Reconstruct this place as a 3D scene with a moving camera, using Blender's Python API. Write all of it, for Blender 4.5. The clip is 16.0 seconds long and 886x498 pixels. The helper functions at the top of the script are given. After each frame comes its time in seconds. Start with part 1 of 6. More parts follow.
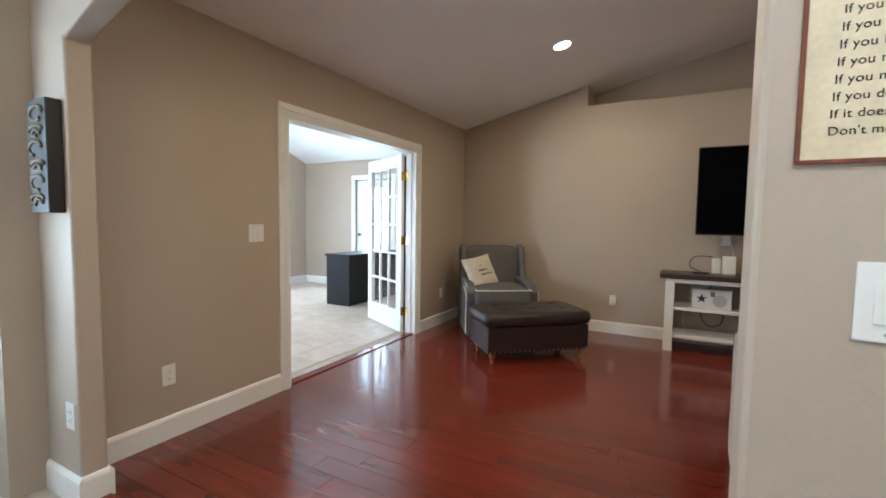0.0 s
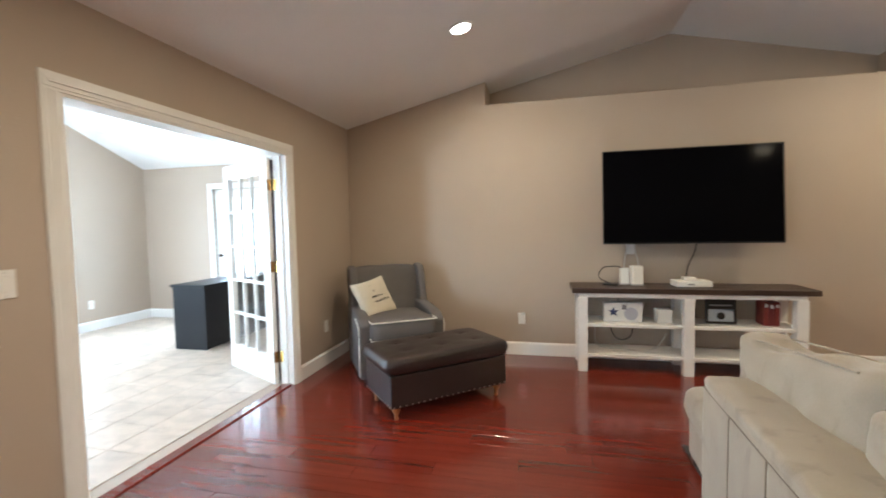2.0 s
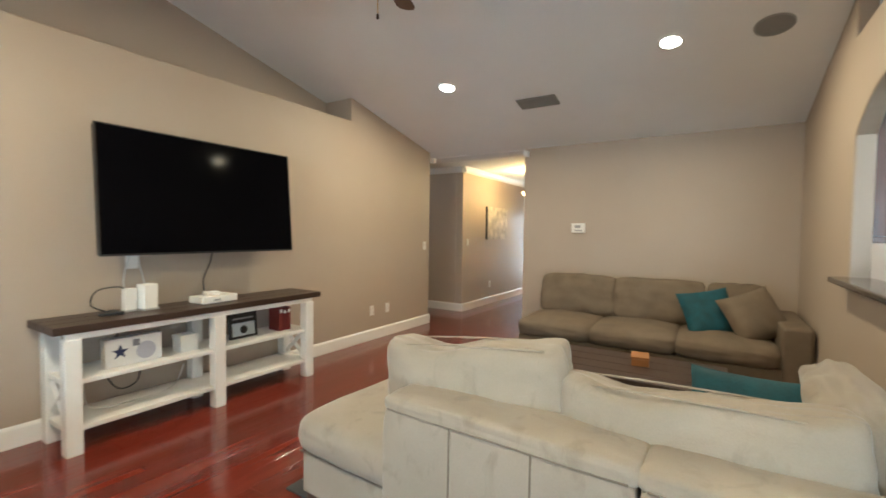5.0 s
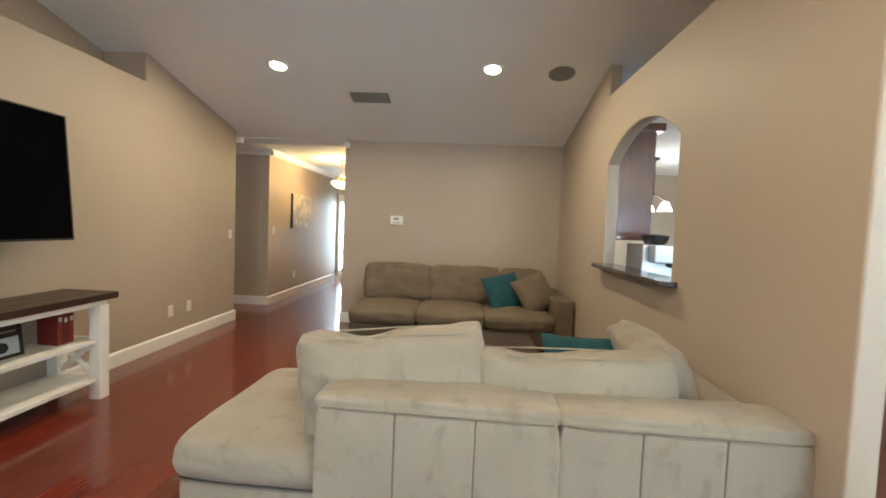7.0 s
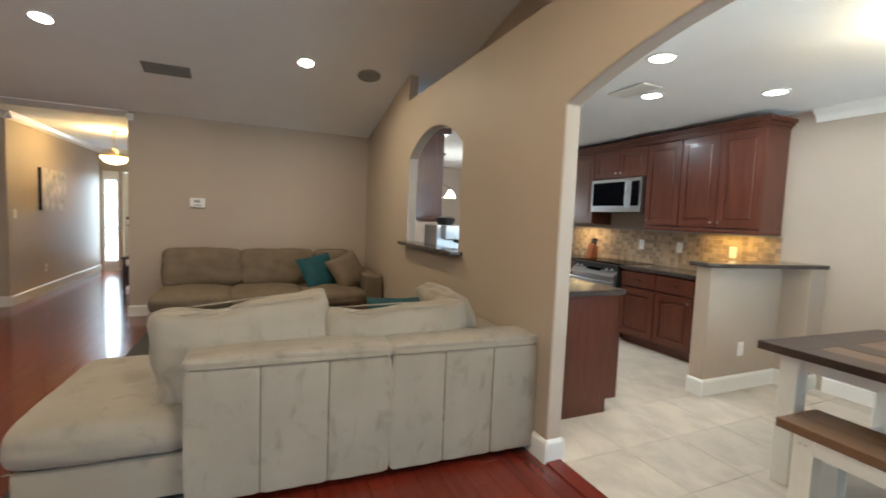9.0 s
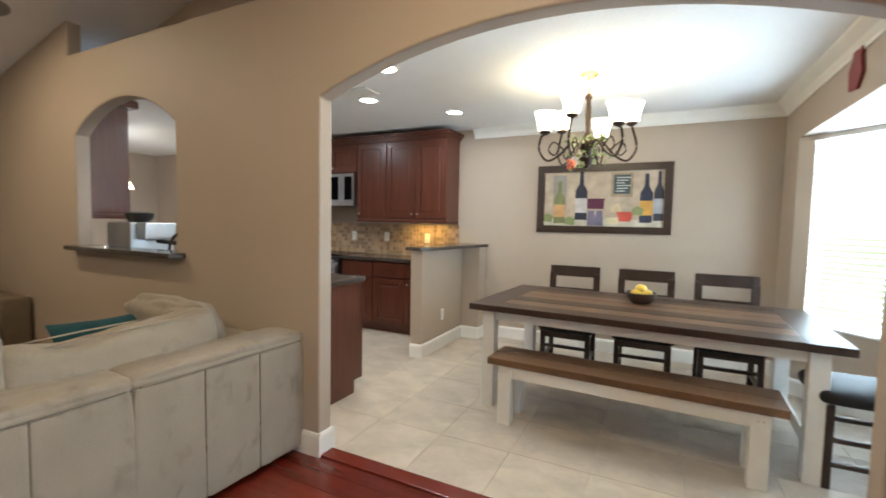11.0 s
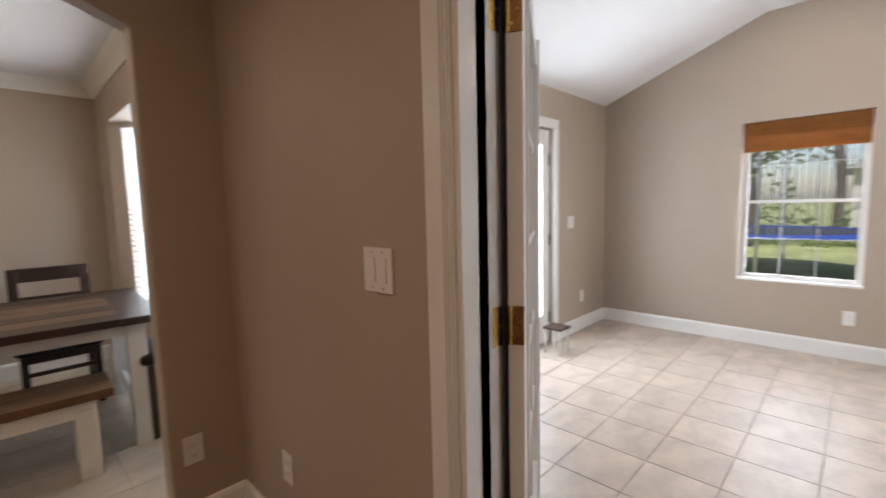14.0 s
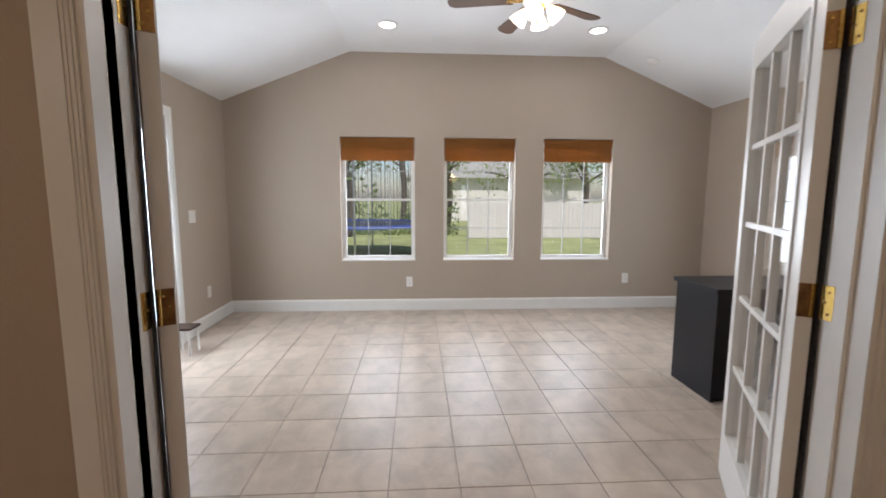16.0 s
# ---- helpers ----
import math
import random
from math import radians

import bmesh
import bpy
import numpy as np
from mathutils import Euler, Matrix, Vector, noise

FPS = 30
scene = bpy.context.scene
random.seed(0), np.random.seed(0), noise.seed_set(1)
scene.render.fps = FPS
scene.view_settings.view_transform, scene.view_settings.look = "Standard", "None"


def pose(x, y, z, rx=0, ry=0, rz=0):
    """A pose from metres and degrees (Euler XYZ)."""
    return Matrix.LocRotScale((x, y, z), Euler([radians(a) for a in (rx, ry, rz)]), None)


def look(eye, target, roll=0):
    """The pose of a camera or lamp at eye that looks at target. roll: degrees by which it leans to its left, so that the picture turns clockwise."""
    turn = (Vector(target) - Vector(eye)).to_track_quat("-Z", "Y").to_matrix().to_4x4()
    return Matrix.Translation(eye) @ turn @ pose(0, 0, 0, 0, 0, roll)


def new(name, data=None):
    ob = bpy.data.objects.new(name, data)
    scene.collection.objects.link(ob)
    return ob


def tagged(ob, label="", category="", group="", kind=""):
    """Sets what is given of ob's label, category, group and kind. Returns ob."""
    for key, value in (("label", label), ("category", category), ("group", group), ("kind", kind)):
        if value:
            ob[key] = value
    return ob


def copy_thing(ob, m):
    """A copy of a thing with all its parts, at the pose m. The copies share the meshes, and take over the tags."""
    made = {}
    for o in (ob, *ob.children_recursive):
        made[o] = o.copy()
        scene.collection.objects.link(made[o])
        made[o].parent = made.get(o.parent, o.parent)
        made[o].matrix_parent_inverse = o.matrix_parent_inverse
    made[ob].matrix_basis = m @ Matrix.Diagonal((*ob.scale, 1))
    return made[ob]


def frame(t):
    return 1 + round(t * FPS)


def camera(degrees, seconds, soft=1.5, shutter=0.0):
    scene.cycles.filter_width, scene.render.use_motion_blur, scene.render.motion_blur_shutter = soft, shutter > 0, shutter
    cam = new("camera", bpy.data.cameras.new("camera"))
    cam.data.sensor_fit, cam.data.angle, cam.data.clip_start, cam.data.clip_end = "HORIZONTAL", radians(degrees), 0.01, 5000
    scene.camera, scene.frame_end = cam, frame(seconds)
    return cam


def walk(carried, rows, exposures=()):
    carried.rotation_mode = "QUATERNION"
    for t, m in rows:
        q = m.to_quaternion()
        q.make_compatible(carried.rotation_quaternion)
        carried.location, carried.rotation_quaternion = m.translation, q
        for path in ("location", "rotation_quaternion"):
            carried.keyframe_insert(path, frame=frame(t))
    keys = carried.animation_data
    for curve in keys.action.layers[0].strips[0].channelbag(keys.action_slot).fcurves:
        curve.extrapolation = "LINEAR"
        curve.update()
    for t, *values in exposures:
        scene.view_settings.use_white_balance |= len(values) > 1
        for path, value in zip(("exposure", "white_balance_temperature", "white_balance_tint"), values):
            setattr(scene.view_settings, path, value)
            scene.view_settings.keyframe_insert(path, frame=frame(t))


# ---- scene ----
cam = camera(91.4, 16.0, 1.7, 0.35)
PATH = [
    (0, (0.173, 0.443, 1.291), (-0.77, 2.202, 1.159), 0.8),
    (0.5, (0.112, 0.515, 1.298), (-0.834, 2.272, 1.164), 0.6),
    (1, (0.008, 0.707, 1.3), (-0.902, 2.485, 1.197), 0.2),
    (1.5, (-0.084, 0.93, 1.326), (-0.853, 2.755, 1.234), -0.5),
    (2, (-0.194, 1.164, 1.39), (-0.651, 3.108, 1.283), -1.2),
    (2.5, (-0.274, 1.34, 1.39), (-0.355, 3.336, 1.297), -1.3),
    (3, (-0.32, 1.494, 1.425), (0.001, 3.466, 1.331), -0.9),
    (3.5, (-0.421, 1.606, 1.43), (0.321, 3.462, 1.343), -0.4),
    (4, (-0.59, 1.765, 1.425), (0.541, 3.412, 1.335), -0.0),
    (4.5, (-0.699, 1.904, 1.388), (0.73, 3.301, 1.304), 0.2),
    (5, (-0.834, 2.145, 1.363), (0.858, 3.209, 1.288), 0.7),
    (5.2, (-0.83, 2.22, 1.374), (0.928, 3.169, 1.291), 0.8),
    (7.3, (-1.216, 2.787, 1.388), (0.781, 2.77, 1.286), 2.4),
    (7.5, (-1.262, 2.853, 1.38), (0.733, 2.765, 1.278), 2.4),
    (8, (-1.44, 2.969, 1.388), (0.533, 2.666, 1.262), 2.7),
    (8.5, (-1.613, 3.018, 1.374), (0.303, 2.462, 1.24), 2.6),
    (9, (-1.651, 2.974, 1.381), (0.173, 2.166, 1.238), 2.4),
    (9.2, (-1.661, 2.926, 1.374), (0.122, 2.032, 1.234), 2.3),
    (11.3, (-1.385, 3.316, 1.356), (-0.674, 1.452, 1.215), 0.6),
    (11.5, (-1.394, 3.333, 1.368), (-0.789, 1.433, 1.212), 0.2),
    (12, (-1.448, 3.368, 1.359), (-1.167, 1.396, 1.174), -0.4),
    (12.5, (-1.518, 3.369, 1.345), (-1.61, 1.382, 1.14), -0.6),
    (13, (-1.549, 3.39, 1.343), (-2.108, 1.481, 1.128), -0.8),
    (13.5, (-1.636, 3.403, 1.349), (-2.646, 1.689, 1.141), -1.2),
    (14, (-1.689, 3.371, 1.35), (-3.117, 1.985, 1.149), -1.4),
    (14.5, (-1.684, 3.322, 1.355), (-3.451, 2.405, 1.154), -1.2),
    (15, (-1.642, 3.356, 1.353), (-3.588, 2.942, 1.145), -0.6),
    (15.5, (-1.496, 3.423, 1.35), (-3.482, 3.346, 1.126), -0.3),
    (16, (-1.408, 3.435, 1.343), (-3.391, 3.552, 1.105), 0.2),
]
EXPOSURES = [(0.0, 0.6, 5350, 5), (1.0, 0.8, 5150, 3), (2.0, 1.1, 5400, 5), (2.6, 1.25, 5700, 4), (3.0, 1.3, 5500, 0), (4.0, 1.42, 5350, -1), (5.2, 1.42, 5400, -1), (7.5, 1.2, 5450, 0), (9.0, 0.88, 5500, 2), (11.5, 0.68, 5800, 5), (12.5, 0.55, 6000, 8), (13.0, 0.5, 6100, 11), (13.5, 0.05, 6300, 15), (14.0, -0.3, 6450, 18), (15.0, -0.62, 6400, 18), (16.0, -0.56, 6350, 17)]
walk(cam, [(t, look(eye, target, roll)) for t, eye, target, roll in PATH], EXPOSURES)

# ---- light ----
world = bpy.data.worlds.new("world")
scene.world = world
world.use_nodes = True
sky = world.node_tree.nodes.new("ShaderNodeTexSky")
sky.sky_type, sky.sun_disc = "NISHITA", False
sky.sun_elevation, sky.sun_rotation = radians(53), radians(83)
world.node_tree.links.new(sky.outputs[0], world.node_tree.nodes["Background"].inputs[0])
world.node_tree.nodes["Background"].inputs[1].default_value = 0.15
sun = new("sun", bpy.data.lights.new("sun", "SUN"))
sun.data.energy, sun.data.angle, sun.data.color = 5.0, radians(0.5), (1.0, 0.95, 0.88)
sun.matrix_world = look((9, 1.1, 12), (0, 0, 0))


LAMPS = 0.5


def area(name, eye, target, w, h, watts, color=(1, 1, 1), spread=180):
    lamp = new(name, bpy.data.lights.new(name, "AREA"))
    lamp.data.shape, lamp.data.size, lamp.data.size_y = "RECTANGLE", w, h
    lamp.data.energy, lamp.data.color, lamp.data.spread = watts * LAMPS, color, radians(spread)
    lamp.matrix_world = look(eye, target)
    return lamp


def bulb(name, place, watts, color, radius=0.05):
    lamp = new(name, bpy.data.lights.new(name, "POINT"))
    lamp.data.energy, lamp.data.color, lamp.data.shadow_soft_size = watts * LAMPS, color, radius
    lamp.location = place
    return lamp


DAY, WARM, COOL = (0.84, 0.94, 1.0), (1.0, 0.73, 0.43), (1.0, 0.96, 0.90)
for y in (2.96, 4.14, 5.30):
    area("window_daylight", (-6.72, y, 1.25), (-2.5, y, 0.7), 0.8, 1.2, 54, DAY)
area("garden_door_daylight", (-4.95, 1.05, 1.1), (-4.95, 4.0, 0.8), 0.55, 1.7, 95, DAY)
area("side_door_daylight", (-4.8, 7.1, 1.1), (-4.8, 4.0, 0.8), 0.55, 1.7, 42, DAY)
area("dining_window_daylight", (-3.045, 0.25, 1.33), (0.5, 0.25, 1.33), 1.24, 1.40, 90, DAY)
area("dining_bay_daylight", (-2.742, -0.905, 1.33), (-1.742, 0.095, 1.33), 0.58, 1.40, 60, DAY)
area("sidelight_daylight", (9.45, 5.66, 1.1), (6.0, 5.3, 0.8), 0.22, 1.6, 14, DAY)

# ---- materials ----


def material(name, color, rough=0.6, metal=0.0, vary=0.08, scale=6.0, bump=0.15, fine=120.0, coat=0.0, stretch=(1, 1, 1), random_by="", spread=1.3, emit=0.0, emit_color=None, spec=0.5):
    m = bpy.data.materials.new(name)
    m.use_nodes = True
    t = m.node_tree
    n, l = t.nodes, t.links
    b = n["Principled BSDF"]
    b.inputs["Roughness"].default_value, b.inputs["Metallic"].default_value = rough, metal
    b.inputs["Specular IOR Level"].default_value = spec
    b.inputs["Coat Weight"].default_value = coat
    b.inputs["Coat Roughness"].default_value = 0.08
    co = n.new("ShaderNodeTexCoord")
    mp = n.new("ShaderNodeMapping")
    mp.inputs["Scale"].default_value = stretch
    l.new(co.outputs["Object"], mp.inputs["Vector"])
    big = n.new("ShaderNodeTexNoise")
    big.inputs["Scale"].default_value, big.inputs["Detail"].default_value = scale, 4
    l.new(mp.outputs[0], big.inputs["Vector"])
    small = n.new("ShaderNodeTexNoise")
    small.inputs["Scale"].default_value, small.inputs["Detail"].default_value = fine, 3
    l.new(mp.outputs[0], small.inputs["Vector"])
    add = n.new("ShaderNodeMath")
    add.operation = "MULTIPLY_ADD"
    add.inputs[1].default_value = 0.35
    l.new(small.outputs["Fac"], add.inputs[0])
    l.new(big.outputs["Fac"], add.inputs[2])
    src = add.outputs[0]
    if random_by:
        if random_by == "object":
            r = n.new("ShaderNodeObjectInfo").outputs["Random"]
        else:
            r = n.new("ShaderNodeNewGeometry").outputs["Random Per Island"]
        mix = n.new("ShaderNodeMath")
        mix.operation = "MULTIPLY_ADD"
        mix.inputs[1].default_value = spread
        l.new(r, mix.inputs[0])
        l.new(src, mix.inputs[2])
        off = n.new("ShaderNodeMath")
        off.operation = "SUBTRACT"
        off.inputs[1].default_value = spread / 2
        l.new(mix.outputs[0], off.inputs[0])
        src = off.outputs[0]
    ramp = n.new("ShaderNodeMapRange")
    ramp.inputs["From Min"].default_value, ramp.inputs["From Max"].default_value = 0.35, 1.0
    ramp.inputs["To Min"].default_value, ramp.inputs["To Max"].default_value = 1 - vary, 1 + vary
    l.new(src, ramp.inputs["Value"])
    mul = n.new("ShaderNodeVectorMath")
    mul.operation = "SCALE"
    mul.inputs[0].default_value = color[:3]
    l.new(ramp.outputs[0], mul.inputs["Scale"])
    l.new(mul.outputs[0], b.inputs["Base Color"])
    rr = n.new("ShaderNodeMapRange")
    rr.inputs["To Min"].default_value, rr.inputs["To Max"].default_value = max(rough - 0.06, 0.02), min(rough + 0.08, 1)
    l.new(big.outputs["Fac"], rr.inputs["Value"])
    l.new(rr.outputs[0], b.inputs["Roughness"])
    if bump:
        bp = n.new("ShaderNodeBump")
        bp.inputs["Strength"].default_value, bp.inputs["Distance"].default_value = bump, 0.004
        l.new(small.outputs["Fac"], bp.inputs["Height"])
        l.new(bp.outputs[0], b.inputs["Normal"])
    if emit:
        b.inputs["Emission Color"].default_value = (*(emit_color or color[:3]), 1)
        b.inputs["Emission Strength"].default_value = emit
    return m


def glass_material(name, tint=(1, 1, 1), rough=0.0, milk=0.0):
    m = bpy.data.materials.new(name)
    m.use_nodes = True
    n, l = m.node_tree.nodes, m.node_tree.links
    n.remove(n["Principled BSDF"])
    clear, shine, mix, face = n.new("ShaderNodeBsdfTransparent"), n.new("ShaderNodeBsdfGlossy"), n.new("ShaderNodeMixShader"), n.new("ShaderNodeLayerWeight")
    curve, gloss = n.new("ShaderNodeMath"), n.new("ShaderNodeMath")
    curve.operation, gloss.operation = "POWER", "MULTIPLY_ADD"
    curve.inputs[1].default_value = 4.0
    gloss.inputs[1].default_value, gloss.inputs[2].default_value = 0.5, 0.035
    clear.inputs[0].default_value, shine.inputs["Roughness"].default_value = (*tint, 1), rough
    l.new(face.outputs["Facing"], curve.inputs[0])
    l.new(curve.outputs[0], gloss.inputs[0])
    l.new(gloss.outputs[0], mix.inputs[0])
    l.new(clear.outputs[0], mix.inputs[1])
    l.new(shine.outputs[0], mix.inputs[2])
    l.new(mix.outputs[0], n["Material Output"].inputs[0])
    if milk:
        white, blend = n.new("ShaderNodeBsdfTranslucent"), n.new("ShaderNodeMixShader")
        white.inputs[0].default_value, blend.inputs[0].default_value = (0.9, 0.92, 0.93, 1), milk
        l.new(mix.outputs[0], blend.inputs[1])
        l.new(white.outputs[0], blend.inputs[2])
        l.new(blend.outputs[0], n["Material Output"].inputs[0])
    return m


WALL = material("beige wall paint", (0.432, 0.358, 0.285), 0.55, vary=0.04, scale=1.5, bump=0.25, fine=90)
CEIL = material("white ceiling paint", (0.85, 0.85, 0.85), 0.85, vary=0.03, scale=2, bump=0.6, fine=60)
TRIM = material("white semi-gloss trim paint", (0.80, 0.79, 0.76), 0.3, vary=0.03, bump=0.03)
JARRAH = material("red jarrah floorboard", (0.145, 0.019, 0.010), 0.18, vary=0.20, scale=3.5, bump=0.02, fine=60, coat=0.35, stretch=(0.35, 6, 1), random_by="object", spread=0.45)
GAP = material("dark board joint", (0.10, 0.016, 0.009), 0.5)
TILE = material("cream marbled floor tile", (0.57, 0.475, 0.39), 0.36, vary=0.14, scale=5, bump=0.05, fine=30, random_by="object", spread=0.3)
TILE_K = material("pale stone kitchen tile", (0.54, 0.47, 0.385), 0.36, vary=0.14, scale=4, bump=0.05, fine=25, random_by="object", spread=0.3)
GROUT_K = material("pale tile grout", (0.49, 0.425, 0.35), 0.9)
GROUT = material("grey tile grout", (0.43, 0.37, 0.31), 0.9)
DARKTOP = material("dark stained plank top", (0.042, 0.024, 0.017), 0.38, vary=0.35, scale=4, bump=0.1, fine=40, stretch=(0.6, 8, 2))
WHITEWOOD = material("white painted wood", (0.78, 0.77, 0.74), 0.45, vary=0.05, scale=8, bump=0.08)
BROWNWOOD = material("warm brown stained plank", (0.125, 0.070, 0.038), 0.33, vary=0.45, scale=5, bump=0.1, fine=40, stretch=(0.7, 9, 2), random_by="island")
CHERRY = material("cherry cabinet wood", (0.092, 0.025, 0.0125), 0.32, vary=0.35, scale=5, bump=0.05, fine=50, coat=0.15, stretch=(6, 6, 0.7))
ESPRESSO = material("espresso chair wood", (0.035, 0.019, 0.013), 0.35, vary=0.25, scale=6, bump=0.05)
VELVET = material("taupe microfibre velvet", (0.300, 0.258, 0.203), 0.85, vary=0.13, scale=3.5, bump=0.25, fine=160)


def smudge(m, scale, low, high, depth, stretch, sheen=0.25):
    """Scattered darker marks on a surface, where a coarse noise peaks."""
    n, l = m.node_tree.nodes, m.node_tree.links
    b = n["Principled BSDF"]
    src = b.inputs["Base Color"].links[0].from_socket
    mp, tx, mr, mul = n.new("ShaderNodeMapping"), n.new("ShaderNodeTexNoise"), n.new("ShaderNodeMapRange"), n.new("ShaderNodeVectorMath")
    mp.inputs["Scale"].default_value = stretch
    tx.inputs["Scale"].default_value, tx.inputs["Detail"].default_value, tx.inputs["Distortion"].default_value = scale, 6, 0.6
    mr.inputs["From Min"].default_value, mr.inputs["From Max"].default_value = low, high
    mr.inputs["To Min"].default_value, mr.inputs["To Max"].default_value = 1.0, depth
    mul.operation = "SCALE"
    l.new(n.new("ShaderNodeNewGeometry").outputs["Position"], mp.inputs["Vector"])
    l.new(mp.outputs[0], tx.inputs["Vector"])
    l.new(tx.outputs["Fac"], mr.inputs["Value"])
    l.new(src, mul.inputs[0])
    l.new(mr.outputs[0], mul.inputs["Scale"])
    l.new(mul.outputs[0], b.inputs["Base Color"])
    b.inputs["Sheen Weight"].default_value = sheen


smudge(VELVET, 11.0, 0.56, 0.74, 0.74, (1, 1, 0.6))
smudge(TILE, 4.5, 0.42, 0.68, 0.80, (1, 1.6, 1), 0.0)
smudge(TILE_K, 4.0, 0.42, 0.68, 0.82, (1, 1.6, 1), 0.0)
smudge(JARRAH, 3.0, 0.40, 0.70, 0.84, (0.5, 5, 1), 0.0)
SEAM = material("dark seam cord", (0.17, 0.143, 0.110), 0.9)
# shaded copy of VELVET: the far sofa's dimmer light is in this colour
VELVET_SHADED = material("taupe microfibre with shade in its colour", (0.152, 0.117, 0.081), 0.85, vary=0.25, scale=6, bump=0.25, fine=160)
TEAL = material("teal plush", (0.005, 0.062, 0.085), 0.75, vary=0.4, scale=14, bump=0.5, fine=90)
GREYFAB = material("grey linen upholstery", (0.125, 0.115, 0.112), 0.9, vary=0.12, scale=6, bump=0.35, fine=260)
PIPING = material("white piping cord", (0.75, 0.73, 0.69), 0.7)
CREAM = material("cream cotton", (0.58, 0.53, 0.43), 0.9, vary=0.1, scale=8, bump=0.3, fine=220)
LEATHER = material("dark brown bonded leather", (0.02, 0.0115, 0.0105), 0.36, vary=0.2, scale=8, bump=0.25, fine=180)
OAKLEG = material("honey wood leg", (0.34, 0.15, 0.05), 0.4, vary=0.2, scale=14)
STUD = material("nickel nailhead", (0.6, 0.56, 0.5), 0.3, 1.0, bump=0)
BLACK = material("black plastic", (0.012, 0.012, 0.013), 0.4, vary=0.1, bump=0.05)
SCREEN = material("black screen glass", (0.003, 0.003, 0.004), 0.09, vary=0.0, bump=0, spec=0.013)
BLACKSEAT = material("black seat vinyl", (0.012, 0.012, 0.014), 0.5, vary=0.15, bump=0.1, spec=0.3)
WHITEPL = material("white plastic", (0.78, 0.77, 0.74), 0.35, vary=0.02, bump=0.02)
GREYPL = material("grey plastic", (0.33, 0.33, 0.33), 0.4, vary=0.05)
BRASS = material("polished brass", (0.78, 0.53, 0.16), 0.22, 1.0, vary=0.1, bump=0.03)
STEEL = material("brushed stainless steel", (0.46, 0.46, 0.47), 0.3, 1.0, vary=0.06, scale=4, bump=0.05, fine=200, stretch=(1, 1, 12))
GRANITE = material("dark speckled granite", (0.06, 0.05, 0.045), 0.12, vary=0.7, scale=60, bump=0, fine=180)
SPLASH = material("tumbled travertine mosaic", (0.36, 0.25, 0.155), 0.6, vary=0.27, scale=18, bump=0.4, random_by="island")
BRONZE = material("oil-rubbed bronze", (0.05, 0.033, 0.024), 0.38, 0.8, vary=0.3, scale=20)
SHADE = material("lit frosted glass shade", (0.9, 0.85, 0.75), 0.4, bump=0, vary=0, emit=6, emit_color=(1.0, 0.80, 0.52))
CANLIT = material("lit downlight lens", (0.9, 0.88, 0.84), 0.4, bump=0, vary=0, emit=14, emit_color=(1.0, 0.90, 0.76))
AMBER = material("lit amber alabaster bowl", (0.7, 0.5, 0.25), 0.4, bump=0, vary=0.1, emit=5, emit_color=(1.0, 0.66, 0.28))
BAMBOO = material("woven bamboo", (0.30, 0.135, 0.03), 0.55, vary=0.4, scale=10, bump=0.5, fine=100, stretch=(1, 0.6, 30))
BLINDS = material("white faux wood blind", (0.82, 0.82, 0.80), 0.5, bump=0, vary=0.03)
GLASS = glass_material("clear window glass")
# milk whitens these panes in place of the glaring daylight behind them
FROST = glass_material("thin frosted glass, whitened for glare", (0.93, 0.96, 0.97), 0.1, 0.7)
CABLE = material("black cable", (0.015, 0.015, 0.015), 0.5, bump=0, vary=0)
CABLEW = material("white cable", (0.6, 0.6, 0.58), 0.5, bump=0, vary=0)
DESKBLK = material("black ash laminate", (0.009, 0.009, 0.012), 0.4, vary=0.2, scale=8, bump=0.05, spec=0.3)
LACE = material("dark patterned curtain", (0.085, 0.08, 0.085), 0.8, vary=0.8, scale=140, bump=0.3)
SIGNTIN = material("aged cream enamel tin", (0.66, 0.56, 0.38), 0.5, vary=0.25, scale=9, bump=0.1)
RUST = material("rusty sign edge", (0.16, 0.045, 0.02), 0.7, vary=0.4, scale=30)
INK = material("black sign lettering", (0.02, 0.018, 0.016), 0.6, bump=0, vary=0)
GRASS = material("lawn grass", (0.36, 0.40, 0.17), 0.9, vary=0.35, scale=1.2, bump=0.6, fine=40)
FENCE = material("weathered fence board", (0.50, 0.48, 0.46), 0.9, vary=0.3, scale=4, bump=0.3, stretch=(4, 4, 0.5), random_by="island")
BARK = material("grey bark", (0.14, 0.12, 0.10), 0.95, vary=0.35, scale=9, bump=0.8, fine=30)
LEAF = material("green foliage", (0.12, 0.17, 0.06), 0.6, vary=0.5, scale=2, bump=0.1, random_by="island")


def let_light_through(m, color, share):
    """Thin stuff that glows with the light behind it."""
    n, l = m.node_tree.nodes, m.node_tree.links
    back, mix = n.new("ShaderNodeBsdfTranslucent"), n.new("ShaderNodeMixShader")
    back.inputs[0].default_value, mix.inputs[0].default_value = (*color, 1), share
    l.new(n["Principled BSDF"].outputs[0], mix.inputs[1])
    l.new(back.outputs[0], mix.inputs[2])
    l.new(mix.outputs[0], n["Material Output"].inputs[0])


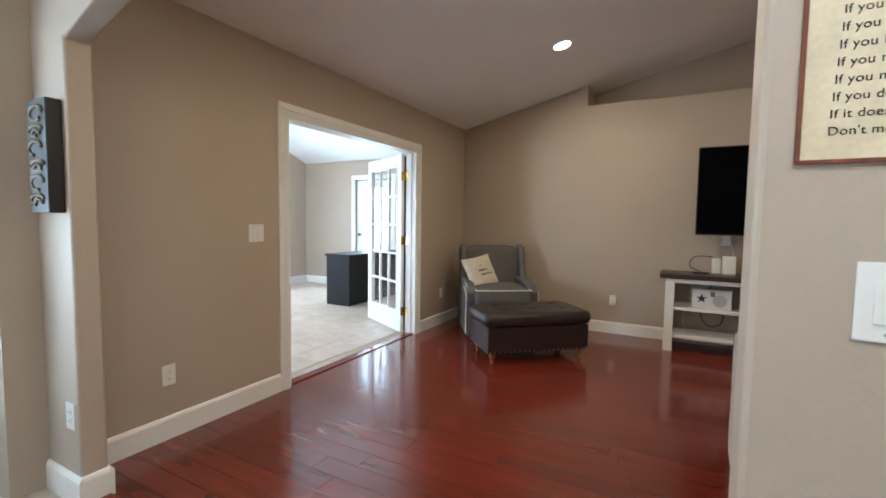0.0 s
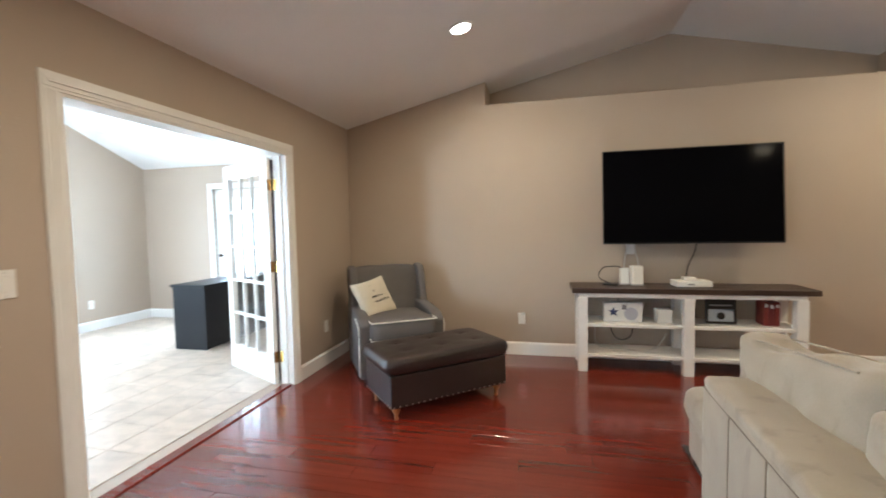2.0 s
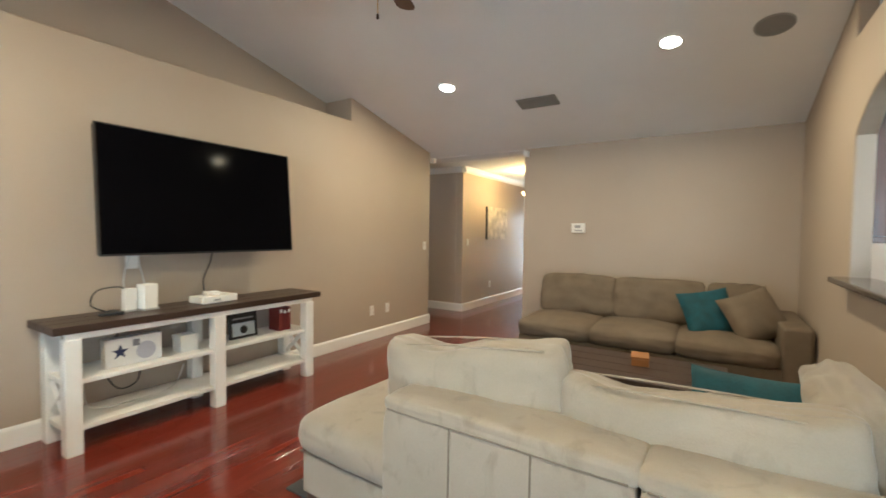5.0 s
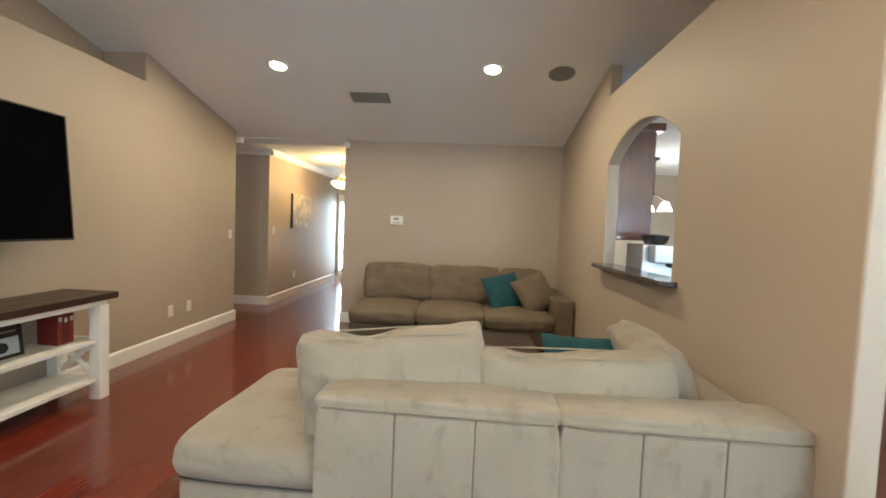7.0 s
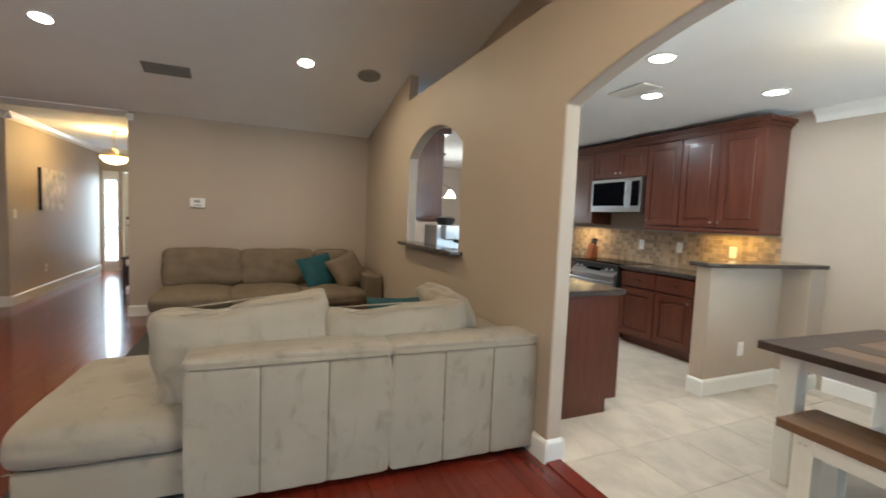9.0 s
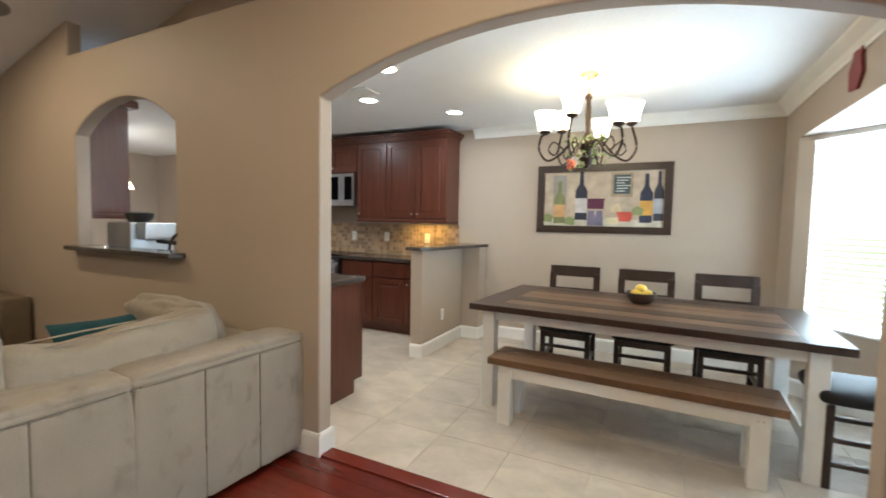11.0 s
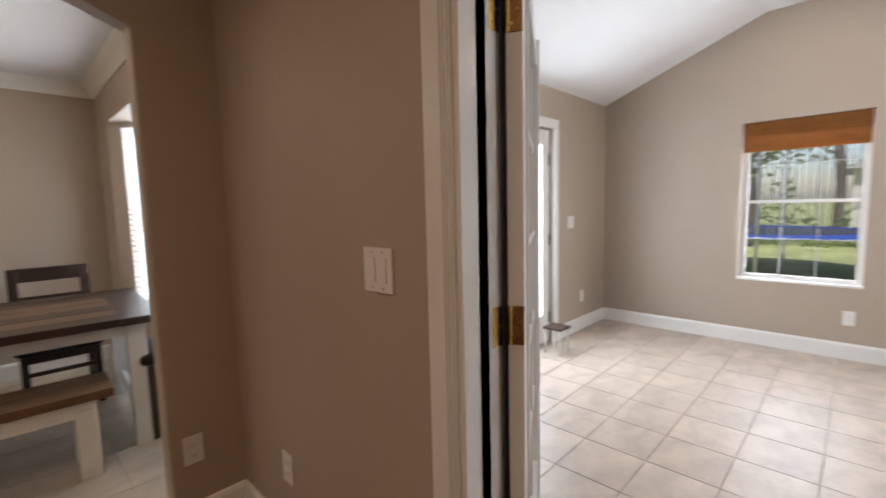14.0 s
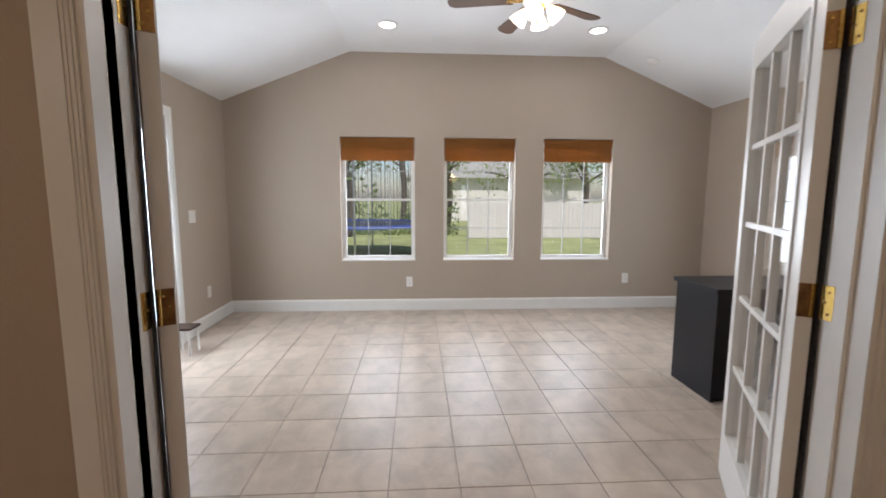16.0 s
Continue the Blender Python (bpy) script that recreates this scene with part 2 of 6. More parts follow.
let_light_through(LEAF, (0.50, 0.60, 0.28), 0.55)
let_light_through(BLINDS, (0.92, 0.94, 0.95), 0.65)
let_light_through(BAMBOO, (0.62, 0.30, 0.08), 0.45)
TRAMP = material("blue trampoline pad", (0.03, 0.09, 0.42), 0.6, vary=0.1)
NET = material("dark trampoline net", (0.05, 0.06, 0.08), 0.9)
STUCCO = material("exterior stucco", (0.72, 0.70, 0.66), 0.9, vary=0.1)
RUG = material("charcoal woven rug", (0.055, 0.055, 0.058), 0.95, vary=0.3, scale=12, bump=0.7, fine=150)

# ---- builders ----
ROOT = Matrix.Identity(4)


def finish(bm, name, mat, parent=None, label="", smooth=False, bevel=0.0, seg=2):
    if bevel:
        bmesh.ops.remove_doubles(bm, verts=bm.verts, dist=1e-5)
        bmesh.ops.bevel(bm, geom=[e for e in bm.edges if len(e.link_faces) == 2 and e.calc_face_angle(0) > 0.6], offset=bevel, segments=seg, affect="EDGES", profile=0.6, clamp_overlap=True)
    bmesh.ops.recalc_face_normals(bm, faces=bm.faces)
    me = bpy.data.meshes.new(name)
    bm.to_mesh(me)
    bm.free()
    me.materials.append(mat)
    if smooth:
        me.polygons.foreach_set("use_smooth", [True] * len(me.polygons))
        me.set_sharp_from_angle(angle=radians(42))
    ob = new(name, me)
    if parent:
        ob.parent = parent
    if label:
        ob["label"] = label
    return ob


def thing(name, label, category, m=ROOT, group="", kind=""):
    ob = new(name)
    ob.empty_display_size = 0.1
    ob.matrix_world = m
    return tagged(ob, label, category, group, kind)


def part(name, bm, mat, parent, label="", smooth=False, bevel=0.0, seg=2):
    return finish(bm, name, mat, parent, label, smooth, bevel, seg)


def single(name, bm, mat, label, category, m=ROOT, group="", kind="", smooth=False, bevel=0.0, seg=2):
    ob = finish(bm, name, mat, None, "", smooth, bevel, seg)
    ob.matrix_world = m
    return tagged(ob, label, category, group, kind)


def box(x0, x1, y0, y1, z0, z1, bm=None):
    bm = bm or bmesh.new()
    v = bmesh.ops.create_cube(bm, size=1)["verts"]
    bmesh.ops.transform(bm, matrix=Matrix.Translation(((x0 + x1) / 2, (y0 + y1) / 2, (z0 + z1) / 2)) @ Matrix.Diagonal((x1 - x0, y1 - y0, z1 - z0, 1)), verts=v)
    return bm


def rod(a, b, r0, r1=None, n=12, bm=None):
    bm = bm or bmesh.new()
    a, b = Vector(a), Vector(b)
    r1 = r0 if r1 is None else r1
    d = b - a
    m = Matrix.Translation((a + b) / 2) @ d.to_track_quat("Z", "Y").to_matrix().to_4x4()
    bmesh.ops.create_cone(bm, cap_ends=True, segments=n, radius1=r0, radius2=r1, depth=d.length, matrix=m)
    return bm


def lathe(profile, n=24, bm=None, at=(0, 0, 0)):
    """A turned shape from (radius, height) pairs."""
    bm = bm or bmesh.new()
    rings = []
    for r, z in profile:
        rings.append([bm.verts.new((at[0] + r * math.cos(2 * math.pi * k / n), at[1] + r * math.sin(2 * math.pi * k / n), at[2] + z)) for k in range(n)])
    for a, b in zip(rings, rings[1:]):
        for k in range(n):
            bm.faces.new((a[k], a[(k + 1) % n], b[(k + 1) % n], b[k]))
    for ring in (rings[0], rings[-1]):
        try:
            bm.faces.new(ring)
        except ValueError:
            pass
    return bm


def tube(points, r, n=8, bm=None):
    """A round cord along points, smoothed."""
    bm = bm or bmesh.new()
    pts = [Vector(p) for p in points]
    fine = []
    for i in range(len(pts) - 1):
        p0, p1, p2, p3 = pts[max(i - 1, 0)], pts[i], pts[i + 1], pts[min(i + 2, len(pts) - 1)]
        for k in range(5):
            t = k / 5
            fine.append(0.5 * ((2 * p1) + (p2 - p0) * t + (2 * p0 - 5 * p1 + 4 * p2 - p3) * t * t + (3 * p1 - p0 - 3 * p2 + p3) * t ** 3))
    fine.append(pts[-1])
    rings = []
    for i, p in enumerate(fine):
        d = (fine[min(i + 1, len(fine) - 1)] - fine[max(i - 1, 0)]).normalized()
        q = d.to_track_quat("Z", "Y")
        rings.append([bm.verts.new(p + q @ Vector((r * math.cos(2 * math.pi * k / n), r * math.sin(2 * math.pi * k / n), 0))) for k in range(n)])
    for a, b in zip(rings, rings[1:]):
        for k in range(n):
            bm.faces.new((a[k], a[(k + 1) % n], b[(k + 1) % n], b[k]))
    bm.faces.new(rings[0])
    bm.faces.new(rings[-1])
    return bm


def prism(outline, holes, to_world, depth):
    """An upright slab: an outline with holes, (u, v) pairs, given thickness. to_world(u, v, w) gives the place."""
    bm = bmesh.new()
    edges = []
    for ring in [outline, *holes]:
        vs = [bm.verts.new((u, v, 0)) for u, v in ring]
        edges += [bm.edges.new((vs[k], vs[(k + 1) % len(vs)])) for k in range(len(vs))]
    bmesh.ops.triangle_fill(bm, use_beauty=True, use_dissolve=False, edges=edges)
    faces = list(bm.faces)
    out = bmesh.ops.extrude_face_region(bm, geom=faces)
    for v in [g for g in out["geom"] if isinstance(g, bmesh.types.BMVert)]:
        v.co.z = depth
    for v in bm.verts:
        v.co = Vector(to_world(*v.co))
    return bm


def cushion(w, d, h, puff=0.04, wrinkle=0.006, seed=0, edge=0.3, crown=0.0, n=14):
    """A soft block w x d x h centred on its base, with pulled-in rounded edges and slack cloth."""
    bm = bmesh.new()
    bmesh.ops.create_cube(bm, size=2)
    bmesh.ops.subdivide_edges(bm, edges=bm.edges, cuts=n, use_grid_fill=True)
    for v in bm.verts:
        x, y, z = v.co
        p = 1.0 / edge
        r = (abs(x) ** p * 1.0 + abs(y) ** p + abs(z) ** p) ** (1 / p)
        m = max(abs(x), abs(y), abs(z))
        s = (m / r) if r else 1
        s = 1 - (1 - s) * 0.9
        x, y, z = x * s, y * s, z * s
        bulge = (1 - x * x) * (1 - y * y)
        side = 1 + 0.06 * (1 - z * z)
        zz = z * (h / 2) + (puff * bulge * (1 if z > 0 else -0.4) * abs(z)) + crown * (1 - y * y)
        nz = noise.noise(Vector((x * 2.1 + seed * 7.3, y * 2.1, z * 2.1))) * 1.4 + 0.5 * noise.noise(Vector((x * 6 + seed * 3.1, y * 5, z * 4)))
        v.co = Vector((x * side * w / 2, y * side * d / 2, zz + h / 2)) + v.co.normalized() * wrinkle * nz
    return bm


# ---- setting ----
XW, XE, YN, YS, YD = -2.38, 4.75, 5.79, 1.42, 1.315
ZP, XR, ZR = 2.508, 1.10, 3.345


def ceil_z(x):
    return ZP + (ZR - ZP) * ((x - XW) / (XR - XW) if x < XR else (XE - x) / (XE - XR))


def arc(x0, x1, spring, top, n=18):
    """Points of a segmental arch from x1 back to x0."""
    c, half, rise = (x0 + x1) / 2, (x1 - x0) / 2, top - spring
    r = (half * half + rise * rise) / (2 * rise)
    a = math.asin(half / r)
    return [(c + r * math.sin(a - 2 * a * k / n), top - r + r * math.cos(a - 2 * a * k / n)) for k in range(n + 1)]


def structure(name, bm, mat, label, category, smooth=False, bevel=0.0):
    return single(name, bm, mat, label, category, kind="structure", smooth=smooth, bevel=bevel)


def soften(ob, width=0.018):
    b = ob.modifiers.new("rounded corner", "BEVEL")
    b.width, b.segments, b.limit_method, b.angle_limit = width, 3, "ANGLE", radians(55)
    return ob


along_x = lambda y: (lambda u, v, w: (u, y + w, v))
along_y = lambda x: (lambda u, v, w: (x + w, u, v))

# west wall, between the great room and the sun room
structure("wall_west", prism([(YS, 0), (2.745, 0), (2.745, 2.045), (4.565, 2.045), (4.565, 0), (6.95, 0), (6.95, 3.15), (YS, 3.15)], [], along_y(XW), -0.13), WALL, "beige painted wall with a wide French door opening", "wall")
# south wall with the dining arch and the pass-through
ledge = 2.645
pass_hole = [(1.56, 1.075), (2.86, 1.075)] + arc(1.56, 2.86, 2.005, 2.235)
south = structure("wall_south", prism(
    [(-2.40, 0), (-2.09, 0)] + arc(-2.09, 0.285, 2.03, 2.262)[::-1] + [(0.285, 0), (XE, 0), (XE, ceil_z(XE) + 0.02), (2.95, ceil_z(2.95) + 0.02), (2.95, ledge), (-0.80, ledge), (-0.80, ceil_z(-0.80) + 0.02), (-2.40, ZP + 0.02)],
    [pass_hole], along_x(YD), YS - YD), WALL, "beige wall with a wide arch and an arched pass-through", "wall")
soften(south, 0.012)
structure("wall_south_recess", prism([(-0.95, ledge - 0.05), (3.2, ledge - 0.05), (3.2, ceil_z(3.2) + 0.02), (XR, ZR + 0.03), (-0.95, ceil_z(-0.95) + 0.02)], [], along_x(0.92), -0.08), WALL, "beige back wall of the high plant shelf", "wall")
structure("plant_shelf_south", box(-0.95, 3.2, 0.92, YD - 0.002, ledge - 0.06, ledge - 0.002), WALL, "beige high plant shelf over the arch", "shelf")
# north wall with its plant shelf
north = structure("wall_north", prism(
    [(XW, 0), (4.57, 0), (4.57, ceil_z(4.57) + 0.02), (2.92, ceil_z(2.92) + 0.02), (2.92, 2.66), (-0.79, 2.66), (-0.79, ceil_z(-0.79) + 0.02), (XW, ZP + 0.02)],
    [], along_x(YN), 0.43), WALL, "beige television wall with a recessed high plant shelf", "wall")
soften(north, 0.012)
structure("wall_north_recess", prism([(-1.0, 2.5), (3.2, 2.5), (3.2, ceil_z(3.2) + 0.02), (XR, ZR + 0.03), (-1.0, ceil_z(-1.0) + 0.02)], [], along_x(YN + 0.432), 0.08), WALL, "beige back wall of the high plant shelf", "wall")
structure("wall_east", box(XE, XE + 0.13, YD, 4.36, 0, 3.0), WALL, "plain beige wall behind the long sofa", "wall")
# ceiling of the great room
for nm, xa, xb in (("ceiling", XW, XR), ("ceiling_east", XR, XE)):
    za, zb = ceil_z(xa), ceil_z(xb)
    bm = prism([(xa - (0.2 if xa == XW else 0), za - (0.0 if xa != XW else 0.048)), (xb + (0.2 if xb == XE else 0), zb - (0.046 if xb == XE else 0)), (xb + (0.2 if xb == XE else 0), zb + 0.1), (xa - (0.2 if xa == XW else 0), za + 0.1)], [], along_x(0.8), 5.6)
    structure(nm, bm, CEIL, "white sloping vaulted ceiling", "ceiling")
# hall
HZ = 2.50
structure("hall_ceiling", box(XE + 0.001, 9.6, 3.2, 8.2, HZ, HZ + 0.1), CEIL, "flat white hall ceiling", "ceiling")
structure("wall_hall_north", box(5.67, 9.35, 5.84, 5.97, 0, HZ), WALL, "beige hall wall with a canvas picture", "wall")
structure("wall_passage_east", box(5.67, 5.80, 5.972, 8.0, 0, HZ), WALL, "beige side passage wall", "wall")
structure("wall_passage_end", box(4.4, 5.9, 8.0, 8.1, 0, HZ), WALL, "beige passage end wall", "wall")
structure("wall_passage_west", box(4.44, 4.568, YN + 0.434, 8.0, 0, HZ), WALL, "beige side passage wall", "wall")
structure("wall_hall_south", box(XE + 0.132, 9.35, 3.25, 3.37, 0, HZ), WALL, "beige hall wall", "wall")
front = structure("wall_front", prism([(3.25, 0), (4.50, 0), (4.50, 2.06), (5.46, 2.06), (5.46, 0), (5.52, 0), (5.52, 2.06), (5.80, 2.06), (5.80, 0), (5.97, 0), (5.97, HZ), (3.25, HZ)], [], along_y(9.35), 0.13), WALL, "beige entrance wall with a door and sidelight", "wall")
# kitchen and dining
KZ, YB, XD = 2.48, -1.63, -2.40
structure("kitchen_ceiling", box(XD - 0.25, 7.1, YB - 0.15, YD - 0.002, KZ, KZ + 0.08), CEIL, "flat white kitchen ceiling", "ceiling")
structure("wall_dining_back", box(XD - 0.25, 7.1, YB - 0.13, YB, 0, KZ), WALL, "beige dining wall with a framed picture", "wall")
structure("wall_dining_west", prism([(YB, 0), (-1.185, 0), (-1.185, 2.10), (1.17, 2.10), (1.17, 0), (YD, 0), (YD, KZ), (YB, KZ)], [], along_y(XD), -0.13), WALL, "beige dining wall with a header over the bay", "wall")
structure("wall_bay_west", prism([(-0.62, 0), (1.138, 0), (1.138, 2.3), (-0.62, 2.3)], [[(-0.40, 0.60), (0.90, 0.60), (0.90, 2.06), (-0.40, 2.06)]], along_y(-3.0), -0.13), WALL, "beige bay wall with a window", "wall")
BAY = Matrix.Translation((XD, -1.185, 0)) @ Matrix.Rotation(math.atan2(0.6, -0.6), 4, "Z")
structure("wall_bay_splay", prism([(0, 0), (0.87, 0), (0.87, 2.3), (0, 2.3)], [[(0.12, 0.60), (0.76, 0.60), (0.76, 2.06), (0.12, 2.06)]], lambda u, v, w: BAY @ Vector((u, w, v)), 0.13), WALL, "beige splayed bay wall with a window", "wall")
structure("bay_ceiling", box(-3.15, XD - 0.131, -1.35, YD, 2.10, 2.18), CEIL, "white bay soffit", "ceiling")
structure("wall_pier_west", box(-2.512, XD, YD, YS - 0.002, 0, KZ), WALL, "beige pier beside the dining arch", "wall")
structure("wall_kitchen_east", box(7.0, 7.1, YB, YD, 0, KZ), WALL, "beige far kitchen wall", "wall")
# sun room
FX, FS, FN = -6.49, 1.27, 6.92
prof = [(FS, 2.395), (2.69, 2.948), (5.59, 2.948), (FN, 2.395)]
windows = [(2.55, 3.405), (3.74, 4.582), (4.912, 5.745)]
structure("wall_sunroom_west", prism([(FS - 0.13, 0), (FN + 0.13, 0), (FN + 0.13, 2.42), (FN, 2.43), (5.59, 2.966), (2.69, 2.966), (FS, 2.43), (FS - 0.13, 2.42)], [[(a, 0.60), (b, 0.60), (b, 2.022), (a, 2.022)] for a, b in windows], along_y(FX), -0.16), WALL, "beige sun room wall with three windows", "wall")
structure("wall_sunroom_south", prism([(FX, 0), (-5.36, 0), (-5.36, 2.03), (-4.5, 2.03), (-4.5, 0), (XW - 0.132, 0), (XW - 0.132, 2.43), (FX, 2.43)], [], along_x(FS), -0.13), WALL, "beige sun room wall with a glazed garden door", "wall")
structure("wall_sunroom_north", prism([(FX, 0), (-5.20, 0), (-5.20, 2.03), (-4.35, 2.03), (-4.35, 0), (XW - 0.132, 0), (XW - 0.132, 2.43), (FX, 2.43)], [], along_x(FN), 0.13), WALL, "beige sun room wall with a white door", "wall")
structure("sunroom_ceiling", prism(prof + [(FN + 0.13, 2.36), (FN + 0.13, 3.2), (FS - 0.13, 3.2), (FS - 0.13, 2.36)], [], along_y(FX - 0.1), 3.978 + 0.1), CEIL, "white tray ceiling with sloped sides", "ceiling")
# floors
structure("floor", box(XW - 0.07, 9.4, 1.34, 8.1, -0.12, -0.016), GAP, "red jarrah board floor with a glossy finish", "floor")
structure("hall_floor_south", box(XE, 9.4, 3.2, YS + 2.9, -0.12, -0.02), GAP, "dark subfloor of the hall", "floor")
kitchen_floor = structure("kitchen_floor", box(XD - 0.8, 7.1, YB - 0.1, 1.339, -0.12, -0.004), GROUT_K, "cream stone tiled kitchen floor", "floor")
sun_floor = structure("sunroom_floor", box(FX - 0.1, XW - 0.071, FS - 0.2, FN + 0.2, -0.12, -0.006), GROUT, "cream marbled ceramic tile floor", "floor")
structure("threshold_dining", box(-2.09, 0.285, YS - 0.10, YS + 0.0, -0.012, 0.012), JARRAH, "red wooden threshold strip under the arch", "threshold", bevel=0.005)
structure("threshold_sunroom", box(XW - 0.10, XW - 0.02, 2.745, 4.565, -0.012, 0.010), JARRAH, "red wooden threshold strip at the French doors", "threshold", bevel=0.005)
# ground outside
structure("ground", box(-400, 400, -400, 400, -0.4, -0.2), GRASS, "mown green back lawn", "ground")


def skirting(name, runs, h=0.135, t=0.016):
    """Baseboards: runs of (x0, y0, x1, y1) with the room on the left."""
    for x0, y0, x1, y1 in runs:
        a, b = Vector((x0, y0, 0)), Vector((x1, y1, 0))
        d = (b - a).normalized()
        nrm = Vector((-d.y, d.x, 0))
        bm = bmesh.new()
        sec = [(0, 0), (t, 0), (t, h - 0.02), (t * 0.6, h - 0.006), (0.004, h), (0, h)]
        ra = [bm.verts.new(a + nrm * u + Vector((0, 0, v))) for u, v in sec]
        rb = [bm.verts.new(b + nrm * u + Vector((0, 0, v))) for u, v in sec]
        for k in range(len(sec)):
            bm.faces.new((ra[k], ra[(k + 1) % len(sec)], rb[(k + 1) % len(sec)], rb[k]))
        bm.faces.new(ra)
        bm.faces.new(rb)
        structure(name, bm, TRIM, "white moulded baseboard", "baseboard")


skirting("baseboard", [
    (XW, 2.655, XW, YS), (XW, YN, XW, 4.655), (4.586, YN, XW, YN), (4.57, 6.2, 4.57, YN),
    (XE, YS, XE, 4.376), (XW, YS, -2.074, YS), (-2.09, YS, -2.09, YD), (-2.074, YD, -2.512, YD), (0.269, YS, XE, YS), (0.285, YD, 0.285, YS), (0.70, YD, 0.269, YD),
    (9.35, 5.84, 5.654, 5.84), (5.67, 5.84, 5.67, 8.0), (XE, 4.36, XE + 0.13, 4.36),
    (XD, -1.185, XD, YB), (XD, YB, 0.38, YB), (-3.0, 1.14, -3.0, -0.585), (-3.0, -0.585, XD, -1.185),
    (FX, FN, FX, FS), (FX, FS, -5.45, FS), (-4.41, FS, XW - 0.13, FS), (-5.29, FN, FX, FN), (XW - 0.13, FN, -4.26, FN), (XW - 0.13, 4.655, XW - 0.13, FN), (XW - 0.13, FS, XW - 0.13, 2.655)])


def crown(runs, z, s=0.09):
    for x0, y0, x1, y1 in runs:
        a, b = Vector((x0, y0, 0)), Vector((x1, y1, 0))
        d = (b - a).normalized()
        nrm = Vector((-d.y, d.x, 0))
        bm = bmesh.new()
        sec = [(0, 0), (0, -s), (0.012, -s), (0.016, -s * 0.82), (s * 0.35, -s * 0.5), (s * 0.72, -s * 0.2), (s * 0.84, -0.012), (s * 0.9, 0)]
        ra = [bm.verts.new(a + nrm * u + Vector((0, 0, z + v))) for u, v in sec]
        rb = [bm.verts.new(b + nrm * u + Vector((0, 0, z + v))) for u, v in sec]
        for k in range(len(sec)):
            bm.faces.new((ra[k], ra[(k + 1) % len(sec)], rb[(k + 1) % len(sec)], rb[k]))
        bm.faces.new(ra)
        bm.faces.new(rb)
        structure("crown_moulding", bm, TRIM, "white cove crown moulding", "moulding")


crown([(9.35, 5.84, 5.60, 5.84), (5.67, 5.77, 5.67, 8.0), (9.35, 3.3, 9.35, 5.84)], HZ - 0.002)
crown([(XD, YD, XD, YB), (XD, YB, 0.62, YB), (0.25, YD, XD, YD), (7.0, YD, 0.25, YD)], KZ - 0.002, 0.11)


def casing(name, to_world, u0, u1, top, w=0.085, t=0.02):
    """Door trim round an opening: two uprights and a head, stepped in section."""
    ob = thing(name, "white moulded door casing", "trim", kind="structure")
    for k, (a, b, c, d) in enumerate(((u0 - w, u0, 0, top), (u1, u1 + w, 0, top), (u0 - w, u1 + w, top, top + w))):
        for s, tt in ((0.0, t * 0.6), (0.014, t * 0.8), (0.034, t), (0.05, t * 1.2)):
            bm = prism([(a + s, c if k < 2 else c + s), (b - s * 0.4, c if k < 2 else c + s), (b - s * 0.4, d - (s if k == 2 else 0)), (a + s, d - (s if k == 2 else 0))], [], lambda u, v, w_: to_world(u, v, w_ * tt), 1)
            part("moulding", bm, TRIM, ob)
    return ob


casing("door_casing", lambda u, v, w: (XW + w, u, v), 2.745, 4.565, 2.045)
casing("door_casing", lambda u, v, w: (XW - 0.13 - w, u, v), 2.745, 4.565, 2.045)
casing("door_casing", lambda u, v, w: (u, FS + w, v), -5.36, -4.5, 2.03)
casing("door_casing", lambda u, v, w: (u, FN - w, v), -5.20, -4.35, 2.03)
jamb = thing("door_jamb", "white painted French door jamb", "trim", kind="structure")
part("jamb", box(XW - 0.135, XW + 0.004, 2.742, 2.762, 0, 2.03), TRIM, jamb)
part("jamb", box(XW - 0.135, XW + 0.004, 4.548, 4.568, 0, 2.03), TRIM, jamb)
part("head", box(XW - 0.135, XW + 0.004, 2.742, 4.568, 2.03, 2.048), TRIM, jamb)
part("stop", box(XW - 0.085, XW - 0.05, 2.762, 2.755, 0, 2.03), TRIM, jamb)
part("stop", box(XW - 0.085, XW - 0.05, 4.536, 4.548, 0, 2.03), TRIM, jamb)


# ---- great room ----
def television():
    m = pose(1.106, 5.585, 1.62, -4.0, 0, 0)
    tv = thing("television", "large flat black television tilted on a wall mount", "television", m)
    part("housing", box(-0.748, 0.748, -0.02, 0.03, -0.433, 0.433), BLACK, tv, bevel=0.006)
    part("bezel", prism([(-0.755, -0.443), (0.755, -0.443), (0.755, 0.443), (-0.755, 0.443)], [[(-0.745, -0.429), (0.745, -0.429), (0.745, 0.435), (-0.745, 0.435)]], along_x(-0.034), 0.014), BLACK, tv)
    part("screen", box(-0.745, 0.745, -0.030, -0.022, -0.429, 0.435), SCREEN, tv, "glossy black screen glass")
    part("sensor", box(-0.03, 0.03, -0.036, -0.022, -0.442, -0.443), GREYPL, tv)
    part("wall_bracket", box(-0.2, 0.2, 0.03, 0.13, -0.15, 0.15), BLACK, tv)


television()


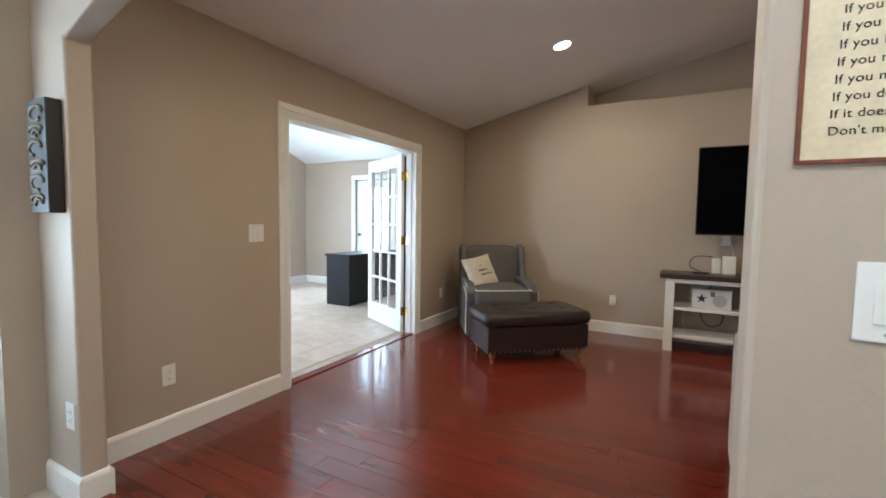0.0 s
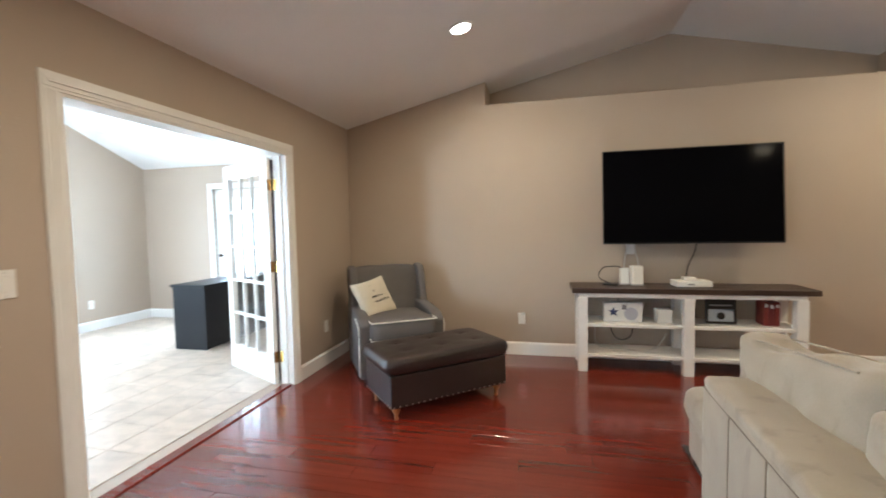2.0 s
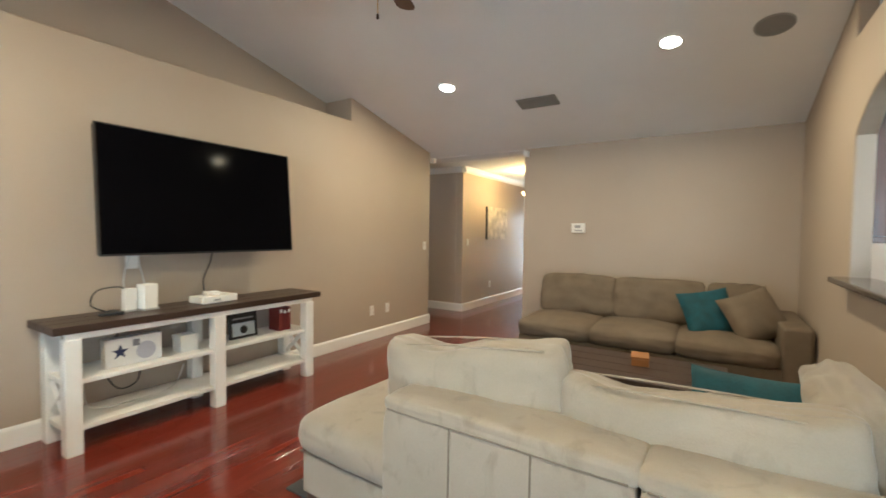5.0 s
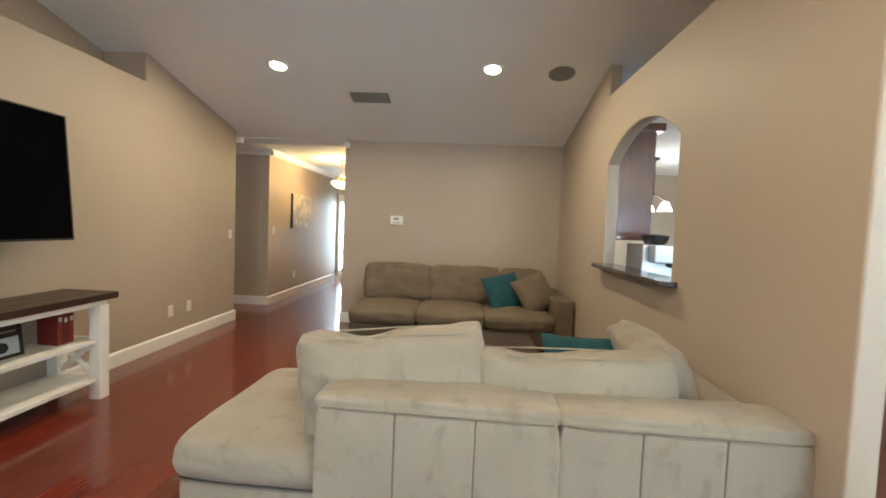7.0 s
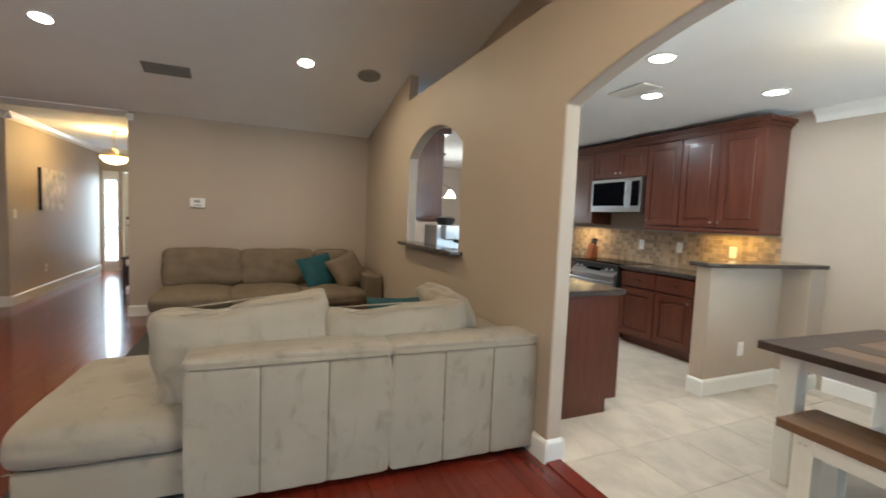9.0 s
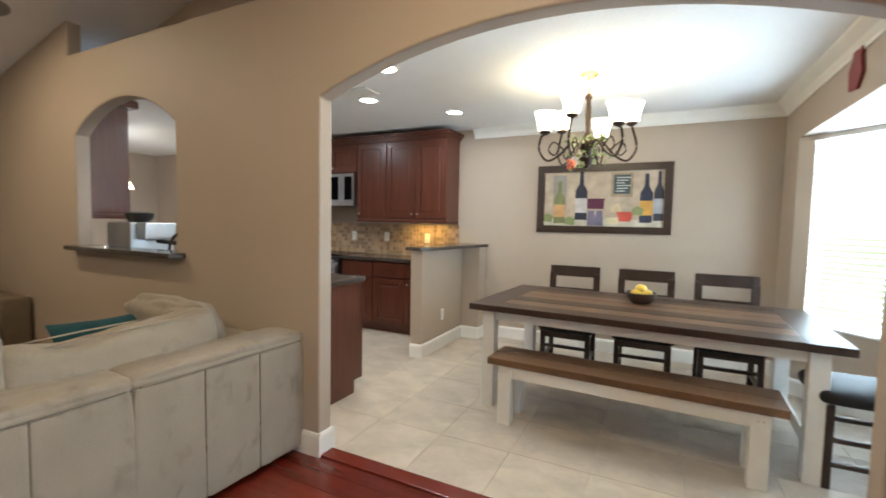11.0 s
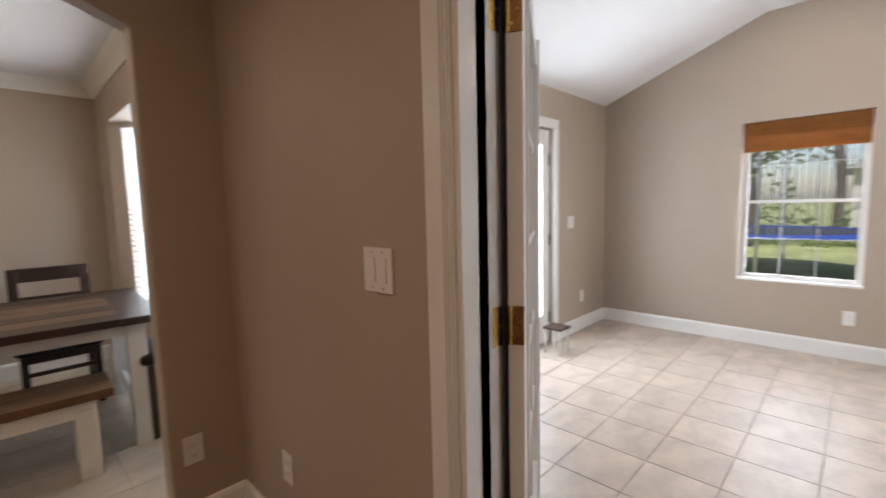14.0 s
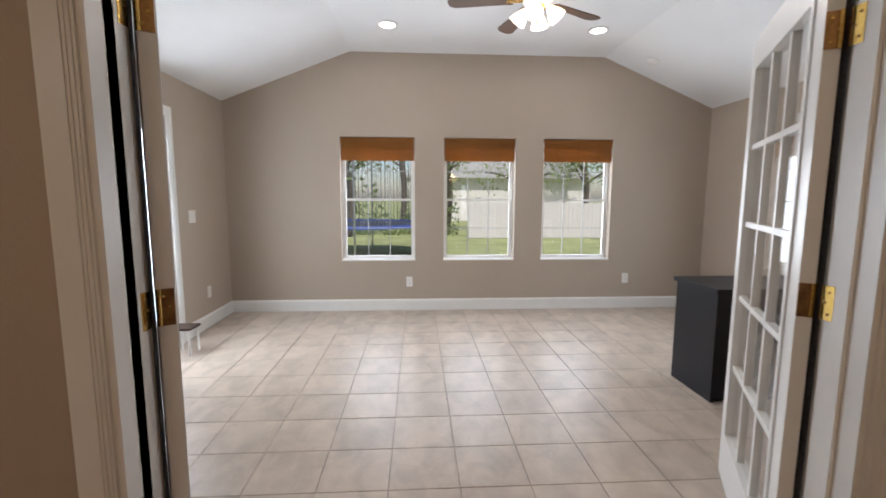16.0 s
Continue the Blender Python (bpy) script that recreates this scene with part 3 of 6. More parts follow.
def tv_stand():
    st = thing("tv_stand", "white farmhouse media stand with a dark plank top", "tv stand", pose(1.05, 5.55, 0))
    for k in range(3):
        part("top_plank", box(-0.995, 0.995, -0.215 + k * 0.145, -0.215 + (k + 1) * 0.145 - 0.002, 0.738, 0.785), DARKTOP, st, "dark stained plank", bevel=0.004)
    for x in (-0.90, 0.0, 0.865):
        for y in (-0.17, 0.16):
            part("leg", box(x - 0.042, x + 0.042, y - 0.042, y + 0.042, 0, 0.70), WHITEWOOD, st, bevel=0.003)
    part("apron", box(-0.935, 0.90, -0.20, -0.17, 0.70, 0.737), WHITEWOOD, st)
    part("apron", box(-0.935, 0.90, 0.17, 0.20, 0.70, 0.737), WHITEWOOD, st)
    for z in (0.135, 0.42):
        part("shelf", box(-0.93, 0.895, -0.185, 0.185, z, z + 0.03), WHITEWOOD, st, bevel=0.003)
    for x in (-0.90, 0.865):
        for a, b in (((0.16, 0.17), (-0.13, 0.42)), ((0.16, 0.42), (-0.13, 0.17))):
            part("cross_brace", rod((x, a[0], a[1]), (x, b[0], b[1]), 0.022, n=4), WHITEWOOD, st)


tv_stand()
TOPZ = 0.785


def modem(m, w, d, h, label):
    r = thing("router", label, "router", m)
    part("body", box(-w / 2, w / 2, -d / 2, d / 2, 0.004, h), WHITEPL, r, bevel=0.008, seg=3)
    part("base", box(-w / 2 - 0.006, w / 2 + 0.006, -d / 2 - 0.006, d / 2 + 0.006, 0, 0.012), GREYPL, r)
    return r


modem(pose(0.66, 5.60, TOPZ, 0, 0, 12), 0.10, 0.09, 0.185, "tall white wireless router on the media stand")
modem(pose(0.555, 5.62, TOPZ, 0, 0, 5), 0.075, 0.06, 0.16, "small white network box on the media stand")
cb = thing("cable_box", "flat white cable box on the media stand", "cable box", pose(1.12, 5.55, TOPZ, 0, 0, 4))
part("body", box(-0.15, 0.15, -0.09, 0.09, 0.004, 0.058), WHITEPL, cb, bevel=0.008)
part("foot", box(-0.13, 0.13, -0.07, 0.07, 0, 0.006), GREYPL, cb)
part("display", box(-0.06, 0.0, -0.092, -0.088, 0.02, 0.035), GREYPL, cb)
sb = single("streaming_box", box(-0.055, 0.055, -0.04, 0.04, 0, 0.03), WHITEPL, "small white streaming box on the cable box", "media player", pose(1.10, 5.55, TOPZ + 0.058), bevel=0.01, seg=3)
single("remote_control", box(-0.02, 0.02, -0.07, 0.07, 0, 0.018), BLACK, "black remote control lying on the stand", "remote", pose(0.42, 5.55, TOPZ, 0, 0, 70), bevel=0.006)
for pts, mt, nm in (
        ([(0.42, 5.6, 0.80), (0.32, 5.58, 0.86), (0.36, 5.6, 0.95), (0.50, 5.63, 0.96), (0.55, 5.65, 0.92)], CABLE, "black power cable looping behind the routers"),
        ([(0.60, 5.70, 0.80), (0.58, 5.77, 0.95), (0.60, 5.77, 1.10), (0.64, 5.74, 1.25)], CABLEW, "grey cable running up the wall to the television"),
        ([(0.70, 5.68, 0.80), (0.71, 5.77, 0.98), (0.68, 5.77, 1.12), (0.67, 5.74, 1.25)], CABLEW, "white cable running up the wall to the television"),
        ([(1.10, 5.64, 0.82), (1.16, 5.77, 0.95), (1.22, 5.77, 1.10), (1.23, 5.74, 1.25)], CABLE, "dark cable running up the wall to the television"),
        ([(0.55, 5.72, 0.70), (0.44, 5.70, 0.40), (0.50, 5.68, 0.24), (0.62, 5.68, 0.26), (0.66, 5.70, 0.42)], CABLE, "black cable drooping behind the shelves"),
        ([(0.30, 5.66, 0.42), (0.30, 5.58, 0.20), (0.55, 5.55, 0.168), (0.82, 5.60, 0.172), (0.95, 5.68, 0.30)], CABLEW, "white cable lying on the lower shelf")):
    single("cable", tube(pts, 0.005), mt, nm, "cable", smooth=True)
single("cable_plate", box(0.60, 0.68, YN - 0.006, YN - 0.001, 1.07, 1.19), WHITEPL, "white cable wall plate under the television", "wall plate", bevel=0.002)


def star_sign():
    s = thing("star_sign", "white wooden block sign with a dark blue star", "sign", pose(0.52, 5.50, 0.45, 0, 0, 0))
    part("block", box(-0.17, 0.17, -0.035, 0.035, 0, 0.185), WHITEWOOD, s, bevel=0.004)
    bm = bmesh.new()
    pts = [(-0.085 + (0.05 if k % 2 == 0 else 0.02) * math.sin(math.pi * k / 5), 0.095 + (0.05 if k % 2 == 0 else 0.02) * math.cos(math.pi * k / 5)) for k in range(10)]
    part("star", prism(pts, [], along_x(-0.039), 0.004), material("navy star paint", (0.02, 0.03, 0.10), 0.6), s, "dark blue star")
    part("stamp", rod((0.07, -0.039, 0.08), (0.07, -0.034, 0.08), 0.06, n=24), material("pale grey print", (0.46, 0.46, 0.52), 0.7), s, "pale grey printed shape")
    part("stamp_top", box(-0.01, 0.03, -0.039, -0.034, 0.12, 0.165), material("dark grey print", (0.2, 0.2, 0.22), 0.7), s)


star_sign()
wb = thing("white_box", "small white gift box on the shelf", "box", pose(0.88, 5.52, 0.45, 0, 0, 4))
part("body", box(-0.065, 0.065, -0.05, 0.05, 0, 0.10), WHITEPL, wb, bevel=0.003)
part("lid", box(-0.068, 0.068, -0.053, 0.053, 0.10, 0.125), WHITEPL, wb, bevel=0.003)
pq = thing("framed_plaque", "black framed plaque with a pale picture on the shelf", "picture", pose(1.36, 5.52, 0.45, -6, 0, 0))
part("frame", prism([(-0.125, 0), (0.125, 0), (0.125, 0.22), (-0.125, 0.22)], [[(-0.105, 0.02), (0.105, 0.02), (0.105, 0.2), (-0.105, 0.2)]], along_x(-0.012), 0.024), BLACK, pq)
part("banner", box(-0.105, 0.105, -0.006, 0.01, 0.13, 0.2), BLACK, pq)
part("lettering", box(-0.09, 0.09, -0.010, -0.006, 0.16, 0.172), GREYPL, pq)
part("panel", box(-0.105, 0.105, -0.006, 0.01, 0.02, 0.13), material("pale blue grey print", (0.42, 0.48, 0.55), 0.5), pq)
part("silhouette", rod((0.0, -0.012, 0.07), (0.0, -0.007, 0.07), 0.035, n=7), BLACK, pq)
for k, (h, col) in enumerate(((0.215, (0.16, 0.018, 0.014)), (0.205, (0.13, 0.012, 0.012)), (0.21, (0.17, 0.02, 0.016)))):
    b = thing("book", "dark red hardcover book standing on the shelf", "book", pose(1.70 + k * 0.043, 5.55, 0.45), "books on the stand")
    mt = material("red book cloth", col, 0.6)
    part("cover", box(-0.019, 0.019, -0.075, 0.075, 0, h), mt, b, bevel=0.002)
    part("pages", box(-0.015, 0.015, -0.070, 0.078, 0.004, h - 0.004), CREAM, b)
    part("title_bar", box(-0.012, 0.012, -0.077, -0.074, h - 0.05, h - 0.02), PIPING, b)


def ottoman():
    o = thing("storage_ottoman", "dark brown leather storage ottoman with tufted lid and nailheads", "ottoman", pose(-1.055, 4.50, 0, 0, 0, 42.0))
    w, d = 1.0, 0.53
    part("body", box(-w / 2, w / 2, -d / 2, d / 2, 0.10, 0.335), LEATHER, o, bevel=0.012, seg=3)
    lid = cushion(w + 0.01, d + 0.01, 0.125, 0.008, 0.002, 5, 0.075, n=24)
    for v in lid.verts:
        if v.co.z > 0.09:
            for tx in (-0.3, 0.0, 0.3):
                for ty in (-0.11, 0.11):
                    v.co.z -= 0.014 * math.exp(-((v.co.x - tx) ** 2 + (v.co.y - ty) ** 2) / 0.0016)
        v.co.z += 0.338
    lid = part("lid", lid, LEATHER, o, smooth=True)
    part("lid_seam", box(-w / 2 - 0.003, w / 2 + 0.003, -d / 2 - 0.003, d / 2 + 0.003, 0.352, 0.357), LEATHER, o)
    for tx in (-0.3, 0.0, 0.3):
        for ty in (-0.11, 0.11):
            part("button", rod((tx, ty, 0.462), (tx, ty, 0.470), 0.012, 0.008), LEATHER, lid)
    for x in (-w / 2 + 0.06, w / 2 - 0.06):
        for y in (-d / 2 + 0.06, d / 2 - 0.06):
            part("leg", lathe([(0.015, 0), (0.017, 0.012), (0.013, 0.03), (0.024, 0.055), (0.03, 0.07), (0.026, 0.09), (0.03, 0.10)], 14, at=(x, y, 0)), OAKLEG, o, "turned honey wood leg", smooth=True)
    stud = bmesh.new()
    for k in range(21):
        for y in (-d / 2 - 0.003, d / 2 + 0.003):
            bmesh.ops.create_icosphere(stud, subdivisions=1, radius=0.006, matrix=Matrix.Translation((-w / 2 + 0.02 + k * (w - 0.04) / 20, y, 0.115)))
    for k in range(11):
        for x in (-w / 2 - 0.003, w / 2 + 0.003):
            bmesh.ops.create_icosphere(stud, subdivisions=1, radius=0.006, matrix=Matrix.Translation((x, -d / 2 + 0.02 + k * (d - 0.04) / 10, 0.115)))
    tagged(part("nailheads", stud, STUD, o, "row of nickel nailheads"), kind="stuff")


ottoman()


def wing_chair():
    c = thing("wingback_armchair", "grey upholstered wingback armchair with white piping", "armchair", pose(-1.665, 5.20, 0, 0, 0, 33))
    w = 0.80
    part("base", box(-w / 2 + 0.02, w / 2 - 0.02, -0.36, 0.32, 0.03, 0.33), GREYFAB, c, bevel=0.02, seg=3)
    bk = cushion(w - 0.06, 0.15, 0.72, 0.0, 0.004, 2, 0.16)
    for v in bk.verts:
        v.co.y += 0.26 + v.co.z * 0.14
        v.co.z += 0.27
    part("backrest", bk, GREYFAB, c, smooth=True)
    for s in (-1, 1):
        arm = prism([(-0.38, 0.03), (0.36, 0.03), (0.40, 0.62), (0.06, 0.62), (-0.22, 0.60), (-0.34, 0.57), (-0.38, 0.51), (-0.36, 0.42)], [], lambda u, v, t: (s * (w / 2 - 0.055) + (t - 0.5) * 0.11, u, v), 1)
        part("arm", arm, GREYFAB, c, smooth=True, bevel=0.03, seg=3)
        wing = prism([(0.08, 0.54), (0.34, 0.54), (0.42, 0.96), (0.33, 1.0), (0.22, 0.985), (0.17, 0.92), (0.14, 0.74)], [], lambda u, v, t: (s * (w / 2 - 0.045) + (t - 0.5) * 0.075, u, v), 1)
        part("wing", wing, GREYFAB, c, smooth=True, bevel=0.024, seg=3)
        part("arm_piping", tube([(s * (w / 2 + 0.002), -0.372, 0.06), (s * (w / 2 + 0.002), -0.375, 0.40), (s * (w / 2 + 0.002), -0.36, 0.50), (s * (w / 2 + 0.004), -0.20, 0.555)], 0.006), PIPING, c, "white piping cord", smooth=True)
        for y in (-0.33, 0.28):
            part("leg", rod((s * (w / 2 - 0.06), y, 0), (s * (w / 2 - 0.06), y, 0.05), 0.018, 0.025), ESPRESSO, c)
    seat = cushion(w - 0.225, 0.62, 0.19, 0.02, 0.003, 3, 0.10)
    for v in seat.verts:
        v.co.y -= 0.14
        v.co.z += 0.365
    seat = part("seat_cushion", seat, GREYFAB, c, smooth=True)
    x1 = w / 2 - 0.105
    for z in (0.385, 0.545):
        part("piping", tube([(-x1, -0.24, z), (-x1 - 0.004, -0.44, z), (-x1 + 0.02, -0.458, z), (0, -0.464, z), (x1 - 0.02, -0.458, z), (x1 + 0.004, -0.44, z), (x1, -0.24, z)], 0.006), PIPING, seat, "white piping cord", smooth=True)


wing_chair()
def pillow_mesh(size, thick, seed, n=20):
    """Two cloth faces sewn along a square seam, fullest in the middle, with pointed corners."""
    bm = bmesh.new()
    rows = {}
    for s in (1, -1):
        for i in range(n + 1):
            for j in range(n + 1):
                u, v = 2 * i / n - 1, 2 * j / n - 1
                rim = i in (0, n) or j in (0, n)
                if s < 0 and rim:
                    rows[s, i, j] = rows[1, i, j]
                    continue
                z = s * thick / 2 * ((1 - u ** 4) * (1 - v ** 4)) ** 0.55
                z += 0.012 * noise.noise(Vector((u * 2.2 + seed * 5.1, v * 2.2, s * 3.0))) * (0 if rim else 1)
                rows[s, i, j] = bm.verts.new((u * size / 2 * (1 - 0.07 * (1 - v * v)), v * size / 2 * (1 - 0.07 * (1 - u * u)), z))
        for i in range(n):
            for j in range(n):
                q = [rows[s, i, j], rows[s, i + 1, j], rows[s, i + 1, j + 1], rows[s, i, j + 1]]
                bm.faces.new(q if s > 0 else q[::-1])
    return bm


pl = pillow_mesh(0.40, 0.13, 9)
pillow = thing("throw_pillow", "cream throw pillow with dark lettering on the armchair", "pillow", pose(-1.83, 5.12, 0.69, 64, 0, 56) @ pose(0, 0, 0, 0, 0, 10))
part("cover", pl, CREAM, pillow, smooth=True)
txt = bmesh.new()
for k, (a, b) in enumerate(((-0.10, 0.12), (-0.12, 0.10), (-0.06, 0.09), (-0.13, 0.13), (-0.05, 0.06))):
    x = a
    while x < b:
        box(x, x + 0.022, 0.10 - k * 0.052, 0.122 - k * 0.052, 0.045 + 0.010 * (1 - (x / 0.2) ** 2), 0.0675 - 0.04 * (x / 0.2) ** 2 - 0.04 * ((0.1 - k * 0.052) / 0.2) ** 2, txt)
        x += 0.033
tagged(part("print", txt, INK, pillow, "dark unreadable print"), kind="stuff")


def shift(bm, m):
    bmesh.ops.transform(bm, matrix=m, verts=bm.verts)
    return bm


SA = pose(0.405, 1.432, 0, 0, 0, -2.5)


def sectional_sofa():
    s = thing("sectional_sofa", "taupe microfibre sectional sofa seen from its back", "sofa", SA)
    H = 0.715
    for k in range(2):
        y0, y1 = ((-0.01, 0.868), (0.878, 1.81))[k]
        back = part("back_frame", box(0.014, 0.22, y0, y1, 0.04, H - 0.05), VELVET, s, bevel=0.02, seg=3, smooth=True)
        roll = cushion(0.235, y1 - y0 - 0.02, 0.075, 0.010, 0.003, 20 + k, 0.09, n=18)
        part("back_roll", shift(roll, pose(0.117, (y0 + y1) / 2, H - 0.07)), VELVET, back, smooth=True)
        for j in range(3):
            a, b = y0 + j * (y1 - y0) / 3, y0 + (j + 1) * (y1 - y0) / 3
            pan = cushion(0.034, b - a - 0.002, H - 0.095, 0.0, 0.0022, 30 + k * 3 + j, 0.045, n=12)
            part("back_panel", shift(pan, pose(0.014, (a + b) / 2, 0.045)), VELVET, back, smooth=True)
            if j:
                part("panel_seam", tube([(-0.002, a, 0.05), (-0.0035, a + 0.001, 0.3), (-0.002, a, H - 0.05)], 0.0042), SEAM, back, "darker seam cord", smooth=True)
        part("welt", tube([(-0.004, y0 + 0.02, H - 0.05), (-0.006, (y0 + y1) / 2, H - 0.048), (-0.004, y1 - 0.02, H - 0.05)], 0.004), SEAM, back, "darker seam cord", smooth=True)
        seat = cushion(0.80, 0.91, 0.20, 0.03, 0.006, 40 + k, 0.12)
        part("seat_cushion", shift(seat, pose(0.62, (y0 + y1) / 2, 0.23)), VELVET, s, smooth=True)
        part("seat_base", box(0.2, 1.0, y0, y1, 0.04, 0.24), VELVET, s, bevel=0.01)
    # corner return against the wall and open end seat
    part("return_back", box(0.23, 1.0, 0.005, 0.20, 0.04, 0.66), VELVET, s, bevel=0.03, seg=3, smooth=True)
    part("end_base", box(0.105, 1.02, 1.82, 2.46, 0.04, 0.245), VELVET, s, bevel=0.015, seg=3, smooth=True)
    end = cushion(0.96, 0.67, 0.20, 0.02, 0.005, 51, 0.10, n=18)
    for v in end.verts:
        if v.co.z > 0.15:
            v.co.z -= 0.03 * math.exp(-((v.co.x + 0.02) ** 2 + (v.co.y + 0.0) ** 2) / 0.004)
    end = part("end_seat", shift(end, pose(0.575, 2.145, 0.245)), VELVET, s, smooth=True)
    part("seam", tube([(1.0, 2.464, 0.25), (0.5, 2.464, 0.25), (0.14, 2.462, 0.25), (0.102, 2.42, 0.25), (0.102, 1.83, 0.25)], 0.004), SEAM, end, "darker seam cord", smooth=True)
    for x in (0.08, 0.95):
        for y in (0.06, 1.76, 2.40):
            part("foot", box(x - 0.03 if x > 0.5 else x + 0.03, x + 0.03 if x > 0.5 else x + 0.09, y - 0.03, y + 0.03, 0, 0.045), ESPRESSO, s)

    def slump(h, w, t, seed, wav):
        """A loose back cushion lying in its own frame, x up the back: a wavy, slack top edge."""
        c = cushion(h, w, t, 0.05, 0.012, seed, 0.10, n=24)
        for v in c.verts:
            up = (v.co.x / h + 0.5)
            v.co.x += up * (0.022 * math.sin(v.co.y * 6.5 + seed) + 0.012 * math.sin(v.co.y * 15 + seed * 2)) * wav
            v.co.z += 0.012 * math.sin(v.co.y * 9 + v.co.x * 6 + seed) * up
        return c
    for h, w, y, tilt, turn, seed, droop in ((0.47, 0.79, 1.55, -92, 4, 61, 6.0), (0.42, 0.80, 0.77, -90, 0, 67, 1.5)):
        m = pose(0.315, y, 0.425, 0, tilt, 0) @ pose(h / 2, 0, -0.10, 0, 0, droop)
        q = part("back_cushion", shift(slump(h, w, 0.19, seed, 0.85), pose(0, y, 0, 0, 0, turn) @ pose(0, -y, 0) @ m), VELVET, s, smooth=True)
        for side in (0.03, 0.17):
            rim = [(h / 2 + 0.002, -w / 2 + 0.05, side), (h / 2 + 0.008, -w / 5, side), (h / 2 + 0.008, w / 5, side), (h / 2 + 0.002, w / 2 - 0.05, side)]
            part("cushion_seam", shift(tube(rim, 0.004), pose(0, y, 0, 0, 0, turn) @ pose(0, -y, 0) @ m), VELVET, q, smooth=True)
    c3 = cushion(0.66, 0.46, 0.18, 0.05, 0.012, 71, 0.14, n=18)
    part("back_cushion", shift(c3, pose(0.66, 0.23, 0.44, 70, 0, 0) @ pose(0, 0.23, -0.09)), VELVET, s, smooth=True)


sectional_sofa()


def throw_pillow(m, mat, label, size=0.45, seed=3, thick=0.15):
    bm = pillow_mesh(size, thick, seed)
    return single("throw_pillow", bm, mat, label, "pillow", m, smooth=True)


throw_pillow(SA @ pose(0.78, 0.58, 0.60, 0, -50, 0), TEAL, "teal plush throw pillow leaning on the sofa", 0.50, 5)


# same fabric as the sectional, darkened in colour to look shaded
def long_sofa():
    s = thing("long_sofa", "taupe microfibre sofa against the wall, no arm at one end", "sofa", pose(3.60, 1.44, 0))
    L = 2.52
    part("base", box(0.04, 1.05, 0.2, L, 0.05, 0.26), VELVET_SHADED, s, bevel=0.02)
    part("arm", box(0.05, 1.10, 0.0, 0.22, 0.05, 0.62), VELVET_SHADED, s, bevel=0.035, seg=4, smooth=True)
    part("back_frame", box(0.86, 1.10, 0.2, L, 0.05, 0.66), VELVET_SHADED, s, bevel=0.04, seg=3, smooth=True)
    for k in range(3):
        y0 = 0.22 + k * (L - 0.22) / 3
        d = (L - 0.22) / 3
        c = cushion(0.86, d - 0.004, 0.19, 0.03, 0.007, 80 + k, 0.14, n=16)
        part("seat_cushion", shift(c, pose(0.43, y0 + d / 2, 0.25)), VELVET_SHADED, s, smooth=True)
    for y, w, sd in ((2.08, 0.84, 90), (1.22, 0.86, 91), (0.52, 0.46, 92)):
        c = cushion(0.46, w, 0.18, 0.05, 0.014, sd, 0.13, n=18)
        part("back_cushion", shift(c, pose(0.76, y, 0.42, 0, -74, 0) @ pose(0.23, 0, -0.09)), VELVET_SHADED, s, smooth=True)
    for x in (0.12, 0.98):
        for y in (0.1, L - 0.1):
            part("foot", box(x - 0.03, x + 0.03, y - 0.03, y + 0.03, 0, 0.05), ESPRESSO, s)


long_sofa()
throw_pillow(pose(4.10, 2.18, 0.62, 0, -58, 14) @ pose(0, 0, 0, 0, 0, 12), TEAL, "teal plush throw pillow on the long sofa", 0.47, 8)
throw_pillow(pose(4.02, 1.82, 0.63, 0, -62, 20) @ pose(0, 0, 0, 0, 0, 20), VELVET_SHADED, "taupe throw pillow leaning in the sofa corner", 0.48, 11, 0.2)


def coffee_table():
    c = thing("coffee_table", "coffee table with dark plank top and white frame", "coffee table", pose(2.62, 2.66, 0))
    for k in range(4):
        part("top_plank", box(-0.36 + k * 0.18, -0.36 + (k + 1) * 0.18 - 0.003, -0.62, 0.62, 0.345, 0.39), DARKTOP, c, "dark stained plank", bevel=0.004)
    for x in (-0.29, 0.29):
        for y in (-0.54, 0.54):
            part("leg", box(x - 0.04, x + 0.04, y - 0.04, y + 0.04, 0, 0.345), WHITEWOOD, c, bevel=0.003)
        part("apron", box(x - 0.015, x + 0.015, -0.5, 0.5, 0.27, 0.345), WHITEWOOD, c)
    for y in (-0.54, 0.54):
        part("apron", box(-0.25, 0.25, y - 0.015, y + 0.015, 0.27, 0.345), WHITEWOOD, c)
    part("shelf", box(-0.27, 0.27, -0.52, 0.52, 0.10, 0.125), WHITEWOOD, c)


coffee_table()
tb = thing("wooden_box", "small orange wooden box on the coffee table", "box", pose(2.72, 2.60, 0.39, 0, 0, 8))
part("body", box(-0.09, 0.09, -0.06, 0.06, 0, 0.05), OAKLEG, tb, bevel=0.004)
part("lid", box(-0.092, 0.092, -0.062, 0.062, 0.052, 0.068), OAKLEG, tb, bevel=0.004)
single("area_rug", box(0.62, 3.9, 1.75, 4.02, 0.001, 0.012), RUG, "charcoal woven area rug under the sofa", "rug", bevel=0.004)


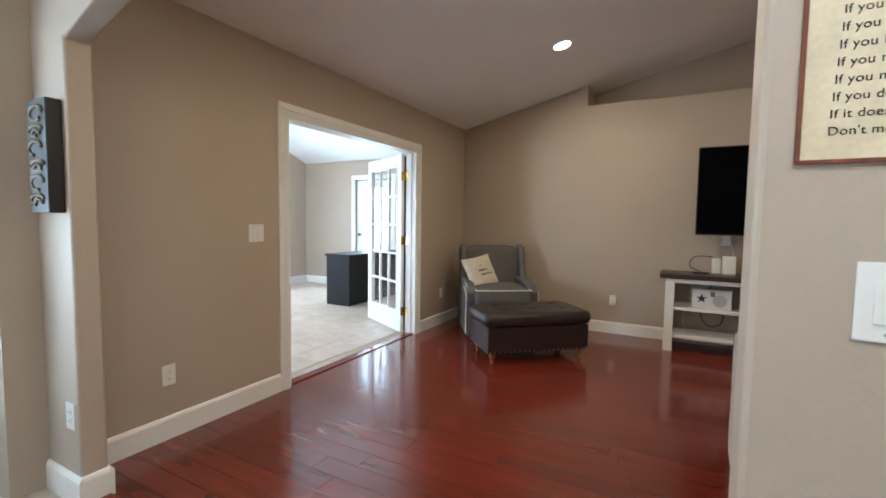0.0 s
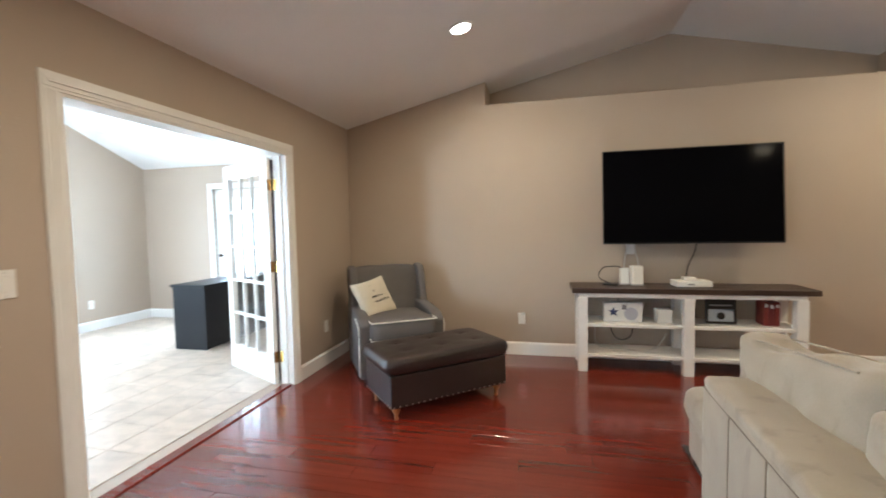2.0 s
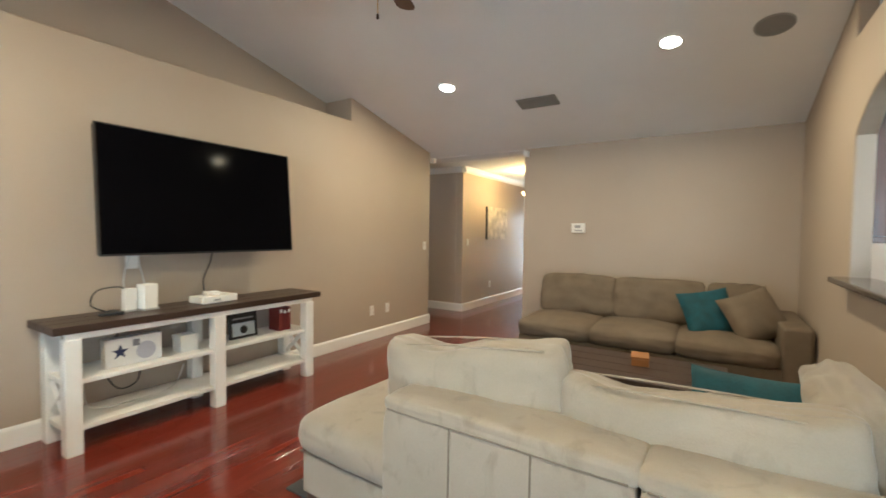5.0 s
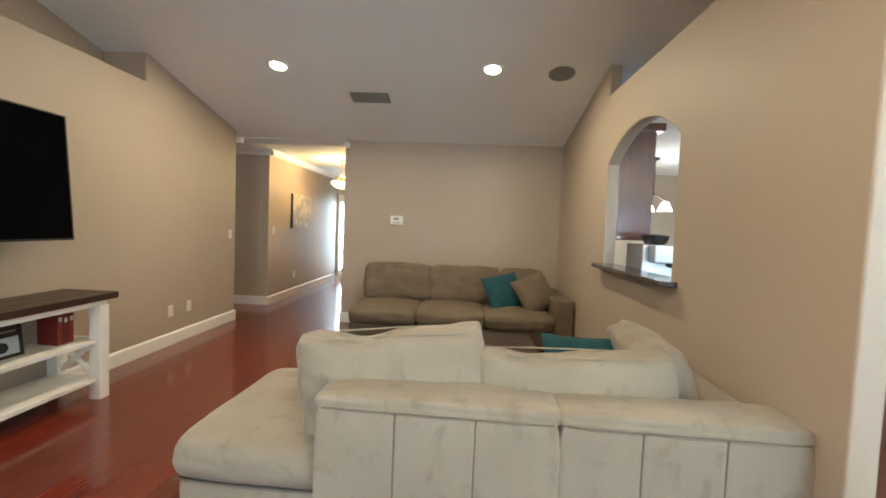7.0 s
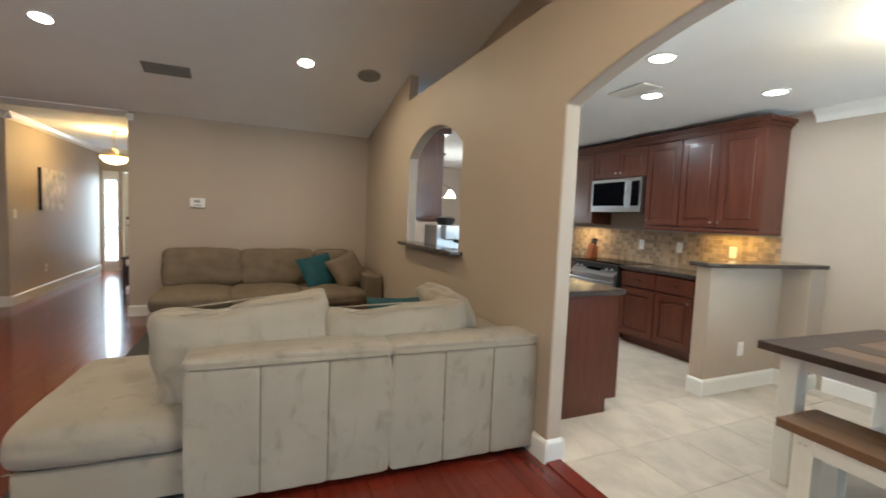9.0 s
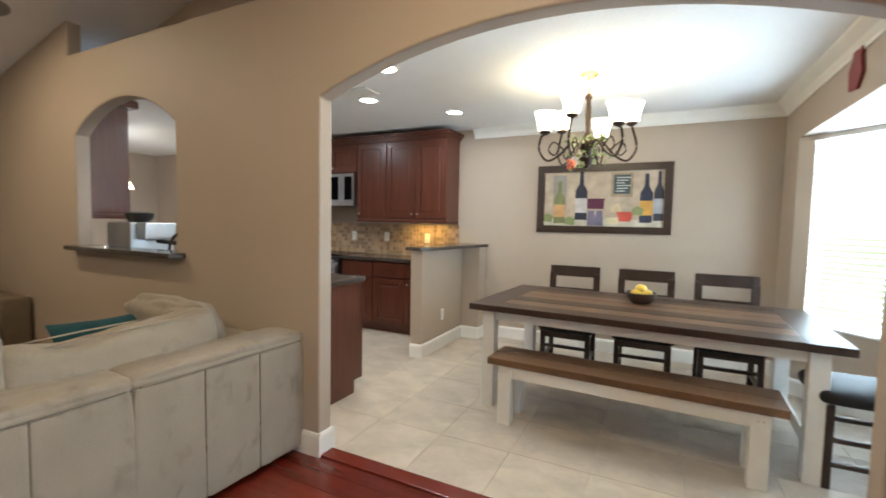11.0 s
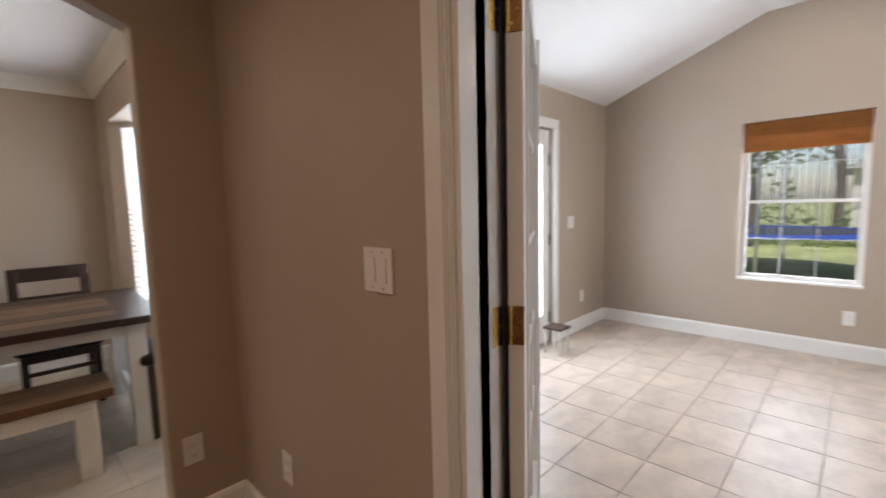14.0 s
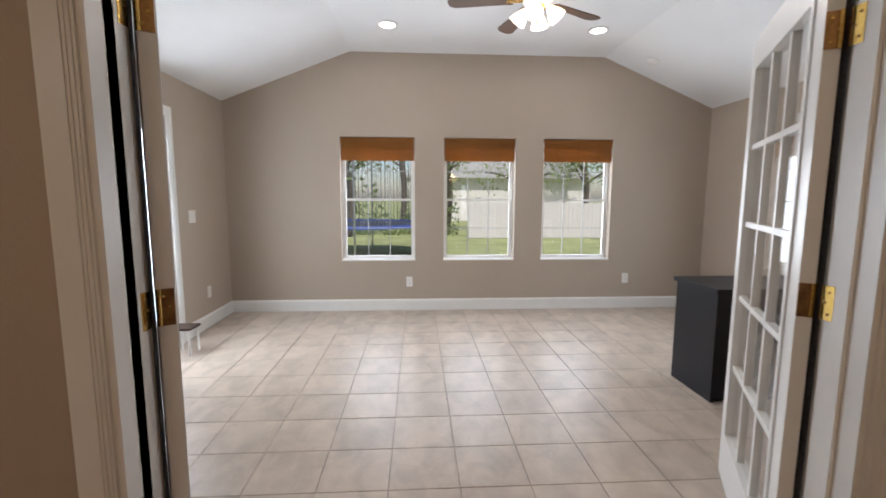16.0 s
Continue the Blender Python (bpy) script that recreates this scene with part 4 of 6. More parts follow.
# ---- small wall fittings ----
def wall_plate(m, kind, label, w=0.075):
    name = {"outlet": "wall_outlet", "switch": "light_switch"}[kind]
    p = thing(name, label, "outlet" if kind == "outlet" else "switch", m)
    part("plate", box(-w / 2, w / 2, -0.006, -0.001, -0.06, 0.06), WHITEPL, p, bevel=0.002)
    if kind == "outlet":
        for z in (-0.022, 0.022):
            sk = part("socket", box(-0.017, 0.017, -0.009, -0.005, z - 0.014, z + 0.014), WHITEPL, p, bevel=0.003)
            for x in (-0.006, 0.006):
                part("slot", box(x - 0.001, x + 0.001, -0.0095, -0.0085, z - 0.005, z + 0.005), BLACK, sk)
    else:
        n = max(1, round(w / 0.06))
        for k in range(n):
            x = (k - (n - 1) / 2) * 0.046
            part("rocker", box(x - 0.016, x + 0.016, -0.010, -0.005, -0.033, 0.033), WHITEPL, p, bevel=0.002)
            for z in (-0.048, 0.048):
                part("screw", rod((x, -0.0075, z), (x, -0.0055, z), 0.003, n=8), GREYPL, p)
    return p


to_w, to_e, to_n, to_s = 90, -90, 0, 180
wall_plate(pose(XW, 2.465, 1.185, 0, 0, to_w), "switch", "white double rocker switch beside the French doors", 0.12)
wall_plate(pose(XW, 1.857, 0.375, 0, 0, to_w), "outlet", "white duplex outlet low on the beige wall")
wall_plate(pose(XW, 5.157, 0.39, 0, 0, to_w), "outlet", "white duplex outlet behind the armchair")
wall_plate(pose(-2.177, YS, 0.366, 0, 0, to_s), "outlet", "white blank outlet beside the arch")
wall_plate(pose(-0.436, YN, 0.39, 0, 0, to_n), "outlet", "white outlet with a plugged-in freshener")
pf = thing("plug_in_freshener", "white plug-in air freshener in the outlet", "air freshener", pose(-0.425, YN - 0.012, 0.40))
part("body", box(-0.024, 0.03, -0.045, 0, -0.045, 0.04), WHITEPL, pf, bevel=0.01, seg=3)
part("bottle", rod((0.01, -0.03, 0.035), (0.01, -0.03, 0.06), 0.016, 0.012), FROST, pf)
wall_plate(pose(3.285, YN, 0.37, 0, 0, to_n), "outlet", "white duplex outlet low on the television wall")
wall_plate(pose(3.59, YN, 0.37, 0, 0, to_n), "outlet", "white cable plate low on the television wall")
wall_plate(pose(4.44, YN, 1.17, 0, 0, to_n), "switch", "white rocker switch at the wall's end", 0.075)
wall_plate(pose(5.85, 5.84, 1.20, 0, 0, to_n), "switch", "white rocker switch in the hall")
wall_plate(pose(6.75, 5.84, 0.38, 0, 0, to_n), "outlet", "white duplex outlet in the hall")
wall_plate(pose(2.55, YS, 0.33, 0, 0, to_s), "outlet", "white duplex outlet under the pass-through")
th = thing("thermostat", "white wall thermostat with a small display", "thermostat", pose(XE, 3.62, 1.445, 0, 0, to_e))
part("body", box(-0.085, 0.085, -0.03, -0.001, -0.06, 0.06), WHITEPL, th, bevel=0.006)
part("display", box(-0.04, 0.03, -0.032, -0.029, 0.0, 0.035), GREYPL, th)
part("button", box(-0.045, 0.05, -0.032, -0.029, -0.04, -0.025), GREYPL, th)


def downlight(x, y, z, tilt, watts, color, lit=True):
    m = pose(x, y, z - 0.001, 0, tilt, 0)
    d = thing("recessed_downlight", "white recessed ceiling downlight, lit", "downlight", m, "ceiling downlights")
    part("trim_ring", lathe([(0.098, 0), (0.098, -0.006), (0.078, -0.010), (0.072, -0.004), (0.072, 0)], 28), WHITEPL, d, smooth=True)
    part("lens", rod((0, 0, -0.006), (0, 0, -0.002), 0.072, n=28), CANLIT, d, "glowing lens")
    lamp = area("downlight_lamp", (0, 0, 0), (0, 0, -1), 0.13, 0.13, watts, color)
    lamp.data.shape = "DISK"
    lamp.matrix_world = m @ Matrix.Translation((0, 0, -0.016))


tw, te = -math.degrees(math.atan((ZR - ZP) / (XR - XW))), math.degrees(math.atan((ZR - ZP) / (XE - XR)))
for x, y in ((-0.80, 4.48), (-0.80, 2.49), (3.08, 4.58), (3.06, 2.49)):
    downlight(x, y, ceil_z(x), tw if x < XR else te, 28, WARM)
for x, y in ((0.50, -0.78), (0.44, 0.55), (1.06, -0.08), (2.3, -0.3)):
    downlight(x, y, KZ, 0, 12, COOL)
for y in (3.16, 5.18):
    downlight(-5.70, y, 2.948, 0, 8, COOL)


def vent(m, w, d, label, mat):
    v = thing("ceiling_vent", label, "vent", m)
    part("frame", prism([(-w / 2, -d / 2), (w / 2, -d / 2), (w / 2, d / 2), (-w / 2, d / 2)], [[(-w / 2 + 0.02, -d / 2 + 0.02), (w / 2 - 0.02, -d / 2 + 0.02), (w / 2 - 0.02, d / 2 - 0.02), (-w / 2 + 0.02, d / 2 - 0.02)]], lambda a, b, c: (a, b, -0.012 + c), 0.01), mat, v)
    part("backing", box(-w / 2 + 0.02, w / 2 - 0.02, -d / 2 + 0.02, d / 2 - 0.02, -0.003, -0.002), BLACK, v)
    n = 9
    for k in range(n):
        y = -d / 2 + 0.03 + k * (d - 0.06) / (n - 1)
        bm = box(-w / 2 + 0.02, w / 2 - 0.02, -0.008, 0.008, -0.001, 0.001)
        part("slat", shift(bm, pose(0, y, -0.009, 35)), mat, v)


vent(pose(3.62, 3.78, ceil_z(3.62) - 0.002, 0, te, 0) @ pose(0, 0, 0, 0, 0, 90), 0.42, 0.20, "grey return air vent in the sloped ceiling", material("grey vent enamel", (0.22, 0.21, 0.19), 0.5))
vent(pose(1.02, 0.16, KZ - 0.002), 0.36, 0.20, "white supply air vent in the kitchen ceiling", WHITEPL)
sp = thing("ceiling_speaker", "round grey mesh speaker in the ceiling", "speaker", pose(3.10, 1.83, ceil_z(3.10) - 0.002, 0, te, 0))
part("ring", lathe([(0.125, 0), (0.125, -0.006), (0.115, -0.008), (0.113, -0.002)], 32), GREYPL, sp, smooth=True)
part("grille", rod((0, 0, -0.005), (0, 0, -0.001), 0.114, n=32), material("grey speaker mesh", (0.25, 0.25, 0.25), 0.7, vary=0.3, scale=200), sp)


def ceiling_fan(m, drop, lit, turn, name_label, blades=5):
    f = thing("ceiling_fan", name_label, "ceiling fan", m)
    part("canopy", lathe([(0.07, 0), (0.07, -0.02), (0.045, -0.06), (0.015, -0.07)], 20), BRASS if lit else BRONZE, f, smooth=True)
    part("downrod", rod((0, 0, -0.06), (0, 0, -drop + 0.1), 0.012), BRASS if lit else BRONZE, f)
    part("motor", lathe([(0.02, 0.10), (0.08, 0.09), (0.12, 0.05), (0.12, 0.0), (0.09, -0.035), (0.05, -0.05)], 28, at=(0, 0, -drop)), WHITEPL if lit else BRONZE, f, smooth=True)
    wood = material("walnut fan blade", (0.10, 0.045, 0.02), 0.4, vary=0.2, scale=6, stretch=(1, 8, 1))
    for k in range(blades):
        q = pose(0, 0, -drop - 0.01, 0, 0, turn + k * 360 / blades)
        bm = prism([(0.17, -0.045), (0.60, -0.07), (0.64, -0.05), (0.655, 0.0), (0.64, 0.05), (0.60, 0.07), (0.17, 0.045)], [], lambda a, b, c: (a, b, c * 0.008), 1)
        bl = part("blade", shift(bm, q @ pose(0, 0, 0, 11)), wood, f, "walnut blade")
        part("bracket", shift(box(0.08, 0.22, -0.018, 0.018, -0.008, -0.002), q), BRASS if lit else BRONZE, bl)
    if lit:
        for k in range(4):
            a = radians(turn + 20 + k * 90)
            part("light_shade", shift(lathe([(0.022, 0.0), (0.03, -0.02), (0.05, -0.055), (0.062, -0.09), (0.066, -0.10), (0.06, -0.10), (0.045, -0.055), (0.02, -0.01)], 20), Matrix.Translation((0.085 * math.cos(a), 0.085 * math.sin(a), -drop - 0.07)) @ Matrix.Rotation(radians(38), 4, Vector((math.sin(a), -math.cos(a), 0)))), SHADE, f, "lit frosted tulip shade", smooth=True)
        part("light_hub", lathe([(0.05, -0.04), (0.06, -0.07), (0.03, -0.10), (0.01, -0.11)], 20, at=(0, 0, -drop)), BRASS, f, smooth=True)
    for x, l in ((0.03, 0.17 if lit else 0.36), (-0.03, 0.15 if lit else 0.25)):
        ch = part("pull_chain", rod((x, 0, -drop - 0.04), (x, 0, -drop - l), 0.0025, n=6), BRASS, f)
        part("chain_knob", lathe([(0.003, 0.02), (0.008, 0.012), (0.008, -0.008), (0.002, -0.014)], 10, at=(x, 0, -drop - l)), OAKLEG if lit else BRONZE, ch, smooth=True)
    return f


ceiling_fan(pose(XR, 3.85, ZR - 0.01), 0.36, False, 20, "dark bronze ceiling fan with walnut blades")
ceiling_fan(pose(-4.70, 4.31, 2.948), 0.17, True, 47, "ceiling fan with walnut blades and lit tulip shades")
bulb("fan_lamp", (-4.70, 4.33, 2.50), 18, COOL, 0.08)
sm = thing("smoke_detector", "round white smoke detector on the ceiling slope", "smoke detector", pose(-6.1, 5.95, 2.948 - (5.95 - 5.59) * 0.4158 - 0.002, -22.8, 0, 0))
part("base", lathe([(0.065, 0), (0.065, -0.015), (0.055, -0.02)], 24), WHITEPL, sm, smooth=True)
part("cover", lathe([(0.055, -0.02), (0.05, -0.035), (0.02, -0.04)], 24), WHITEPL, sm, smooth=True)


# ---- kitchen ----
structure("pony_wall", box(0.66, 0.785, YB, -0.44, 0, 1.07), WALL, "beige half wall under the raised bar", "wall")
skirting("baseboard", [(0.66, YB + 0.22, 0.66, -0.44), (0.644, -0.44, 0.785, -0.44), (0.44, YB + 0.22, 0.66, YB + 0.22), (0.44, YB, 0.44, YB + 0.22)])
structure("pony_return", box(0.44, 0.659, YB, YB + 0.22, 0, 1.07), WALL, "beige short return of the half wall", "wall")
bar = [(0.84, -0.41), (0.66, -0.40), (0.60, -0.47), (0.45, -1.40), (0.41, YB + 0.003), (0.84, YB + 0.003)]
single("bar_top", prism(bar, [], lambda u, v, w: (u, v, 1.072 + w), 0.035), GRANITE, "dark granite raised bar top", "countertop", bevel=0.008)


def cabinet_door(w, h, parent, x, z, y, knob=None):
    """A raised panel door: frame, sunk field and raised centre, facing +y."""
    d = part("door", prism([(x, z), (x + w, z), (x + w, z + h), (x, z + h)], [[(x + 0.06, z + 0.06), (x + w - 0.06, z + 0.06), (x + w - 0.06, z + h - 0.06), (x + 0.06, z + h - 0.06)]], along_x(y), 0.02), CHERRY, parent)
    part("sunk_panel", box(x + 0.055, x + w - 0.055, y + 0.002, y + 0.008, z + 0.055, z + h - 0.055), CHERRY, d)
    bm = box(x + 0.085, x + w - 0.085, y + 0.006, y + 0.017, z + 0.085, z + h - 0.085)
    part("raised_panel", bm, CHERRY, d, bevel=0.008, seg=1)
    if knob:
        part("knob", lathe([(0.005, 0), (0.005, 0.012), (0.013, 0.018), (0.010, 0.026)], 12), STUD, d, "nickel knob", smooth=True).matrix_local = pose(x + knob[0], y + 0.02, z + knob[1], -90)
    return d


def base_cabinet(x0, x1, y_back, y_front, doors, name_label, end_panel=False):
    c = thing("base_cabinet", name_label, "cabinet", group="kitchen base cabinets")
    part("carcass", box(x0, x1, y_back, y_front, 0.10, 0.875), CHERRY, c)
    part("toe_kick", box(x0, x1, y_back, y_front - 0.07, 0, 0.10), CHERRY, c)
    w = (x1 - x0) / doors
    for k in range(doors):
        a = x0 + k * w + 0.006
        cabinet_door(w - 0.012, 0.54, c, a, 0.125, y_front + 0.001, (w - 0.05 if k % 2 == 0 else 0.04, 0.49))
        dr = part("drawer_front", box(a, a + w - 0.012, y_front + 0.001, y_front + 0.021, 0.69, 0.85), CHERRY, c, bevel=0.005)
        part("pull", tube([(a + w / 2 - 0.05, y_front + 0.022, 0.77), (a + w / 2 - 0.04, y_front + 0.045, 0.77), (a + w / 2 + 0.04, y_front + 0.045, 0.77), (a + w / 2 + 0.05, y_front + 0.022, 0.77)], 0.005), BRONZE, dr, smooth=True)


base_cabinet(0.79, 1.69, YB + 0.002, -1.08, 2, "cherry base cabinet with two raised panel doors and drawers")
base_cabinet(1.695, 2.175, YB + 0.002, -1.08, 1, "cherry base cabinet with raised panel door and drawer")
base_cabinet(2.99, 3.9, YB + 0.002, -1.08, 2, "cherry base cabinet with two raised panel doors")
single("worktop", box(0.787, 2.19, YB + 0.003, -1.045, 0.877, 0.915), GRANITE, "dark speckled granite worktop", "countertop", bevel=0.006)
single("worktop", box(2.975, 3.92, YB + 0.003, -1.045, 0.877, 0.915), GRANITE, "dark speckled granite worktop", "countertop", bevel=0.006)
# run under the pass-through
sc = thing("base_cabinet", "cherry end cabinet beside the arch", "cabinet", group="kitchen base cabinets")
part("carcass", box(0.71, 3.9, 0.50, YD - 0.002, 0.10, 0.875), CHERRY, sc)
part("toe_kick", box(0.71, 3.9, 0.57, YD - 0.002, 0, 0.10), CHERRY, sc)
part("end_panel", prism([(0.58, 0), (YD - 0.003, 0), (YD - 0.003, 0.875), (0.49, 0.875), (0.49, 0.10), (0.58, 0.10)], [], along_y(0.708), -0.018), CHERRY, sc)
part("corner_post", box(0.69, 0.74, 0.478, 0.50, 0.10, 0.875), CHERRY, sc)
single("worktop", box(0.67, 3.92, 0.465, YD - 0.003, 0.877, 0.915), GRANITE, "dark speckled granite worktop below the pass-through", "countertop", bevel=0.006)
single("pass_sill", prism([(1.50, YD - 0.02), (2.91, YD - 0.02), (2.91, YS + 0.02), (2.87, YS + 0.10), (1.50, YS + 0.10), (1.46, YS + 0.02)], [], lambda u, v, w: (u, v, 1.077 + w), 0.035), GRANITE, "dark granite ledge of the pass-through", "ledge", bevel=0.008)


def upper_cabinet(x0, x1, z0, z1, doors, label, y_back=YB + 0.002, y_front=-1.30):
    c = thing("wall_cabinet", label, "cabinet", group="kitchen wall cabinets")
    part("carcass", box(x0, x1, y_back, y_front, z0, z1), CHERRY, c)
    w = (x1 - x0) / doors
    for k in range(doors):
        cabinet_door(w - 0.008, z1 - z0 - 0.03, c, x0 + k * w + 0.004, z0 + 0.015, y_front + 0.001, (0.035 if k % 2 else w - 0.045, 0.05))
    bm = bmesh.new()
    for o, h0, h1 in ((0.012, 0, 0.025), (0.03, 0.025, 0.05), (0.055, 0.05, 0.085)):
        box(x0 - (o if x0 < 0.9 else 0), x1, y_back, y_front + o + 0.02, z1 + h0, z1 + h1, bm)
    part("crown", bm, CHERRY, c, "stepped cherry crown")
    return c


upper_cabinet(0.82, 1.655, 1.385, 2.34, 2, "cherry wall cabinet with a pair of raised panel doors")
upper_cabinet(1.66, 2.105, 1.385, 2.34, 1, "cherry wall cabinet with one raised panel door")
upper_cabinet(2.11, 2.965, 1.975, 2.34, 2, "short cherry cabinet over the microwave")
upper_cabinet(2.97, 4.0, 1.385, 2.34, 2, "cherry wall cabinet beside the microwave")
single("cabinet_light_rail", box(0.815, 2.105, YB + 0.004, -1.285, 1.345, 1.384), CHERRY, "cherry light rail under the wall cabinets", "moulding", bevel=0.008)
e = thing("wall_cabinet", "cherry cabinet end beside the pass-through", "cabinet", group="kitchen wall cabinets")
part("carcass", box(2.96, 3.9, 0.97, YD - 0.002, 1.375, 2.33), CHERRY, e)
part("crown", box(2.90, 3.9, 0.91, YD - 0.002, 2.33, 2.40), CHERRY, e, bevel=0.01)
part("rail", box(2.95, 3.9, 0.96, YD - 0.002, 1.33, 1.374), CHERRY, e, bevel=0.008)
area("under_cabinet_lamp", (1.22, -1.47, 1.34), (1.22, -1.47, 0.9), 0.5, 0.06, 4.5, (1.0, 0.60, 0.14))
area("under_cabinet_lamp", (3.3, -1.45, 1.33), (3.3, -1.5, 0.9), 0.5, 0.06, 4, (1.0, 0.68, 0.28))
# mosaic splashback
bm = bmesh.new()
rng = random.Random(11)
s = 0.051
for i in range(59):
    for j in range(9):
        x, z = 0.80 + i * s, 0.917 + j * s
        if z + s < 1.376:
            t = 0.006 + rng.random() * 0.003
            box(x + 0.0015, x + s - 0.0015, YB + 0.002, YB + 0.004 + t, z + 0.0015, z + s - 0.0015, bm)
back = structure("splashback", box(0.80, 3.8, YB + 0.001, YB + 0.005, 0.916, 1.374), GROUT, "tumbled travertine mosaic splashback", "splashback")
tagged(part("mosaic", bm, SPLASH, back, "tumbled stone mosaic pieces"), kind="stuff")


def microwave():
    m = thing("microwave", "stainless over-the-range microwave oven", "microwave", pose(2.54, -1.62, 1.55))
    part("body", box(-0.41, 0.41, 0, 0.36, 0, 0.42), BLACK, m, bevel=0.004)
    d = part("door", box(-0.24, 0.405, 0.36, 0.39, 0.035, 0.415), STEEL, m, bevel=0.006)
    part("window", box(-0.17, 0.375, 0.389, 0.394, 0.075, 0.375), SCREEN, d)
    cp = part("control_panel", box(-0.405, -0.245, 0.36, 0.388, 0.035, 0.415), STEEL, m, bevel=0.004)
    part("keypad", box(-0.385, -0.262, 0.387, 0.391, 0.075, 0.375), SCREEN, cp)
    part("handle", tube([(-0.215, 0.39, 0.06), (-0.215, 0.43, 0.08), (-0.215, 0.43, 0.37), (-0.215, 0.39, 0.39)], 0.010), STEEL, d, smooth=True)
    part("vent_grille", box(-0.405, 0.405, 0.30, 0.386, 0.0, 0.033), STEEL, m, bevel=0.003)
    part("side_trim", box(-0.412, -0.405, 0.30, 0.39, 0.0, 0.418), STEEL, m)


microwave()


def stove():
    r = thing("electric_range", "stainless electric range with a control panel", "stove", pose(2.575, -1.62, 0))
    part("body", box(-0.38, 0.38, 0.0, 0.60, 0.02, 0.90), BLACK, r)
    d = part("oven_door", box(-0.37, 0.37, 0.60, 0.64, 0.20, 0.74), STEEL, r, bevel=0.008)
    part("oven_window", box(-0.27, 0.27, 0.638, 0.643, 0.30, 0.60), SCREEN, d)
    part("handle", tube([(-0.33, 0.64, 0.69), (-0.32, 0.69, 0.69), (0.32, 0.69, 0.69), (0.33, 0.64, 0.69)], 0.012), STEEL, d, smooth=True)
    part("drawer", box(-0.37, 0.37, 0.60, 0.635, 0.04, 0.19), STEEL, r, bevel=0.006)
    cp = part("control_panel", prism([(0.53, 0.90), (0.66, 0.76), (0.66, 0.74), (0.50, 0.74), (0.50, 0.90)], [], along_y(-0.375), 0.75), STEEL, r)
    for x in (-0.30, -0.22, 0.22, 0.30):
        part("dial", shift(lathe([(0.022, 0), (0.02, 0.02), (0.0, 0.02)], 14), pose(x, 0.605, 0.83, -47)), STEEL, cp, smooth=True)
    part("display", shift(box(-0.12, 0.12, -0.03, 0.03, 0, 0.004), pose(0, 0.604, 0.828, -47)), SCREEN, cp)
    part("hob", box(-0.38, 0.38, 0.0, 0.55, 0.90, 0.918), SCREEN, r)


stove()
kb = thing("knife_block", "orange wooden knife block with black handles", "knife block", pose(3.07, -1.42, 0.915, 0, 0, 10) @ Matrix.Scale(0.9, 4))
part("block", prism([(-0.07, 0), (0.09, 0), (0.03, 0.22), (-0.07, 0.17)], [], along_y(-0.05), 0.1), material("orange stained wood", (0.36, 0.10, 0.025), 0.45), kb, bevel=0.004)
for k in range(5):
    part("knife_handle", rod((-0.03 + k * 0.015, -0.035 + 0.01 * k, 0.19), (-0.045 + k * 0.015, -0.06 + 0.01 * k, 0.30), 0.009, n=8), BLACK, kb)
for x in (1.86, 1.24, 2.4):
    wall_plate(pose(x, YB + 0.016, 1.15, 0, 0, 180), "outlet", "white duplex outlet on the mosaic splashback")
wall_plate(pose(0.66, -0.90, 0.36, 0, 0, -90), "outlet", "white duplex outlet on the half wall")
cm = thing("espresso_machine", "stainless espresso machine on the worktop", "coffee machine", pose(2.62, 1.04, 0.915) @ Matrix.Scale(1.3, 4))
part("body", box(-0.10, 0.17, -0.14, 0.14, 0, 0.30), STEEL, cm, bevel=0.012)
part("head", box(-0.19, -0.10, -0.10, 0.10, 0.19, 0.30), STEEL, cm, bevel=0.01)
part("portafilter", rod((-0.15, 0, 0.18), (-0.28, -0.03, 0.17), 0.014), BLACK, cm)
part("drip_tray", box(-0.22, -0.10, -0.11, 0.11, 0, 0.04), BLACK, cm, bevel=0.004)
part("hopper", lathe([(0.06, 0.30), (0.08, 0.33), (0.085, 0.36), (0.05, 0.37)], 20, at=(0.05, 0, 0)), BLACK, cm, smooth=True)
fa = thing("kitchen_faucet", "dark gooseneck kitchen faucet", "faucet", pose(2.10, 1.14, 0.915))
part("spout", tube([(0, 0, 0), (0, 0, 0.20), (0.02, -0.06, 0.29), (0.05, -0.14, 0.29), (0.06, -0.19, 0.20)], 0.012), BRONZE, fa, smooth=True)
part("base", lathe([(0.03, 0), (0.03, 0.02), (0.018, 0.04)], 16), BRONZE, fa, smooth=True)
bulb("pendant_lamp", (5.2, 0.02, KZ - 0.85), 34, COOL, 0.1)
pd = thing("pendant_chandelier", "far chandelier with lit white shades", "chandelier", pose(5.2, 0.02, KZ))
part("rod", rod((0, 0, 0), (0, 0, -0.55), 0.008), BRONZE, pd)
part("canopy", lathe([(0.06, 0), (0.06, -0.02), (0.02, -0.04)], 16), BRONZE, pd, smooth=True)
for k in range(3):
    a = k * 2.1
    part("shade", lathe([(0.03, 0), (0.05, -0.03), (0.09, -0.12), (0.095, -0.13), (0.08, -0.12), (0.03, -0.01)], 16, at=(0.16 * math.cos(a), 0.16 * math.sin(a), -0.62)), SHADE, pd, smooth=True)
    part("arm", tube([(0, 0, -0.52), (0.1 * math.cos(a), 0.1 * math.sin(a), -0.56), (0.16 * math.cos(a), 0.16 * math.sin(a), -0.61)], 0.008), BRONZE, pd, smooth=True)


